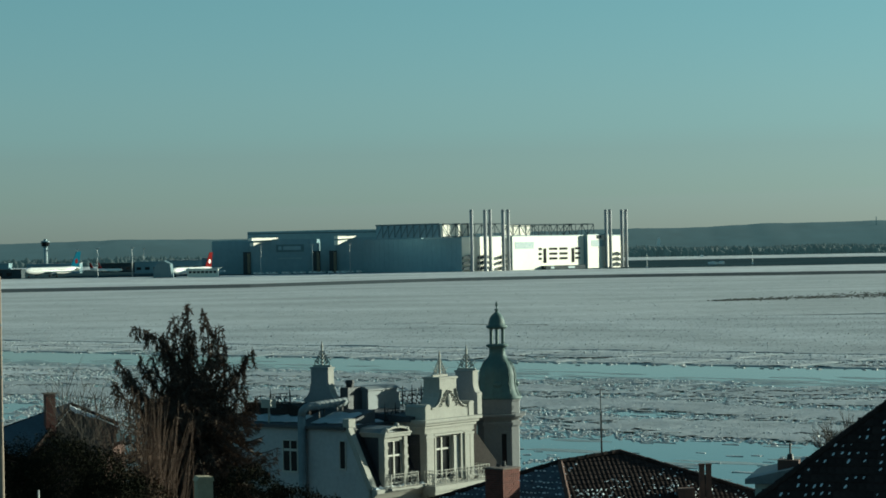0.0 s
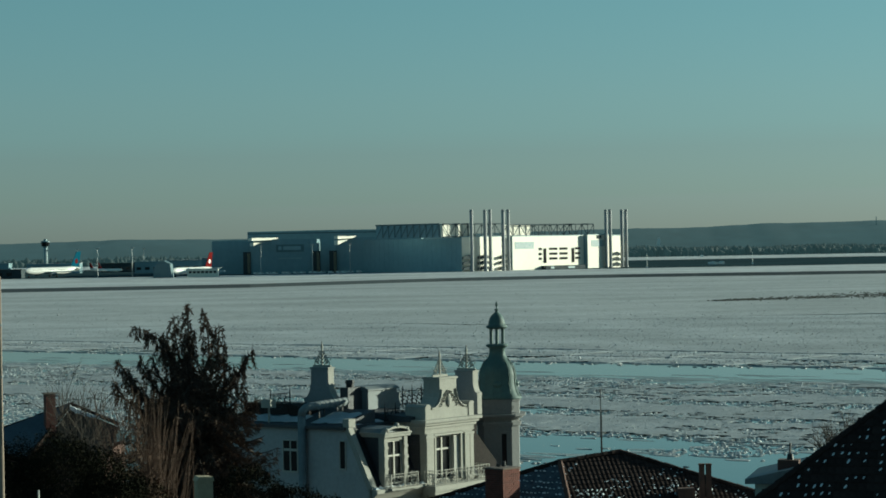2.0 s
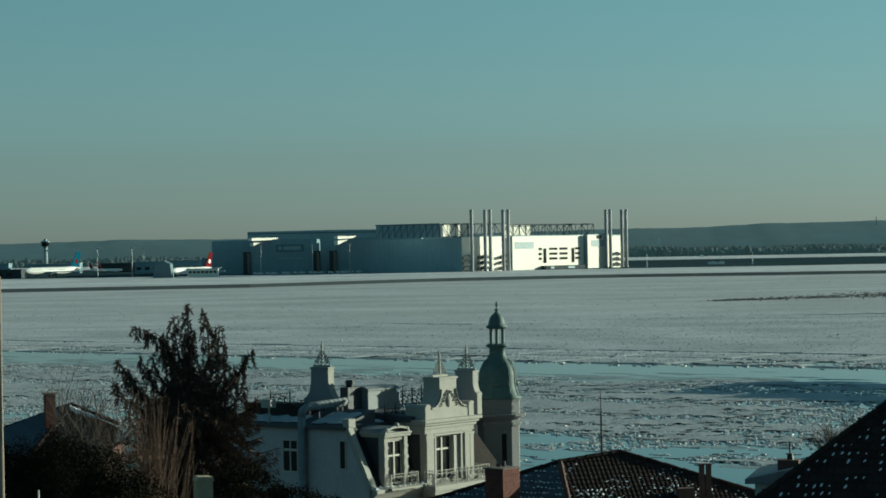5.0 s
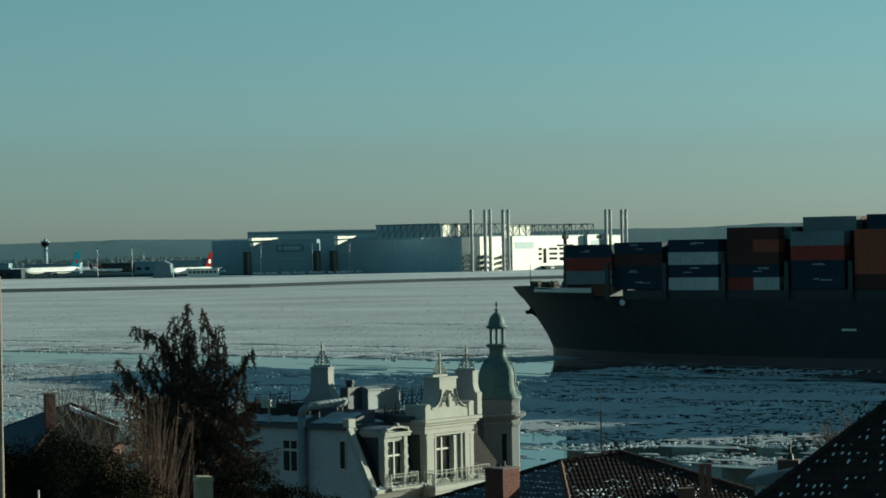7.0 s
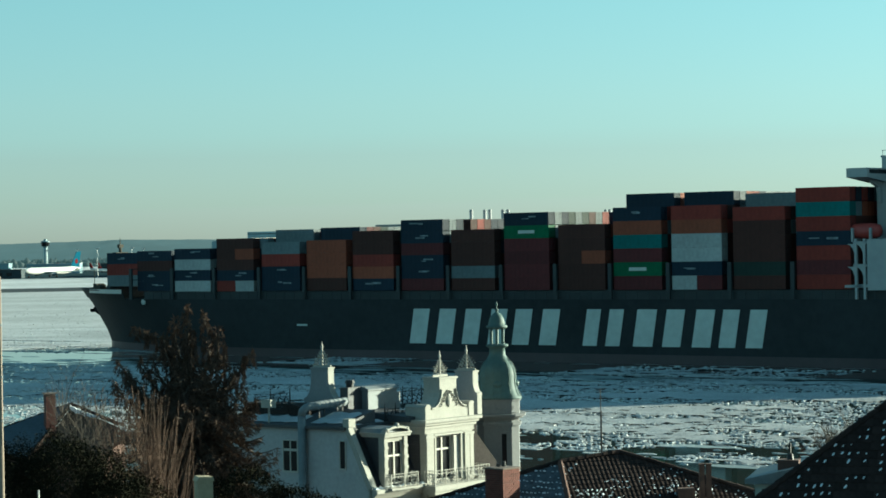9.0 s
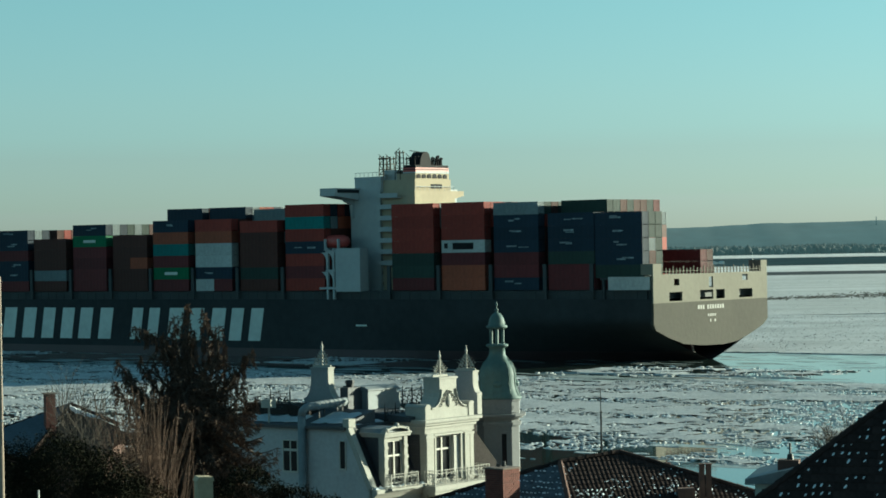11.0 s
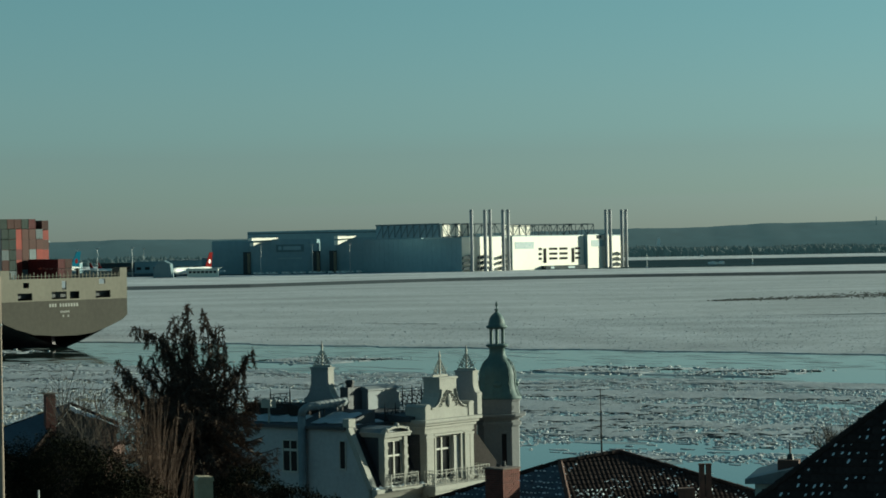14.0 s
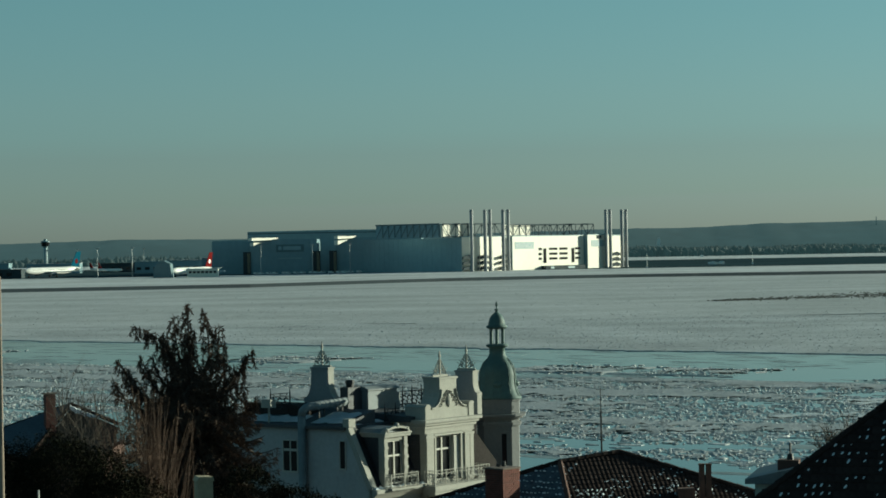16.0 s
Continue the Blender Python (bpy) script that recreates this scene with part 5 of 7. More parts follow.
def tower():
    t = thing("stair_tower", Matrix.Translation((2.68, 122.5, -0.965)) @ Matrix.Rotation(math.radians(-3), 4, "Z") @ Matrix.Diagonal((1.038, 1.038, 1.038, 1)), "slim grey tower with green copper onion dome and lantern", "tower")
    s2 = 1.03
    bm = B()
    lathe(bm, [(s2, 5), (s2, 17.0)], 16, square=0.93)
    part("shaft", bm, "towerstone", t)
    bm = B()
    for r, z0, z1 in ((1.12, 16.6, 16.75), (1.2, 16.95, 17.05), (1.34, 17.05, 17.16), (1.06, 17.16, 17.85), (1.12, 17.8, 17.9)):
        lathe(bm, [(r, z0), (r, z1)], 16, square=0.9)
    part("tower_cornice", bm, "towerstone", t)
    bm = B()
    lathe(bm, [(1.18, 17.88), (1.14, 17.98), (0.98, 18.25), (0.9, 18.6), (0.9, 19.0), (0.86, 19.3), (0.72, 19.6), (0.5, 19.85), (0.4, 20.05), (0.38, 20.35), (0.46, 20.4), (0.55, 20.46), (0.55, 20.52), (0.44, 20.56)], 16, square=0.7)
    dome = part("onion_dome", bm, "copper", t, "weathered green copper onion dome", smooth=True)
    for k in range(16):
        bm = B()
        a = (k + 0.5) * math.tau / 16
        pr = [(1.16, 17.98), (0.99, 18.25), (0.91, 18.6), (0.91, 19.0), (0.87, 19.3), (0.73, 19.6), (0.51, 19.85)]
        w = 1 + 0.7 * (1 / max(abs(math.cos(a)), abs(math.sin(a))) - 1)
        tube(bm, [(q * w * math.cos(a), q * w * math.sin(a), z) for q, z in pr], 0.012)
        part("seam", bm, "copper", dome)
    bm = B()
    for ox, oy in ((0, -0.9), (0.9, 0), (-0.9, 0)):
        bmesh.ops.create_uvsphere(bm, u_segments=10, v_segments=6, radius=0.24, matrix=Matrix.Translation((ox, oy, 18.6)) @ Matrix.Diagonal((1 if ox == 0 else 0.7, 1 if oy == 0 else 0.6, 0.7, 1)))
    part("dome_oculus", bm, "copper", dome)
    bm = B()
    for k in range(6):
        a = (k + 0.5) * math.tau / 6
        rod(bm, (0.33 * math.cos(a), 0.33 * math.sin(a), 20.5), (0.33 * math.cos(a), 0.33 * math.sin(a), 21.35), 0.075, n=8)
    part("lantern_column", bm, "copper", t)
    bm = B()
    lathe(bm, [(0.42, 21.3), (0.52, 21.36), (0.54, 21.44), (0.42, 21.5), (0.41, 21.62), (0.36, 21.82), (0.24, 22.0), (0.1, 22.1), (0.06, 22.18), (0.1, 22.22), (0.1, 22.27), (0.03, 22.3), (0.03, 22.42), (0.07, 22.46), (0.05, 22.55), (0.01, 22.66)], 14)
    part("lantern_cap", bm, "copper", t, "small copper cap with finial", smooth=True)
    # narrow window
    bm = B()
    box(bm, 0.18, 0.42, -1.06, -1.0, 14.6, 16.2)
    w = part("window", bm, "glass", t, "tall narrow tower window")
    bm = B()
    for a, b in ((0.09, 0.18), (0.42, 0.51)):
        box(bm, a, b, -1.09, -1.0, 14.5, 16.3)
    box(bm, 0.09, 0.51, -1.09, -1.0, 16.2, 16.3)
    part("window_frame", bm, "towerstone", w)
    bm = B()
    box(bm, -0.9, 0.9, -1.08, -1.04, 17.2, 17.24)
    for k in range(5):
        scroll(bm, -0.7 + 0.35 * k, 17.5, -1.08, 0.14, k, 0.02, 8)
    part("frieze", bm, "towerstone", t)


M["towerstone"] = mat("towerstone", (0.185, 0.187, 0.187), 0.85, var=0.2, grain=6, blotch=0.8, bump=0.15)
tower()


# ---------------------------------------------------------------- far shore: hangars and airfield
HA = math.radians(48)
HALL = Matrix.Translation((17.2, 2150, 2.5)) @ Matrix.Rotation(HA, 4, "Z") @ Matrix.Diagonal((1.17, 0.854, 1, 1))    # x along the sunlit face, y along the shaded face


def truss(bm, x0, x1, z0, z1, y, step, r):
    for z in (z0, z1):
        rod(bm, (x0, y, z), (x1, y, z), r, n=4)
    n = int((x1 - x0) / step)
    for i in range(n + 1):
        x = x0 + (x1 - x0) * i / n
        rod(bm, (x, y, z0), (x, y, z1), r * 0.7, n=4)
        if i < n:
            x2 = x0 + (x1 - x0) * (i + 1) / n
            rod(bm, (x, y, z0 if i % 2 else z1), (x2, y, z1 if i % 2 else z0), r * 0.7, n=4)


def hangar():
    h = thing("aircraft_hangar", HALL, "large aircraft hangar, white where sunlit and blue-grey where shaded, with roof trusses and flue stacks", "hangar")
    bm = B()
    box(bm, 0.6, 198, 0.6, 170, 0, 30)
    part("hall_body", bm, "cladpale", h)
    # sunlit face, in four steps; the later ones stand forward
    bm = B()
    for x0, x1, y, z1 in ((0, 55, 0, 31), (55, 144.5, -5.5, 31), (144.5, 172.5, -11, 31.4), (172.5, 199, -2, 30.6)):
        box(bm, x0, x1, y, 0.6, 0, z1)
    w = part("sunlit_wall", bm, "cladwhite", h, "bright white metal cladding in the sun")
    for x0, x1, y, z in ((0, 55, 0, 31), (55, 144.5, -5.5, 31), (144.5, 172.5, -11, 31.4), (172.5, 199, -2, 30.6)):
        bm = B()
        box(bm, x0, x1, y - 0.25, y + 2, z, z + 0.7)
        part("wall_coping", bm, "cladpale", w)
    # ends of the steps, turned from the sun: shade put in as blue-grey
    for x0, x1, y in ((55, 55.3, -5.5), (144.5, 144.8, -11)):
        bm = B()
        box(bm, x0 - 0.35, x0, y, 0 if x0 < 60 else -5.6, 0, 30.6)
        part("end_cladding", bm, "cladblue", w)
    # shaded face, in tall panels; its shade is put in as blue-grey cladding
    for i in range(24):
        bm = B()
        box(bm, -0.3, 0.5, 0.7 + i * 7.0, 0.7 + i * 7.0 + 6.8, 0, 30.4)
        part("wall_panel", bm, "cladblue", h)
    # windows and gates on the sunlit face
    for x0, x1, z0, z1, y in ((58, 81, 19.5, 25.8, -5.5), (149, 170, 20.5, 26.5, -11)):
        bm = B()
        for k in range(6):
            z = z0 + (z1 - z0) * k / 6
            box(bm, x0, x1, y - 0.3, y, z + 0.12, z + (z1 - z0) / 6 - 0.12)
        part("gate_panel", bm, "cladpale", w, "pale grey louvred panel")
    for z0 in (9.0, 13.4, 18.0):
        for x0, x1 in ((87, 90.5), (100, 110), (113, 123), (133, 139)):
            bm = B()
            box(bm, x0, x1, -5.85, -5.48, z0, z0 + 2.1)
            part("window_band", bm, "glass", w)
    for x0 in (93, 128.5):
        bm = B()
        box(bm, x0, x0 + 3.2, -5.9, -5.48, 6, 19.5)
        part("window_band", bm, "glass", w)
    bm = B()
    box(bm, 156, 162, -11.4, -11, 28, 31)
    part("roof_hatch", bm, "revet", w)
    bm = B()
    box(bm, 90, 140, -12, -5.7, 0, 3.4)
    part("annex", bm, "revet", h, "low dark annex before the hall")
    for x0, x1 in ((96, 100), (118, 126)):
        bm = B()
        box(bm, x0, x1, -12.4, -12, 0.6, 2.6)
        part("annex_window", bm, "cladpale", h)
    # curved outside stairs beside the stacks
    for xc in (4, 22, 48, 188):
        bm = B()
        for k in range(4):
            if k < 3:
                prism(bm, [(xc - 6, 1.0 + k * 5), (xc + 3, 2.2 + k * 5), (xc + 6, 1.4 + k * 5), (xc + 6, 3.6 + k * 5), (xc + 2, 5.0 + k * 5), (xc - 6, 3.4 + k * 5)], -4.0, -2.2)
        part("louvre", bm, "revet", h)
    # roof box, painted white where sunlit and blue-grey where shaded; trusses
    bm = B()
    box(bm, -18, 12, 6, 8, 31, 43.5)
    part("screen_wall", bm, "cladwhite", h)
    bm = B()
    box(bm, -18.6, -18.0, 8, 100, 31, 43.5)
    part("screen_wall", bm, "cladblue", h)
    bm = B()
    box(bm, 60, 92, 12, 14, 31, 42)
    part("screen_wall", bm, "cladwhite", h)
    bm = B()
    for k in range(10):
        y = 9 + k * 9
        rod(bm, (-19.2, y, 43), (-19.2, y + 9, 31.5), 0.4, n=4)
        rod(bm, (-19.2, y, 31.5), (-19.2, y, 43), 0.4, n=4)
    rod(bm, (-19.2, 8, 43.2), (-19.2, 100, 43.2), 0.6, n=4)
    part("side_truss", bm, "cladtruss", h)
    bm = B()
    truss(bm, -18, 12, 31.5, 43, 5.0, 7.5, 0.5)
    truss(bm, 12, 60, 31.5, 43, 6.0, 7.0, 0.6)
    part("roof_truss", bm, "trussdark", h, "blue-grey lattice roof truss")
    bm = B()
    truss(bm, 60, 170, 31.5, 42, 8.0, 7.5, 0.6)
    truss(bm, 84, 170, 31.5, 42, 40.0, 9, 0.55)
    part("roof_truss", bm, "trussdark", h, "blue-grey lattice roof truss")
    return h


def hall_left():
    """Older, lower halls beyond, stepping to the left, with sunlit roof monitors."""
    def b(name, label, x0, x1, y, d, z1, m, extra=None):
        t = thing(name, pose(x0, y, 2.5), label, "hangar")
        w = x1 - x0
        bm = B()
        prism(bm, [(0, 0), (0, z1), (w * 0.5, z1 + 0.6), (w, z1), (w, 0)], 0.5, d)
        part("hall_body", bm, m, t)
        n = max(3, int(w / 7))
        for i in range(n):
            bm = B()
            box(bm, i * w / n + 0.1, (i + 1) * w / n - 0.1, 0, 0.5, 0, z1 - 0.6)
            part("wall_panel", bm, m, t)
        return t
    t = b("assembly_hall", "long blue-grey assembly hall with a flat roof", -190, -20, 2330, 150, 40.5, "cladpale")
    bm = B()
    box(bm, 0, 170, -0.4, 0, 38.2, 38.8)
    part("roof_edge", bm, "revet", t)
    t = b("assembly_hall", "pale grey hall end beside the apron", -222, -180, 2300, 60, 32, "cladpale")
    t = b("assembly_hall", "blue-grey hall with a large gate and sunlit roof edge", -180, -118, 2240, 60, 32, "cladblue")
    for dz, x1 in ((31.2, 20), (26.5, 12)):
        bm = B()
        prism(bm, [(0, dz), (x1 * 0.4, dz + 0.2 if dz > 30 else dz + 2.5), (x1, dz + 3.0), (0, dz + 3.0)] if dz < 30 else [(-1, dz), (x1, dz + 0.8), (x1 + 4, dz + 2.8), (-1, dz + 2.8)], -5, -0.3)
        bm.transform(Matrix.Translation((0, -x1 * 0.75, 0)) @ Matrix.Rotation(HA, 4, "Z") @ Matrix.Diagonal((1.4, 1, 1, 1)))
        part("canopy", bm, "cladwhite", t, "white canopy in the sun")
    bm = B()
    box(bm, 24, 50, -0.9, -0.35, 20.5, 27.5)
    sg = part("sign_board", bm, "cladtruss", t)
    for a, bb in ((26, 29), (30.5, 47)):
        bm = B()
        box(bm, a, bb, -1.1, -0.9, 22.3, 25.7)
        part("mark_bar", bm, "cladpale", sg, "pale plain company mark")
    bm = B()
    box(bm, 26, 48, -1.0, -0.36, 14, 15)
    part("band", bm, "cladpale", t)
    t = b("assembly_hall", "dark blue-grey hall with a sunlit canopy edge", -100, -20, 2232, 60, 32.5, "cladblue")
    bm = B()
    prism(bm, [(-1, 31.5), (13, 32.3), (17, 34.3), (-1, 34.3)], -5, -0.3)
    prism(bm, [(-1, 26), (-1, 30), (9, 31)], -5, -0.3)
    bm.transform(Matrix.Translation((0, -13, 0)) @ Matrix.Rotation(HA, 4, "Z") @ Matrix.Diagonal((1.4, 1, 1, 1)))
    part("canopy", bm, "cladwhite", t, "white canopy in the sun")
    for x, y in ((-187, 2238), (-122, 2236), (-106, 2228)):
        t = thing("gate_tower", pose(x, y, 2.5), "brown-grey vertical gate guide of the hangar", "gate tower")
        bm = B()
        box(bm, 0, 7, 0, 6, 0, 21)
        part("gate_body", bm, "deckdark", t)
        for k in range(3):
            bm = B()
            box(bm, 4.2 + k * 0.9, 4.6 + k * 0.9, -0.5, 0, 1, 20)
            part("gate_rib", bm, "stone", t)


def stacks():
    first = None
    for px, y in ((835, 2146), (859, 2159), (868, 2163), (891, 2172), (900, 2176), (1073, 2286), (1080.5, 2290), (1101, 2304), (1108.5, 2308)):
        x = (px - 784) / 4237.1 * y
        m = pose(x, y, 2.5)
        if first:
            copy_thing(first, m)
            continue
        first = thing("flue_stack", m, "tall slender steel flue stack beside the hangar", "chimney", "flue stacks")
        bm = B()
        lathe(bm, [(1.9, 0), (1.9, 1.2), (1.6, 1.4), (1.55, 55.0), (1.35, 55.2), (1.35, 55.6)], 16)
        st = part("stack_tube", bm, "stackpaint", first, smooth=True)
        bm = B()
        for z in (14, 28, 42, 54):
            lathe(bm, [(1.75, z), (1.75, z + 0.5)], 16)
        part("stack_ring", bm, "stackpaint", first)


hangar()
hall_left()
stacks()


def airliner(m, tail, scale, label):
    """Parked airliner: fuselage along x, nose towards -x."""
    t = thing("airliner", m, label, "aeroplane")
    s = scale
    bm = B()
    prof = [(0.05, 0), (0.9, 0.6), (1.7, 2.0), (2.4, 4.5), (2.75, 7.5), (2.8, 12), (2.8, 42), (2.6, 47), (2.0, 52), (1.1, 57), (0.3, 60)]
    lathe(bm, prof, 16)
    bm.transform(Matrix.Rotation(math.pi / 2, 4, "Y"))
    for v in bm.verts:
        if v.co.x > 42:
            v.co.z += (v.co.x - 42) * 0.09
        v.co *= s
        v.co.z += 5.0 * s
    part("fuselage", bm, "planewhite", t, smooth=True)
    bm = B()
    prism(bm, [(49 * s, 7.5 * s), (56 * s, 19.5 * s), (60.5 * s, 19.5 * s), (58 * s, 7.5 * s)], -0.25, 0.25)
    part("tail_fin", bm, tail, t)
    bm = B()
    bmesh.ops.create_uvsphere(bm, u_segments=10, v_segments=6, radius=1, matrix=Matrix.Translation((55.5 * s, -0.25, 12 * s)) @ Matrix.Diagonal((1.7 * s, 0.15, 1.9 * s, 1)))
    part("tail_emblem", bm, "tailred" if tail == "tailblue" else "planewhite", t)
    for sg in (1, -1):
        bm = B()
        prism(bm, [(20 * s, 0), (34 * s, sg * 28 * s), (37 * s, sg * 28 * s), (31 * s, 0)], 4.0 * s, 4.5 * s, axis="z")
        part("wing", bm, "planewhite", t)
        bm = B()
        prism(bm, [(53 * s, 0), (58 * s, sg * 9 * s), (60 * s, sg * 9 * s), (58 * s, 0)], 6.4 * s, 6.7 * s, axis="z")
        part("tailplane", bm, "planewhite", t)
        bm = B()
        lathe(bm, [(1.2, 0), (1.5, 1.0), (1.4, 4.0), (0.8, 6.0)], 12)
        bm.transform(Matrix.Translation((20 * s, sg * 9.5 * s, 2.6 * s)) @ Matrix.Diagonal((s, s, s, 1)) @ Matrix.Rotation(math.pi / 2, 4, "Y"))
        part("engine", bm, "steel", t)
    bm = B()
    for k in range(22):
        box(bm, (8 + k * 1.7) * s, (8.6 + k * 1.7) * s, -2.83 * s, -2.6 * s, 5.4 * s, 6.0 * s)
    part("cabin_windows", bm, "glass", t)
    for x, y in ((6, 0), (31, 4), (31, -4)):
        bm = B()
        rod(bm, (x * s, y * s, 0.7 * s), (x * s, y * s, 4 * s), 0.25, n=6)
        rod(bm, (x * s, (y - 0.5) * s, 0.7 * s), (x * s, (y + 0.5) * s, 0.7 * s), 0.7 * s, n=10)
        part("landing_gear", bm, "black", t)
    return t


def airfield():
    airliner(pose(-402, 2290, 2.5, 0, 0, 52), "tailblue", 1.25, "parked white airliner with a blue tail on the snowy apron")
    airliner(pose(-240, 2110, 2.5, 0, 0, 62), "tailred", 1.1, "parked white airliner with a red tail behind a service building")
    for x, y, s in ((-440, 2900, 0.6), (-395, 2850, 0.55), (-362, 2700, 0.6), (-310, 2750, 0.5)):
        airliner(pose(x, y, 2.5, 0, 0, 150), "tailred", s, "distant parked airliner with a red tail")
    # control tower
    t = thing("control_tower", pose(-498, 3000, 2.5), "slim airport control tower with a wide dark glazed cab", "control tower")
    bm = B()
    lathe(bm, [(2.6, 0), (2.3, 30), (3.5, 32)], 12)
    part("shaft", bm, "cladpale", t)
    bm = B()
    lathe(bm, [(4.0, 32), (5.4, 33.2), (5.0, 33.4), (5.6, 37.2)], 12)
    part("cab", bm, "glass", t)
    bm = B()
    lathe(bm, [(5.9, 37.2), (5.9, 38), (4.5, 38.6), (2.2, 39), (2.2, 41)], 12)
    part("cab_roof", bm, "cladblue", t)
    # low buildings between the aircraft and the halls
    rnd = random.Random(21)
    for x0, w, y, h, m, lab in ((-470, 60, 2700, 11, "cladblue", "low blue-grey airfield shed under snow"), (-395, 48, 2760, 10, "revet", "low dark airfield workshop"),
                                (-330, 40, 2560, 12, "cladblue", "low blue-grey airfield shed"), (-292, 50, 2520, 13, "cladpale", "grey two-storey airfield building"),
                                (-250, 60, 2480, 15, "cladblue", "blue-grey cargo building on the apron"), (-431, 34, 2252, 8, "revet", "low dark jetty building"), (-560, 70, 2700, 12, "cladblue", "low blue-grey airfield shed")):
        t = thing("airfield_building", pose(x0, y, 2.5), lab, "building")
        bm = B()
        box(bm, 0, w, 0, 20, 0, h)
        wl = part("wall", bm, m, t)
        bm = B()
        box(bm, -0.6, w + 0.6, -0.6, 20.6, h, h + 0.6)
        part("roof", bm, "farsnow" if rnd.random() < 0.6 else m, t)
        for k in range(int(w / 9)):
            bm = B()
            box(bm, 2 + k * 9, 7 + k * 9, -0.2, 0.02, h * 0.3, h * 0.3 + 3)
            part("window", bm, "glass", wl)
    # service building before the second airliner
    t = thing("service_building", pose(-223.5, 2088, 2.5), "long cream service building with a row of dark windows", "building")
    bm = B()
    box(bm, 0, 27, 0, 9, 0, 7.0)
    wl = part("wall", bm, "cladwhite", t)
    bm = B()
    box(bm, -0.4, 27.4, -0.4, 9.4, 7.0, 7.5)
    part("roof", bm, "cladpale", t)
    for k in range(7):
        bm = B()
        box(bm, 1.5 + k * 3.6, 3.9 + k * 3.6, -0.25, 0.02, 3.4, 5.4)
        part("window", bm, "glass", wl)
    t = thing("engine_shed", pose(-252, 2078, 2.5), "dark blue-grey engine test shed", "building")
    bm = B()
    prism(bm, [(0, 0), (0, 7), (3, 12), (9, 15), (15, 12), (16, 0)], 0, 20)
    part("shed_body", bm, "cladtruss", t)
    # light masts
    first = None
    for x, y in ((-322, 2230), (-289, 2225), (-168, 2205), (-120, 2200), (-250, 2600), (-350, 2800), (-420, 2750), (-480, 2900), (-85, 2185)):
        m = pose(x, y, 2.5)
        if first:
            copy_thing(first, m)
            continue
        first = thing("light_mast", m, "slim grey floodlight mast on the apron", "light mast", "apron light masts")
        bm = B()
        rod(bm, (0, 0, 0), (0, 0, 27), 0.45, 0.25, 8)
        part("pole", bm, "steel", first)
        bm = B()
        box(bm, -1.6, 1.6, -0.4, 0.4, 26, 27.2)
        part("lamp_head", bm, "steel", first)
    # vans along the apron
    first = None
    for k in range(16):
        x = -172 + k * 6.2 + rnd.uniform(-1.5, 1.5)
        m = pose(x, 2205 + rnd.uniform(-10, 4), 2.5, 0, 0, rnd.uniform(-20, 20))
        if first:
            copy_thing(first, m)
            continue
        first = thing("parked_van", m, "small white parked van on the apron", "van", "vans on the apron")
        bm = B()
        prism(bm, [(-2.6, 0.5), (-2.6, 2.2), (1.2, 2.3), (1.9, 1.4), (2.7, 1.2), (2.7, 0.5)], -1, 1)
        part("body", bm, "planewhite", first)
        bm = B()
        box(bm, 0.2, 1.4, -1.04, 1.04, 1.4, 2.0)
        part("window", bm, "glass", first)
        for x2 in (-1.7, 1.7):
            for y2 in (-0.9, 0.9):
                bm = B()
                rod(bm, (x2, y2 - 0.12, 0.4), (x2, y2 + 0.12, 0.4), 0.4, n=10)
                part("wheel", bm, "black", first)
    # navigation lights, fields and far specks on the right
    for x, y, h, lab in ((188, 2210, 14, "slim white approach light pole"), (310, 2400, 12, "slim white approach light pole")):
        t = thing("light_pole", pose(x, y, 2.5), lab, "light pole", "approach lights")
        bm = B()
        rod(bm, (0, 0, 0), (0, 0, h), 0.3, 0.2, 6)
        part("pole", bm, "planewhite", t)
        bm = B()
        box(bm, -0.9, 0.9, -0.5, 0.5, 0, 1.4)
        part("base", bm, "planewhite", t)
    for x, y, w in ((270, 2440, 10), (283, 2460, 6), (398, 3700, 5), (700, 3600, 6)):
        t = thing("equipment_hut", pose(x, y, 2.5), "small white equipment hut on the airfield", "hut")
        bm = B()
        prism(bm, [(0, 0), (0, 2.2), (w / 2, 3.0), (w, 2.2), (w, 0)], 0, 4)
        part("wall", bm, "planewhite", t)
    t = thing("church_tower", pose(383, 4250, 2.5), "small far white tower among the trees", "tower")
    bm = B()
    prism(bm, [(-2.5, 0), (-2.5, 27), (0, 33), (2.5, 27), (2.5, 0)], -2, 2)
    part("shaft", bm, "planewhite", t)
    # mast takes the glowing hill material, so it sits in the same haze
    t = thing("radio_mast", pose(826, 4560, 50), "thin radio mast on the far hill", "mast")
    bm = B()
    rod(bm, (0, 0, 0), (0, 0, 19), 1.2, 0.5, 6)
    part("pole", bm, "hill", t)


airfield()


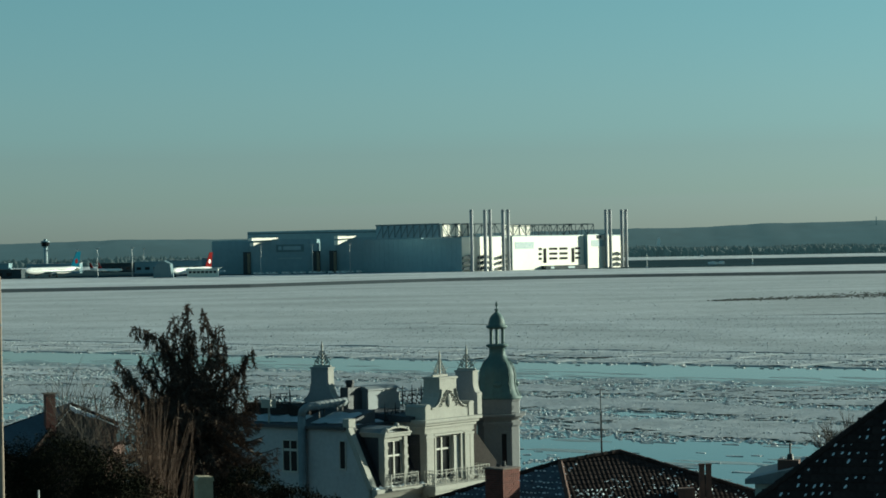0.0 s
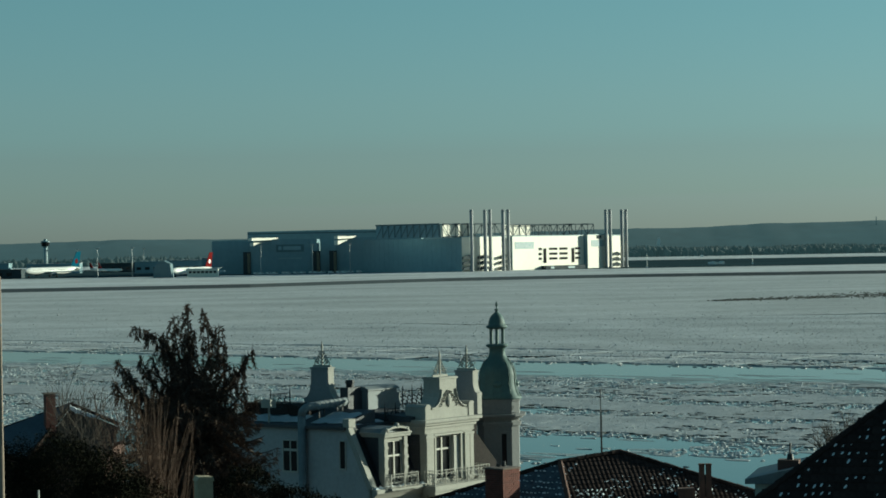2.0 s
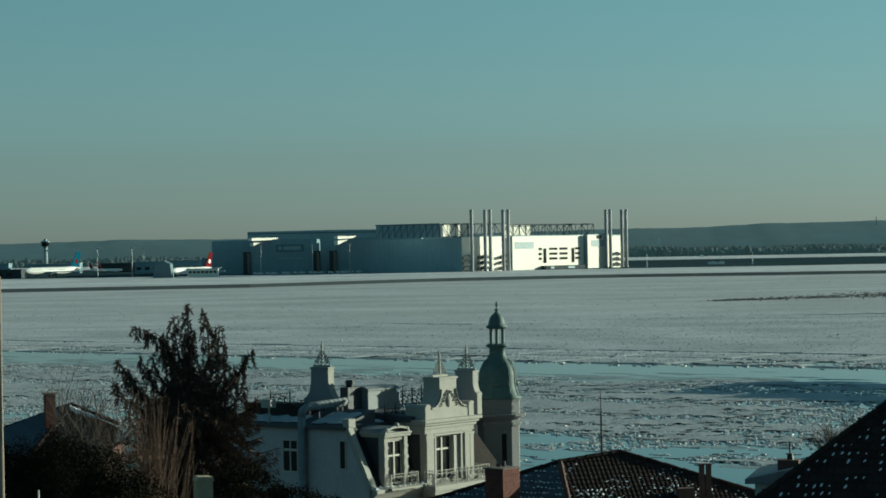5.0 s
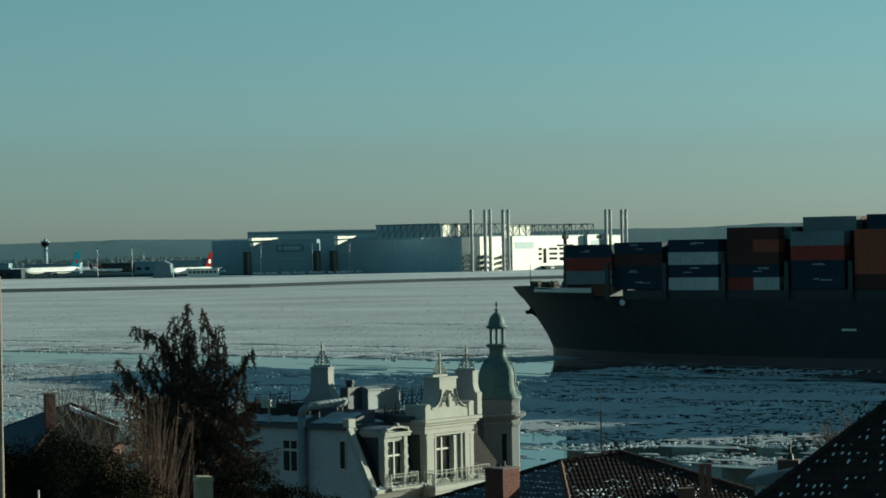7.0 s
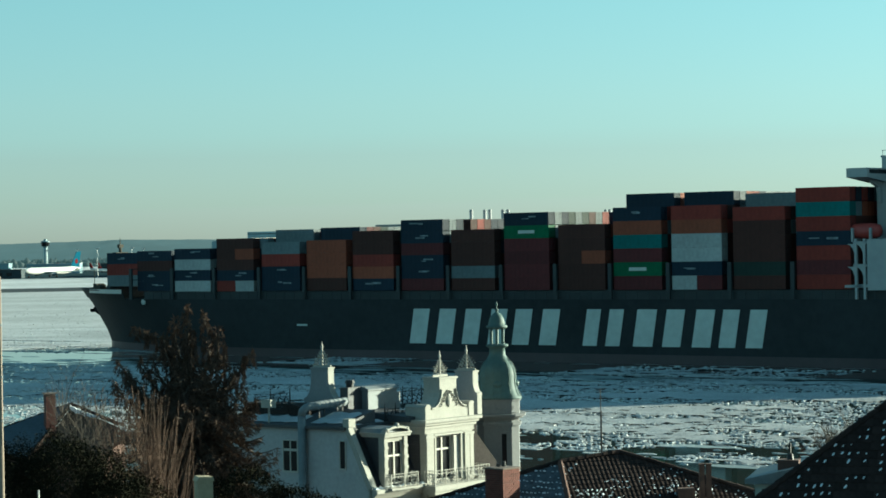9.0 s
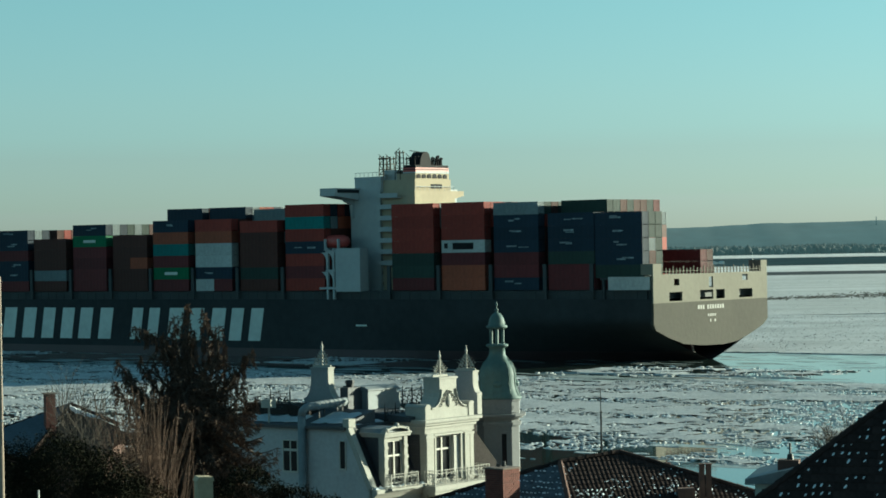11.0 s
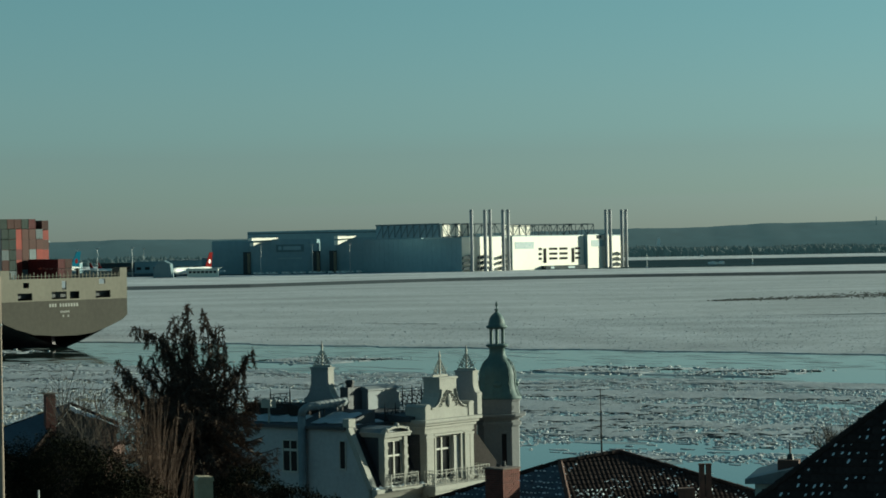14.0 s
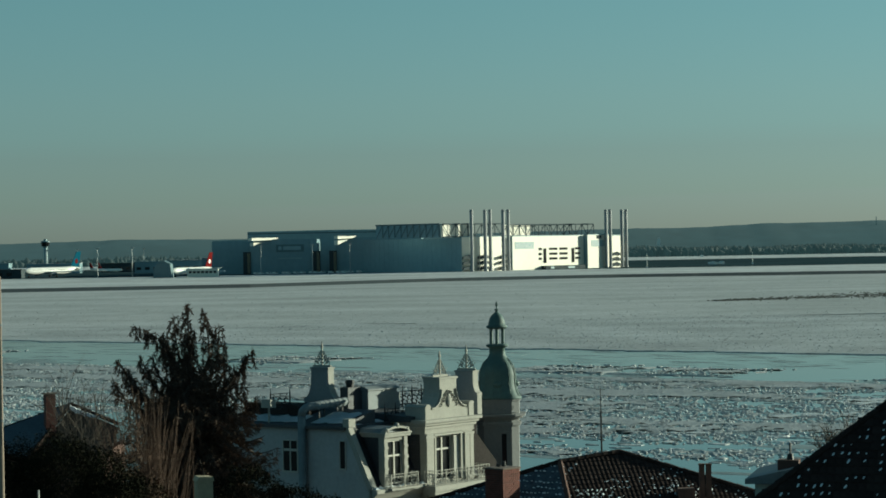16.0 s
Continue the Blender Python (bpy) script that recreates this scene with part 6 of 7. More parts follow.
# ---------------------------------------------------------------- near roofs
def pantile_mesh(w=0.25, l=0.36):
    """Curved interlocking tile: a wave across, a thick lower edge."""
    bm = B()
    n = 5
    rows = []
    for y, dz in ((0.0, 0.022), (l, 0.0)):
        rows.append([bm.verts.new((w * i / n, y, dz + 0.011 * math.sin(i / n * math.tau * 0.8 + 0.4))) for i in range(n + 1)])
    low = [bm.verts.new((w * i / n, 0.0, 0.005 + 0.011 * math.sin(i / n * math.tau * 0.8 + 0.4) - 0.02)) for i in range(n + 1)]
    for i in range(n):
        bm.faces.new((rows[0][i], rows[0][i + 1], rows[1][i + 1], rows[1][i]))
        bm.faces.new((low[i], low[i + 1], rows[0][i + 1], rows[0][i]))
    me = bpy.data.meshes.new("roof_tile")
    bm.to_mesh(me)
    bm.free()
    return me


def snow_mesh():
    bm = B()
    rn = random.Random(9)
    ring = [bm.verts.new((0.05 * math.cos(t) * rn.uniform(0.7, 1.1), 0.13 * math.sin(t) * rn.uniform(0.75, 1.05), 0.0)) for t in [i * math.tau / 9 for i in range(9)]]
    c = bm.verts.new((0.01, 0, 0.03))
    for i in range(9):
        bm.faces.new((ring[i], ring[(i + 1) % 9], c))
    me = bpy.data.meshes.new("snow_patch")
    bm.to_mesh(me)
    bm.free()
    me.materials.append(M["snow"])
    return me


SNOW = snow_mesh()


def in_poly(p, poly):
    c = False
    for (x1, y1), (x2, y2) in zip(poly, poly[1:] + poly[:1]):
        if (y1 > p[1]) != (y2 > p[1]) and p[0] < (x2 - x1) * (p[1] - y1) / (y2 - y1) + x1:
            c = not c
    return c


def lay_tiles(parent, frame_m, poly, w, l, material, snow, seed, limit=300, turn=0.0):
    """Tiles as single pieces over a polygon in the slope's own plane (x along the eaves, y up the slope)."""
    rn = random.Random(seed)
    me = pantile_mesh(w, l * 1.12)
    me.materials.append(M[material])
    xs, ys = [p[0] for p in poly], [p[1] for p in poly]
    count, rest = 0, []
    for j in range(int((max(ys) - min(ys)) / l)):
        y = min(ys) + j * l
        for i in range(int((max(xs) - min(xs)) / w)):
            x = min(xs) + i * w
            if not in_poly((x + w / 2, y + l / 2), poly):
                continue
            count += 1
            if count > limit:
                rest.append(Matrix.Translation((x, y, 0.03)) @ pose(0, 0, 0, rn.uniform(-1.2, 1.2), rn.uniform(-1.5, 1.5), rn.uniform(-0.6, 0.6)))
                continue
            ob = new("roof_tile", me)
            ob.parent = parent
            ob.matrix_local = frame_m @ Matrix.Translation((x, y, 0.03)) @ pose(0, 0, 0, rn.uniform(-1.2, 1.2), rn.uniform(-1.5, 1.5), rn.uniform(-0.6, 0.6))
            if snow(x, y, rn):
                sn = new("snow_patch", SNOW)
                sn.parent = parent
                k = rn.uniform(0.35, 0.95)
                sn.matrix_local = frame_m @ Matrix.Translation((x + w * 0.5 + rn.uniform(-0.02, 0.02), y + l * rn.uniform(0.35, 0.6), 0.075)) @ Matrix.Rotation(rn.uniform(-0.6, -0.3) + turn, 4, "Z") @ Matrix.Diagonal((k, k * rn.uniform(0.7, 1.0), 1, 1))
    if rest:
        vs, fs = [], []
        for m in rest:
            o = len(vs)
            vs += [frame_m @ m @ v.co for v in me.vertices]
            fs += [[o + k for k in p.vertices] for p in me.polygons]
        far = bpy.data.meshes.new("roof_tiles")
        far.from_pydata(vs, [], fs)
        far.materials.append(M[material])
        ob = tagged(new("roof_tiles", far), kind="stuff")
        ob.parent = parent


def plane_frame(p, along, up):
    a, u = Vector(along).normalized(), Vector(up)
    u = (u - a * u.dot(a)).normalized()
    n = a.cross(u)
    m = Matrix((a, u, n)).transposed().to_4x4()
    return Matrix.Translation(p) @ m


def poly_part(name, pts, thick, material, parent, label=""):
    bm = B()
    bm.faces.new([bm.verts.new(p) for p in pts])
    bmesh.ops.recalc_face_normals(bm, faces=bm.faces)
    f = bm.faces[:][0]
    f.normal_update()
    n = f.normal.copy() * (1 if f.normal.z > 0 else -1)
    p = f.verts[0].co.copy()
    bmesh.ops.solidify(bm, geom=bm.faces[:], thickness=thick)
    top = max((v.co - p).dot(n) for v in bm.verts)
    bmesh.ops.translate(bm, verts=bm.verts, vec=-n * top)
    return part(name, bm, material, parent, label)


def caps(parent, a, b, material, n):
    """Row of half-round ridge tiles from a to b, one piece each."""
    bm = B()
    l = (b - a).length / n
    rod(bm, (0, 0, 0), (0, 0, l * 1.12), 0.12, 0.1, 7)
    me = bpy.data.meshes.new("ridge_tile")
    bm.to_mesh(me)
    bm.free()
    me.materials.append(M[material])
    rot = (b - a).to_track_quat("Z", "Y").to_matrix().to_4x4()
    rn = random.Random(n)
    for i in range(n):
        ob = new("ridge_tile", me)
        ob.parent = parent
        ob.matrix_local = Matrix.Translation(a.lerp(b, i / n) + Vector((0, 0, 0.03 + rn.uniform(-0.008, 0.008)))) @ rot @ pose(0, 0, 0, rn.uniform(-1.5, 1.5), rn.uniform(-1.5, 1.5), 0)


def brick_stack(parent, x0, x1, y0, y1, z0, z1, name="chimney", label="red-brown brick chimney"):
    """Chimney: mortar core with single bricks on the faces turned to the view."""
    bm = B()
    box(bm, x0 + 0.03, x1 - 0.03, y0 + 0.03, y1 - 0.03, z0, z1)
    c = part(name, bm, "mortar", parent, label)
    bm = B()
    box(bm, 0, 0.23, 0, 0.105, 0, 0.064)
    me = bpy.data.meshes.new("brick")
    bm.to_mesh(me)
    bm.free()
    me.materials.append(M["brick"])
    rn = random.Random(2)
    nz = int((z1 - z0) / 0.077)
    for k in range(nz):
        z = z1 - 0.075 - k * 0.077
        off = 0.12 if k % 2 else 0.0
        for face in range(2):
            length = (x1 - x0) if face == 0 else (y1 - y0)
            n = max(1, int((length + 0.01) / 0.242))
            for i in range(n + (1 if off else 0)):
                s = i * 0.242 - off
                if s < -0.13 or s > length - 0.1:
                    continue
                ob = new("brick", me)
                ob.parent = c
                s = max(0.0, min(s, length - 0.23))
                e = rn.uniform(-0.006, 0.006)
                if face == 0:
                    ob.matrix_local = Matrix.Translation((x0 + s, y0 + e, z))
                else:
                    ob.matrix_local = Matrix.Translation((x0 + e, y0 + s, z)) @ Matrix.Rotation(math.pi / 2, 4, "Z") @ Matrix.Translation((0, -0.105, 0))
    return c


def house_right():
    h = thing("tiled_house", pose(0, 0, 0), "house with a dark brown tiled hip roof dotted with snow", "house")
    P = Vector((9.88, 75, 17.41))
    r, up, hz = Vector((0.954, -0.3, 0)), Vector((0.212, 0.675, 0.707)), Vector((0.3, 0.954, 0))
    q = lambda a, b: P + r * a + up * b
    Q0, Q1, Q2, Q3 = q(-3.8, -4.05), q(5.13, 5.5), q(16, 5.5), q(16, -4.05)
    Q4, Q5 = Q0 + hz * 13, Q3 + hz * 13
    roof = poly_part("roof", (Q0, Q3, Q2, Q1), 0.1, "roofdark", h, "dark brown tiled slope")
    poly_part("roof", (Q0, Q1, Q4), 0.1, "roofdark", h)
    poly_part("roof", (Q4, Q1, Q2, Q5), 0.1, "roofdark", h)
    bm = B()
    a, b, c, d = [p + (Vector((15, 83, 0)) - Vector((p.x, p.y, 0))) * 0.06 for p in (Q0, Q3, Q5, Q4)]
    lo = [bm.verts.new((p.x, p.y, 9.5)) for p in (a, b, c, d)]
    hi = [bm.verts.new((p.x, p.y, 14.45)) for p in (a, b, c, d)]
    for i in range(4):
        bm.faces.new((lo[i], lo[(i + 1) % 4], hi[(i + 1) % 4], hi[i]))
    part("wall", bm, "brick", h)
    fm = plane_frame(P, r, up)
    snow = lambda x, y, rn: rn.random() < (0.72 if (-0.6 < y < 0.55 and x < 2.6) else 0.55 if 1.2 < y < 3.0 else 0.3 if y < 3.6 else 0.0)
    lay_tiles(roof, fm, [(-1.05, -1.1), (5.1, 5.45), (6.2, 5.45), (4.9, -1.1)], 0.25, 0.33, "tile", snow, 31)
    caps(roof, Q0, Q1, "tile", 34)
    caps(roof, Q1, Q2, "tile", 24)


def house_middle():
    h = thing("tiled_house", pose(0, 0, 0), "house with a brown tiled hip roof, one slope blue with frost and reflected sky", "house")
    Bp, A, F = Vector((4.47, 94.5, 16.79)), Vector((6.9, 95.5, 17.06)), Vector((4.75, 92.6, 15.1))
    R = A + (Vector((12.1, 95.6, 15.45)) - A) * 1.9
    F2 = Bp + (F - Bp) * 2.3
    K = Bp + (Vector((0.2, 96.5, 15.4)) - Bp) * 1.7
    n_main = (A - Bp).cross(F - Bp).normalized()
    # right-hand hip brought on to the main slope's plane
    k = (Bp - R).dot(n_main) / n_main.y
    R = R + Vector((0, k, 0))
    R2 = Vector((R.x - 0.5, R.y - 3.0, R.z))
    R2.z = Bp.z - (n_main.x * (R2.x - Bp.x) + n_main.y * (R2.y - Bp.y)) / n_main.z
    roof = poly_part("roof", (Bp, F2, R2, R, A), 0.1, "roofdark", h, "brown tiled slope with mossy and snowy patches")
    left = poly_part("roof", (Bp, K, F2), 0.1, "roofdark", h, "tiled slope, blue-grey for thin frost and reflected sky")
    back = Vector((6, 101, 14.0))
    poly_part("roof", (Bp, A, Vector((9, 101, 14.0)), Vector((0, 101, 14.0)), K), 0.1, "roofdark", h)
    poly_part("roof", (A, R, Vector((9, 101, 14.0))), 0.1, "roofdark", h)
    bm = B()
    cs = [(F2.x + 0.3, F2.y + 0.5), (R2.x - 0.3, R2.y + 0.6), (14, 100), (0.5, 100), (K.x + 0.5, K.y)]
    lo = [bm.verts.new((x, y, 8)) for x, y in cs]
    hi = [bm.verts.new((x, y, 13.1)) for x, y in cs]
    for i in range(len(cs)):
        j = (i + 1) % len(cs)
        bm.faces.new((lo[i], lo[j], hi[j], hi[i]))
    part("wall", bm, "brick", h)

    def spread(parent, o, along, up, poly3, w, l, m, snow, seed, turn=0.0):
        fm = plane_frame(o, along, up)
        inv = fm.inverted()
        lay_tiles(parent, fm, [tuple((inv @ Vector(p))[:2]) for p in poly3], w, l, m, snow, seed, turn=turn)
    al = (A - Bp).normalized()
    alh = n_main.cross(Vector((0, 0, 1))).normalized()
    if alh.x < 0:
        alh = -alh
    upv = n_main.cross(alh)
    if upv.z < 0:
        upv = -upv
    Rm = Bp.lerp(F2, 0.62)
    Re = A.lerp(R, 0.72)
    spread(roof, Bp, alh, upv, (Bp, Rm, Vector((9.6, 93.3, 15.0)), Re, A), 0.19, 0.24, "tile", lambda x, y, rn: rn.random() < 0.03 + 0.6 * (noise.noise((x * 0.5, y * 1.1, 2)) > 0.18), 5)
    # crumbs of frozen snow caught between the tiles
    bm = B()
    rn = random.Random(9)
    for _ in range(1800):
        p = Bp + alh * rn.uniform(-0.5, 9) - upv * rn.uniform(0.1, 4.2)
        q = p - Bp
        if noise.noise((q.dot(alh) * 0.55, q.dot(upv) * 1.0, 2)) + rn.uniform(-0.45, 0.35) + 0.07 * -q.dot(upv) < 0.22:
            continue
        inv = plane_frame(Bp, alh, upv).inverted()
        if not in_poly(tuple((inv @ p)[:2]), [tuple((inv @ v)[:2]) for v in (Bp, F2, R2, R, A)]):
            continue
        p = p + n_main * (0.075 if n_main.z > 0 else -0.075)
        w, l = rn.uniform(0.015, 0.06), rn.uniform(0.01, 0.035)
        bm.faces.new([bm.verts.new(p + alh * a_ * w + upv * b_ * l) for a_, b_ in ((-1, -0.6), (0.2, -1), (1, 0.1), (0.3, 1), (-0.8, 0.7))])
    tagged(part("snow_crumbs", bm, "snow", roof, "scattered crumbs of frozen snow"), kind="stuff")
    nl = (K - Bp).cross(F2 - Bp).normalized()
    if nl.z < 0:
        nl = -nl
    ll = nl.cross(Vector((0, 0, 1))).normalized()
    lu = nl.cross(ll)
    if lu.z < 0:
        lu = -lu
    if ll.cross(lu).dot(nl) < 0:
        ll = -ll
    spread(left, Bp, ll, lu, (Bp, Bp.lerp(K, 0.72), Bp.lerp(F2, 0.78)), 0.2, 0.25, "tileblue", lambda x, y, rn: rn.random() < 0.8, 6, 1.9)
    for a, b, m in ((Bp, F2, "brickdark"), (Bp, A, "tile"), (A, R, "tile"), (Bp, K, "tile")):
        caps(roof, a, b, m, max(4, int((b - a).length / 0.36)))
    # chimneys and aerial
    g = thing("brick_chimney", pose(2.15, 93.2, 0, 0, 0, 46), "square red-brown brick chimney on the tiled roof", "chimney")
    brick_stack(g, -0.48, 0.48, -0.48, 0.48, 14.9, 16.72)
    bm = B()
    box(bm, -0.52, 0.52, -0.52, 0.52, 16.72, 16.78)
    part("chimney_cap", bm, "mortar", g)
    bm = B()
    rod(bm, (0.1, 0, 16.8), (0.1, 0, 17.0), 0.09, 0.07, 8)
    rod(bm, (-0.12, 0.1, 16.8), (-0.12, 0.1, 16.92), 0.08, 0.07, 8)
    part("chimney_pot", bm, "iron", g)
    g = thing("twin_flue", pose(10.0, 94.0, 0), "pair of narrow dark brown flues on the roof", "chimney")
    for x in (0.0, 0.27):
        bm = B()
        box(bm, x - 0.1, x + 0.1, -0.12, 0.12, 14.8, 16.68)
        box(bm, x - 0.115, x + 0.115, -0.135, 0.135, 16.64, 16.7)
        part("flue", bm, "brickdark", g)
    bm = B()
    box(bm, -0.95, -0.3, -0.3, 0.3, 14.3, 15.75)
    part("flue_base", bm, "brickdark", g)
    g = thing("roof_aerial", pose(6.17, 95.2, 0), "thin dark aerial mast with short crossbars", "aerial")
    bm = B()
    rod(bm, (0, 0, 16.8), (-0.01, 0, 18.75), 0.045, 0.036, 6)
    rod(bm, (-0.01, 0, 18.75), (-0.02, 0, 19.65), 0.022, 0.016, 5)
    part("mast", bm, "iron", g)
    for z, w in ((18.7, 0.06), (18.35, 0.05), (17.72, 0.12), (19.6, 0.18), (18.5, 0.05)):
        bm = B()
        rod(bm, (-w, 0, z), (w, 0, z), 0.014, n=5)
        part("crossbar", bm, "iron", g)


def house_green():
    t = thing("dormer_house", pose(10.95, 85.2, 0, 0, 0, -14), "pale green rendered gable with a flat snowy roof edge", "house")
    bm = B()
    box(bm, 0.0, 3.0, 0, 4, 9, 16.75)
    part("wall", bm, "greenpaint", t)
    bm = B()
    prism(bm, [(-0.32, 16.78), (-0.32, 16.95), (2.6, 17.6), (3.4, 17.6), (3.4, 16.78)], -0.3, 4.2)
    part("roof", bm, "zinc", t, "grey sheet roof")
    bm = B()
    box(bm, 0.75, 1.5, 0.6, 1.3, 17.0, 17.55)
    part("chimney_base", bm, "brickdark", t)
    bm = B()
    rod(bm, (1.18, 0.9, 17.5), (1.18, 0.9, 17.75), 0.14, 0.1, 8)
    rod(bm, (1.18, 0.9, 17.75), (1.18, 0.9, 18.15), 0.04, n=6)
    part("flue", bm, "iron", t)


def house_left():
    t = thing("tiled_house", pose(0, 0, 0), "small house with a hipped roof under patchy snow", "house")
    a, b, c = Vector((-26.5, 129, 15.2)), Vector((-20.5, 131, 17.25)), Vector((-17.8, 130, 16.2))
    d, e = Vector((-22.3, 127.2, 14.6)), Vector((-18.0, 126.6, 14.6))
    # blue of the shaded slope comes from the tile colour
    roof = poly_part("roof", (a, d, b), 0.1, "tileblue", t, "slope toned blue-grey for its shade")
    poly_part("roof", (d, e, c, b), 0.1, "roofdark", t)
    poly_part("roof", (a, b, c, Vector((-18, 136, 14.6)), Vector((-26.5, 136, 14.6))), 0.1, "roofdark", t)
    bm = B()
    cs = [(-26.2, 129.5), (-22.3, 127.7), (-18.2, 127.1), (-18.2, 135.6), (-26.2, 135.6)]
    lo = [bm.verts.new((x, y, 6)) for x, y in cs]
    hi = [bm.verts.new((x, y, 14.7)) for x, y in cs]
    for i in range(5):
        bm.faces.new((lo[i], lo[(i + 1) % 5], hi[(i + 1) % 5], hi[i]))
    part("wall", bm, "brickdark", t)
    bm = B()
    rn = random.Random(8)
    fall = ((d + e) / 2 - (b + c) / 2).normalized()
    out = (c - b).cross(fall).normalized()
    out = out if out.z > 0 else -out
    n = 14
    upper = [b.lerp(c, 0.02 + 0.62 * k / n) + fall * (0.26 + rn.uniform(-0.05, 0.05)) for k in range(n + 1)]
    lower = [b.lerp(c, 0.02 + 0.62 * k / n) + fall * (0.26 + (0.6 - 0.36 * k / n) * math.sin((k + 1.2) / (n + 2) * math.pi) ** 0.5 * rn.uniform(0.75, 1.1)) for k in range(n + 1)]
    rows = [[bm.verts.new(p + out * h) for p in ps] for ps, h in ((upper, 0.0), ([p.lerp(q, 0.5) for p, q in zip(upper, lower)], 0.09), (lower, 0.0))]
    for p, q in zip(rows, rows[1:]):
        for k in range(n):
            bm.faces.new((p[k], p[k + 1], q[k + 1], q[k]))
    part("snow_patch", bm, "snow", roof, "white patch of lying snow")
    low = Vector((0, 0, -0.14))
    for p, q in ((d, b), (a, b), (b, c)):
        caps(roof, p + low, q + low, "tile", 14)
    g = thing("brick_chimney", pose(-21.4, 129.4, 0, 0, 0, 25), "tall red-brown brick chimney on the small house", "chimney")
    brick_stack(g, -0.28, 0.28, -0.28, 0.28, 15.2, 17.8)
    bm = B()
    box(bm, -0.34, 0.34, -0.34, 0.34, 17.8, 17.88)
    part("chimney_cap", bm, "mortar", g)


M["brickdark"] = mat("brickdark", (0.11, 0.055, 0.042), 0.9, var=0.4, grain=9, blotch=2)
house_left()


# ---------------------------------------------------------------- garden plants
def spray(bm, p, d, l, w, rn):
    """One drooping clump of needles: three thin blades round an axis."""
    d = d.normalized()
    s = d.cross(Vector((0.2, 0.3, 1))).normalized()
    t = d.cross(s)
    for k in range(3):
        a = k * 1.05 + rn.uniform(-0.4, 0.4)
        o = (s * math.cos(a) + t * math.sin(a)) * w
        v = [bm.verts.new(p - d * l * 0.1), bm.verts.new(p + d * l * 0.4 + o), bm.verts.new(p + d * l), bm.verts.new(p + d * l * 0.45 - o)]
        bm.faces.new(v)


def spruce():
    t = thing("spruce_tree", pose(-10.2, 96.0, 0), "tall dark spruce with several ragged tops and drooping twigs", "tree")
    rn = random.Random(77)
    trunk, crown = Soup(), Soup()
    ground = 10.0
    prof = [(10.5, 3.0), (14.0, 3.8), (16.9, 3.6), (18.4, 3.1), (19.0, 2.85), (19.6, 2.1), (20.4, 0.9)]

    def reach(z):
        for (z0, w0), (z1, w1) in zip(prof, prof[1:]):
            if z <= z1:
                return w0 + (w1 - w0) * max(0.0, (z - z0) / (z1 - z0))
        return 0.15

    def limb(base, az, ln, lift, thick):
        """One bough: rises a little, droops, turns up at its tip; hung with side twigs on both sides."""
        out = Vector((math.cos(az), math.sin(az), 0))
        side = Vector((-out.y, out.x, 0))
        p, n = base, max(4, int(ln / 0.28))
        for s in range(n):
            f = s / n
            d = out + Vector((0, 0, lift - 0.75 * math.sin(f * 2.7) + (0.7 if f > 0.72 else 0)))
            q = p + d.normalized() * ln / n
            rod(trunk, p, q, thick * (1 - f) + 0.007, n=4)
            wid = (0.5 * math.sin(min(1.0, f * 1.15 + 0.12) * math.pi) + 0.08) * min(1.0, 0.22 + ln / 2.4)
            for sg in (-1, 1):
                for _ in range(2):
                    b = p.lerp(q, rn.random())
                    e = b + (out * rn.uniform(0.3, 0.9) + side * sg * rn.uniform(0.5, 1.0)).normalized() * wid * rn.uniform(0.5, 1.2)
                    e.z -= rn.uniform(0.0, 0.22)
                    for k in range(max(3, int(wid * 18))):
                        c = b.lerp(e, (k + rn.random()) / max(3, int(wid * 18)))
                        dr = Vector((rn.uniform(-0.5, 0.5), rn.uniform(-0.5, 0.5), rn.uniform(-1.2, 0.1))) + out * 0.5
                        spray(crown, c, dr, rn.uniform(0.12, 0.32), rn.uniform(0.012, 0.026), rn)
            for _ in range(2):
                spray(crown, p.lerp(q, rn.random()), d + Vector((rn.uniform(-.4, .4), rn.uniform(-.4, .4), rn.uniform(-.2, .4))), rn.uniform(0.1, 0.24), 0.014, rn)
            p = q

    def bough(path, hang, twigs):
        """An upturned bough: a curve hung with drooping, needled twigs and short upright tips."""
        pts = [Vector(p) for p in path]
        lens = [(q - p).length for p, q in zip(pts, pts[1:])]
        total = sum(lens)
        run = 0.0
        for (p, q), ln in zip(zip(pts, pts[1:]), lens):
            f0, f1 = run / total, (run + ln) / total
            rod(trunk, p, q, 0.065 * (1 - f0) + 0.012, 0.065 * (1 - f1) + 0.012, 6)
            n = max(2, int(ln * twigs * 1.05))
            d = (q - p).normalized()
            for i in range(n):
                f = f0 + (f1 - f0) * (i + rn.random()) / n
                b = p.lerp(q, (i + rn.random()) / n)
                az = rn.uniform(0, math.tau)
                size = (0.35 + 0.65 * math.sin(min(1.0, 1.25 * (1 - f) + 0.12) * math.pi / 2))
                out = Vector((math.cos(az), math.sin(az), 0))
                m = b + (out * rn.uniform(0.08, 0.34) + d * rn.uniform(0.0, 0.25)) * size
                e = m + Vector((out.x * 0.1, out.y * 0.1, -hang * size * rn.uniform(0.2, 0.85)))
                rod(trunk, b, m, 0.009, 0.007, 3)
                rod(trunk, m, e, 0.007, 0.003, 3)
                for s, (g, h) in enumerate(((b, m), (m, e))):
                    k = max(3, int((h - g).length * 42))
                    for j in range(k):
                        c = g.lerp(h, (j + rn.random()) / k)
                        dr = (h - g).normalized() + Vector((rn.uniform(-.9, .9), rn.uniform(-.9, .9), rn.uniform(-.5, .4)))
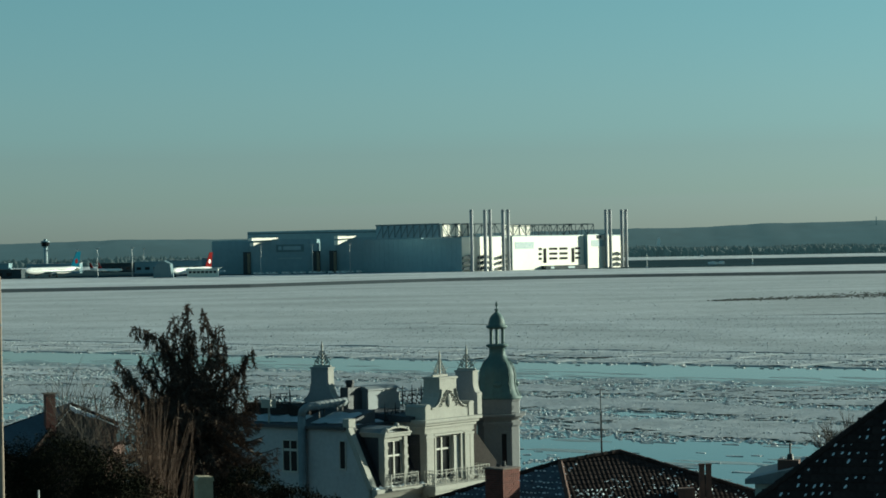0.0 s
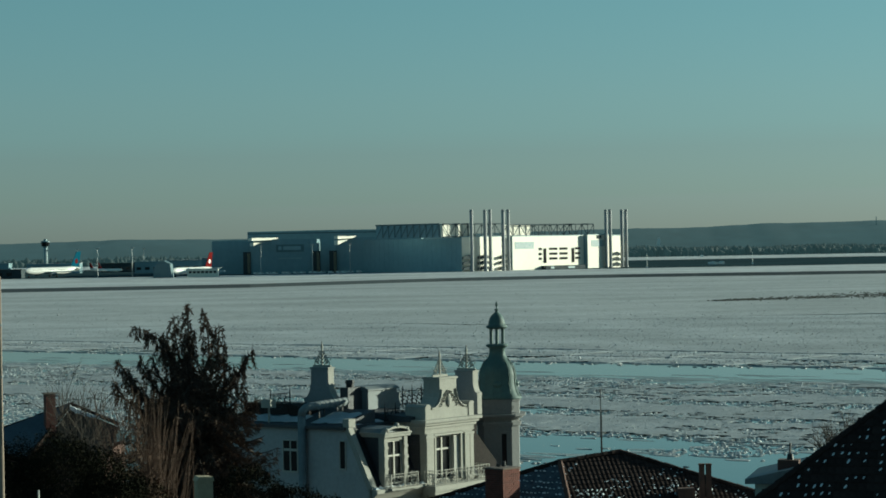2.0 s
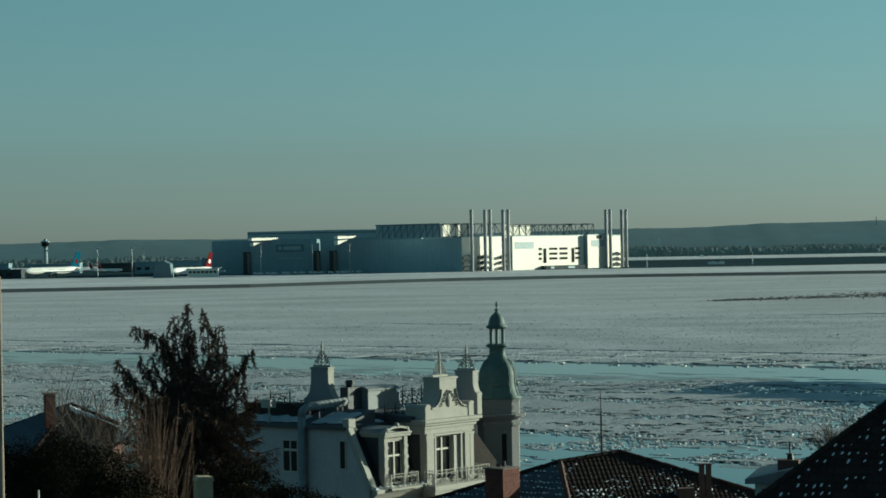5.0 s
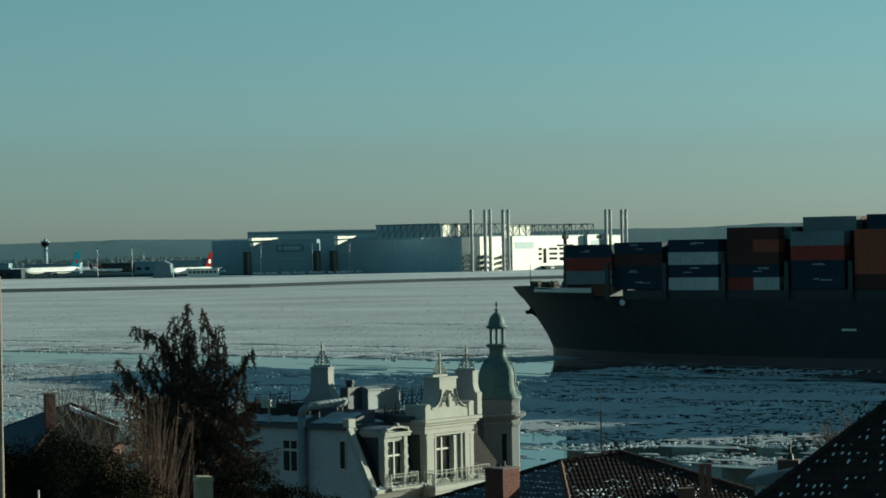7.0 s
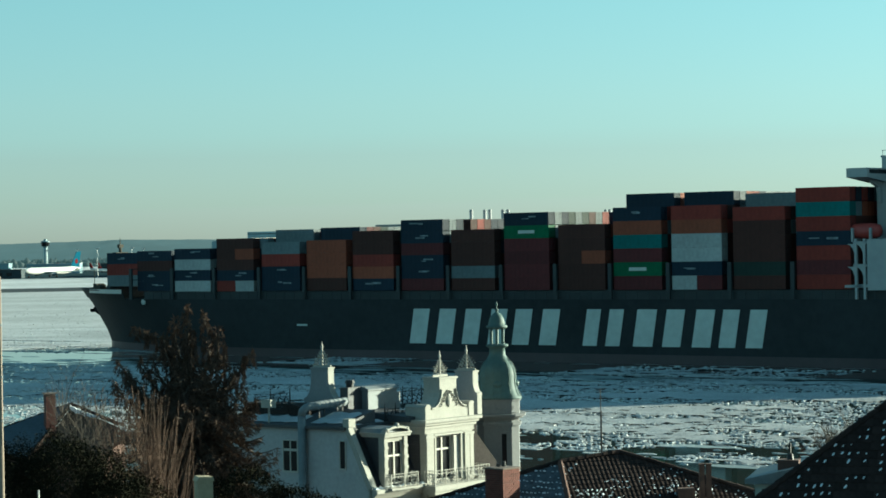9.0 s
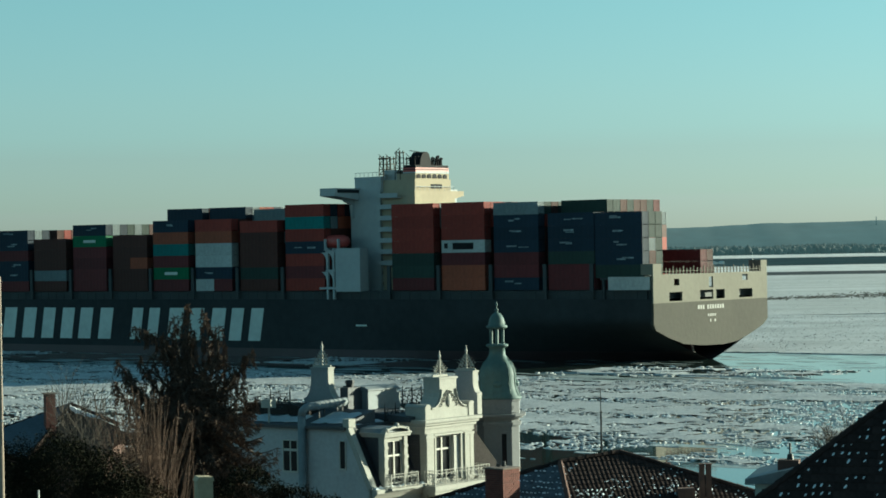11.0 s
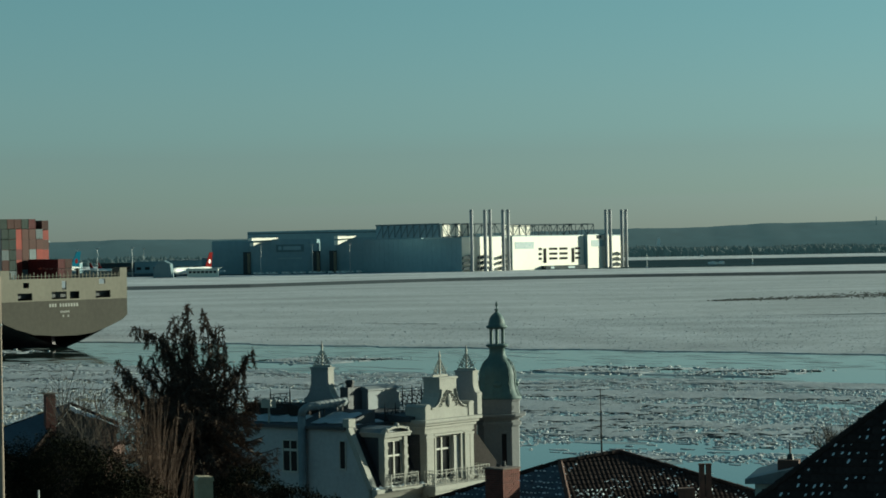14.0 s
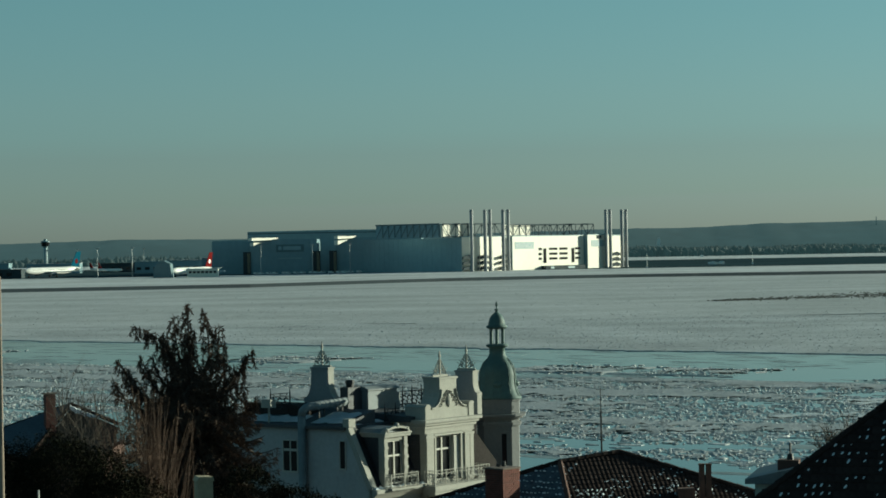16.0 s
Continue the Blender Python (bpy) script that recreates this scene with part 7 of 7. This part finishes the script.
                        spray(crown, c, dr, rn.uniform(0.10, 0.24), rn.uniform(0.012, 0.024), rn)
            run += ln
        for _ in range(7):
            dr = (pts[-1] - pts[-2]).normalized() + Vector((rn.uniform(-.5, .5), rn.uniform(-.5, .5), rn.uniform(0, .5)))
            spray(crown, pts[-1] - Vector((0, 0, rn.uniform(0, 0.2))), dr, rn.uniform(0.14, 0.3), 0.014, rn)

    rod(trunk, (0, 0, ground), (0, 0, 17), 0.26, 0.17, 9)
    rod(trunk, (0, 0, 17), (-0.08, 0, 22.95), 0.17, 0.015, 7)
    for i in range(420):
        z = 11.2 + 9.1 * (i / 420)
        az = i * 2.39996 + rn.uniform(-0.4, 0.4)
        ln = reach(z) * rn.choice((0.62, 0.8, 0.95, 1.0, 1.12)) * rn.uniform(0.9, 1.08)
        limb(Vector((-0.02, 0, z)), az, ln, 0.12 + rn.uniform(-0.1, 0.2), 0.02 + 0.012 * ln)
    # leader and the side boughs that turned up into tops of their own
    bough([(0, 0, 19.4), (0.0, 0, 21.0), (-0.08, 0, 22.2), (-0.1, 0, 23.15)], 0.75, 17)
    bough([(0, 0.1, 19.6), (-0.05, 0.1, 20.8), (-0.02, 0.1, 22.0)], 0.8, 26)
    bough([(0.2, 0, 19.2), (0.45, 0.1, 20.4), (0.75, 0.1, 21.2), (0.7, 0.1, 22.0), (0.52, 0.1, 22.95)], 0.7, 15)
    bough([(0.3, -0.2, 19.2), (0.75, -0.2, 20.2), (1.1, -0.2, 21.2), (1.2, -0.2, 22.3)], 0.8, 15)
    bough([(0.35, 0.3, 19.0), (0.9, 0.4, 19.8), (1.3, 0.4, 20.5), (1.4, 0.4, 21.4)], 0.8, 14)
    bough([(0.4, 0, 18.9), (1.1, 0, 19.6), (1.75, 0.1, 20.3), (2.2, 0.1, 20.9), (2.45, 0.1, 21.35)], 0.85, 17)
    bough([(0.6, -0.3, 18.3), (1.4, -0.4, 18.9), (1.95, -0.4, 19.5), (2.15, -0.4, 20.1)], 0.9, 16)
    bough([(-0.2, 0, 19.4), (-0.55, 0, 20.6), (-1.0, 0.1, 21.7), (-1.65, 0.1, 22.15), (-2.15, 0.1, 22.35)], 1.05, 19)
    bough([(-0.1, 0.2, 19.6), (-0.4, 0.2, 20.9), (-0.6, 0.2, 21.8), (-0.66, 0.2, 22.7)], 0.7, 16)
    bough([(-0.2, -0.2, 19.5), (-0.7, -0.2, 20.6), (-1.0, -0.2, 21.4), (-1.05, -0.2, 22.0)], 0.75, 14)
    bough([(-0.4, 0.1, 18.8), (-1.1, 0.1, 19.5), (-1.7, 0.1, 20.3), (-1.95, 0.1, 21.1)], 0.9, 17)
    bough([(-0.5, 0, 18.5), (-1.5, 0, 19.2), (-2.3, 0, 20.0), (-2.9, 0, 21.0)], 0.9, 17)
    bough([(-0.6, 0.3, 18.0), (-1.8, 0.3, 18.8), (-2.7, 0.3, 19.5), (-3.15, 0.3, 20.2)], 0.9, 16)
    bough([(-0.3, 0, 19.2), (-0.9, 0, 19.9), (-1.4, 0, 20.6), (-1.5, 0, 21.2)], 0.7, 16)
    bough([(-0.5, -0.3, 18.6), (-1.4, -0.3, 19.3), (-2.1, -0.3, 19.9), (-2.4, -0.3, 20.6)], 0.8, 16)
    bough([(0.5, -0.3, 18.6), (1.2, -0.3, 19.3), (1.6, -0.3, 20.0), (1.75, -0.3, 20.7)], 0.8, 16)
    bough([(0.5, 0.4, 18.0), (1.5, 0.4, 18.6), (2.3, 0.4, 19.0), (2.6, 0.4, 19.4)], 0.9, 15)
    part("trunk", trunk, "bark", t)
    part("crown", crown, "needle", t, "dense dark brown-green needles")


def evergreen(x, y, base, blobs, seed, count, name="evergreen_shrub", label="broad dark evergreen shrub", material="shrub", leaf=0.1):
    t = thing(name, pose(x, y, 0), label, "shrub")
    rn = random.Random(seed)
    stems, crown = Soup(), Soup()
    for bx, by, bz, rx, rz in blobs:
        rod(stems, (bx * 0.3, by * 0.3, base), (bx, by, bz), 0.08, 0.02, 5)
        for _ in range(int(count * rx * rz)):
            d = Vector((rn.gauss(0, 1), rn.gauss(0, 1), rn.gauss(0, 1))).normalized()
            k = rn.uniform(0.55, 1.0) ** 0.5
            bump = 1 + 0.28 * noise.noise((d.x * 3 + bx, d.y * 3, d.z * 3 + bz)) + 0.12 * noise.noise((d.x * 9, d.y * 9 + bx, d.z * 9))
            c = Vector((bx + d.x * rx * k * bump, by + d.y * rx * k * bump, bz + d.z * rz * k * bump))
            o, w = Vector((rn.uniform(-1, 1), rn.uniform(-1, 1), rn.uniform(-0.3, 1.2))).normalized(), rn.uniform(0.4, 1.0) * leaf
            s = o.cross(Vector((rn.random(), rn.random(), rn.random()))).normalized() * w * 0.5
            crown.faces.new([crown.verts.new(q) for q in (c - o * w, c + s, c + o * w * 1.3, c - s)])
    part("stem", stems, "bark", t)
    part("crown", crown, material, t)


def cane_clump():
    t = thing("cane_thicket", pose(-11.2, 88, 0), "thicket of tall thin tan canes before the spruce", "canes")
    rn = random.Random(15)
    for _ in range(290):
        bx, y = rn.gauss(0.3, 0.6), rn.uniform(-0.9, 0.9)
        x = max(-1.9, min(1.9, rn.gauss(-0.05, 0.95)))
        top = 20.5 - 0.4 * abs(x + 0.1) + rn.uniform(-2.8, 0.15)
        q = (bx + (x - bx) * rn.uniform(0.4, 0.7), y + rn.uniform(-0.15, 0.15), 13.0 + (top - 13.0) * 0.58)
        e = (x, y + rn.uniform(-0.2, 0.2), top)
        bm = Soup()
        tube(bm, [(bx, y, 13.0), q, e], 0.016, 0.005)
        part("cane", bm, "reed", t)


def bare_shrub(x, y, z0, h, spread, seed, label, stems=9):
    t = thing("bare_shrub", pose(x, y, 0), label, "shrub")
    rn = random.Random(seed)
    bm = B()

    def grow(p, d, l, r, depth):
        q = p + d * l
        rod(bm, p, q, r, r * 0.65, 4)
        if depth:
            for _ in range(3):
                e = (d + Vector((rn.uniform(-1, 1), rn.uniform(-1, 1), rn.uniform(-0.2, 0.7))) * 0.6).normalized()
                grow(p + d * l * rn.uniform(0.45, 1.0), e, l * rn.uniform(0.5, 0.8), r * 0.6, depth - 1)
    for _ in range(stems):
        d = Vector((rn.uniform(-spread, spread), rn.uniform(-spread, spread), 1)).normalized()
        grow(Vector((rn.uniform(-0.4, 0.4), rn.uniform(-0.4, 0.4), z0)), d, h * rn.uniform(0.35, 0.5), 0.034, 3)
    part("branchwork", bm, "twig", t)


def garden():
    spruce()
    cane_clump()
    evergreen(-11.5, 70, 12.5, [(-1.8, 0, 17.6, 2.0, 2.4), (0.2, 0.3, 17.9, 1.7, 2.25), (1.7, -0.2, 16.9, 1.5, 2.3), (2.9, 0, 15.9, 1.3, 2.0), (-3.4, 0.2, 17.4, 1.7, 2.6), (0.8, -1.0, 16.0, 2.2, 1.6)], 4, 13000, leaf=0.04)
    evergreen(-12.6, 84, 12.0, [(-1.0, 0, 16.9, 1.4, 1.7), (0.6, 0, 16.6, 1.4, 1.9), (2.0, 0.2, 16.0, 1.2, 1.5)], 14, 1500, label="brown leafless hedge behind the shrub", material="reedleaf", leaf=0.08)
    evergreen(-7.0, 92, 11.0, [(-0.6, 0, 15.4, 1.6, 1.7), (1.0, 0, 15.0, 1.4, 1.4), (2.3, 0.5, 14.6, 1.2, 1.3)], 24, 4500, leaf=0.06, label="dark hedge at the foot of the villa")
    bare_shrub(16.6, 101, 15.2, 2.9, 0.5, 3, "bare twiggy shrub behind the tiled roof", 14)
    bare_shrub(-17.8, 116, 14.0, 6.0, 0.28, 5, "thin leafless saplings beside the small house", 9)
    bare_shrub(-16.6, 112, 14.0, 5.2, 0.25, 6, "thin leafless saplings beside the small house", 7)
    p = thing("stone_post", pose(-8.14, 80, 0, 0, 0, 20), "pale square stone gatepost", "post")
    bm = B()
    box(bm, -0.26, 0.26, -0.26, 0.26, 11.5, 17.72)
    part("shaft", bm, "stone", p)
    bm = B()
    prism(bm, [(-0.3, 17.72), (0.3, 17.72), (0.26, 17.86), (-0.22, 17.88)], -0.3, 0.3)
    part("cap", bm, "stone", p)
    p = thing("garden_post", pose(-11.1, 65, 0), "thin grey post in the shrubbery", "post")
    bm = B()
    rod(bm, (0, 0, 12.5), (0, 0, 18.98), 0.03, n=6)
    part("shaft", bm, "steel", p)
    p = thing("flag_pole", pose(-11.15, 60, 0), "slim weathered wooden pole with a sunlit edge", "pole")
    bm = B()
    rod(bm, (0, 0, 12.8), (0, 0, 20.6), 0.06, 0.06, 10)
    rod(bm, (0.005, 0, 20.6), (0.01, 0, 24.85), 0.05, 0.045, 10)
    part("shaft", bm, "polewood", p)
    bm = B()
    for z in (21.2, 22.3, 23.6):
        rod(bm, (0.008, 0, z), (0.008, 0, z + 0.06), 0.058, n=10)
    part("band", bm, "zinc", p)


M["reedleaf"] = mat("reedleaf", (0.05, 0.036, 0.022), 0.95, spec=0.1, var=0.5, grain=4, bump=0, island=0.5)
M["polewood"] = mat("polewood", (0.27, 0.21, 0.165), 0.8, var=0.3, grain=10, blotch=2)
garden()
# tiled roofs and brickwork last: many single pieces
house_green()
house_middle()
house_right()


# ---------------------------------------------------------------- what moves
def ship_pose(s, turn=0.0):
    """Ship at s metres along its course, measured at the stem."""
    p = O + U * s + V * 22.8
    return pose(p.x, p.y, 0, 0, 0, 90 + math.degrees(TH) + turn)


def motions():
    rows = [(0, pose(500, 357, 0, 0, 0, 174)), (2, pose(350, 381, 0, 0, 0, 166)), (3.4, pose(247, 413, 0, 0, 0, 158)), (4.4, pose(178, 448, 0, 0, 0, 151)), (5.4, pose(109, 486, 0, 0, 0, 145))]
    for t, s in ((6.3, -53.7), (6.5, -39.3), (7.0, -2.2), (7.5, 34.3), (8.0, 70.6), (8.5, 106.1), (9.0, 142.8), (9.2, 157.1), (10.25, 229.5), (11.3, 303.0), (11.5, 317.3),
                 (12.0, 352.5), (12.5, 386.2), (13.0, 420.4), (13.5, 453.6), (14.0, 487.0), (14.5, 519.5), (16.0, 617.0)):
        rows.append((t, ship_pose(s)))
    walk(SHIP, rows)
    drift_n = [(0, 0), (1.5, 16.2), (3, 32), (3.5, 35.8), (4.2, 38.6), (6.3, 41.5), (7.5, 42), (9.2, 42.2), (11.3, 44), (13, 51.5), (15, 60), (15.5, 64), (16, 69.5)]
    drift_m = [(0, 0), (1.5, 11.7), (3, 23), (3.5, 25.5), (4.2, 28), (6.3, 34), (7.5, 35.5), (9.2, 36.5), (11.3, 38), (13, 43), (15, 48), (15.5, 50.5), (16, 54)]
    walk(ICE["near"], [(t, RIVER @ pose(d - 40, 0, 0)) for t, d in drift_n])
    walk(ICE["slush"], [(t, RIVER @ pose(d - 40, 0, 0)) for t, d in drift_n])
    walk(ICE["strip"], [(t, RIVER @ pose(d - 40, 0, 0)) for t, d in drift_m])
    walk(ICE["mid"], [(t, RIVER @ pose(d - 40, 0, 0)) for t, d in drift_m])
    dm = lambda t: float(np.interp(t, [r[0] for r in drift_m], [r[1] for r in drift_m]))
    for ob, x, y, aside in ICE["way"]:
        # the stem reaches the raft at tp; the ice slides out to one side, or up on to the sheet
        tp = max(0.3, 6.3 + (x - 3 + 53.7) / 70.2 + 0.15)
        te = min(tp + 0.6, 15.9)
        times = sorted({0.0, 1.5, 3.0, 3.5, 4.2, 6.3, 7.5, 9.2, 11.3, 13.0, 15.0, 15.5, 16.0, round(tp, 2), round(te, 2)})
        go = 25 - 3 * ((x * 0.37) % 2) + 13 * min(1, max(0, (-20 - x) / 60)) if aside else -27
        jit = ((x * 7.3) % 9 - 4.5) * 0.4
        rows = []
        for t in times:
            k = min(1, max(0, (t - tp) / (te - tp)))
            rows.append((t, RIVER @ pose(x - 40 + dm(t), y + go * k, 0 if aside else -0.6 * k, 0, 0, jit * k)))
        walk(ob, rows)


motions()
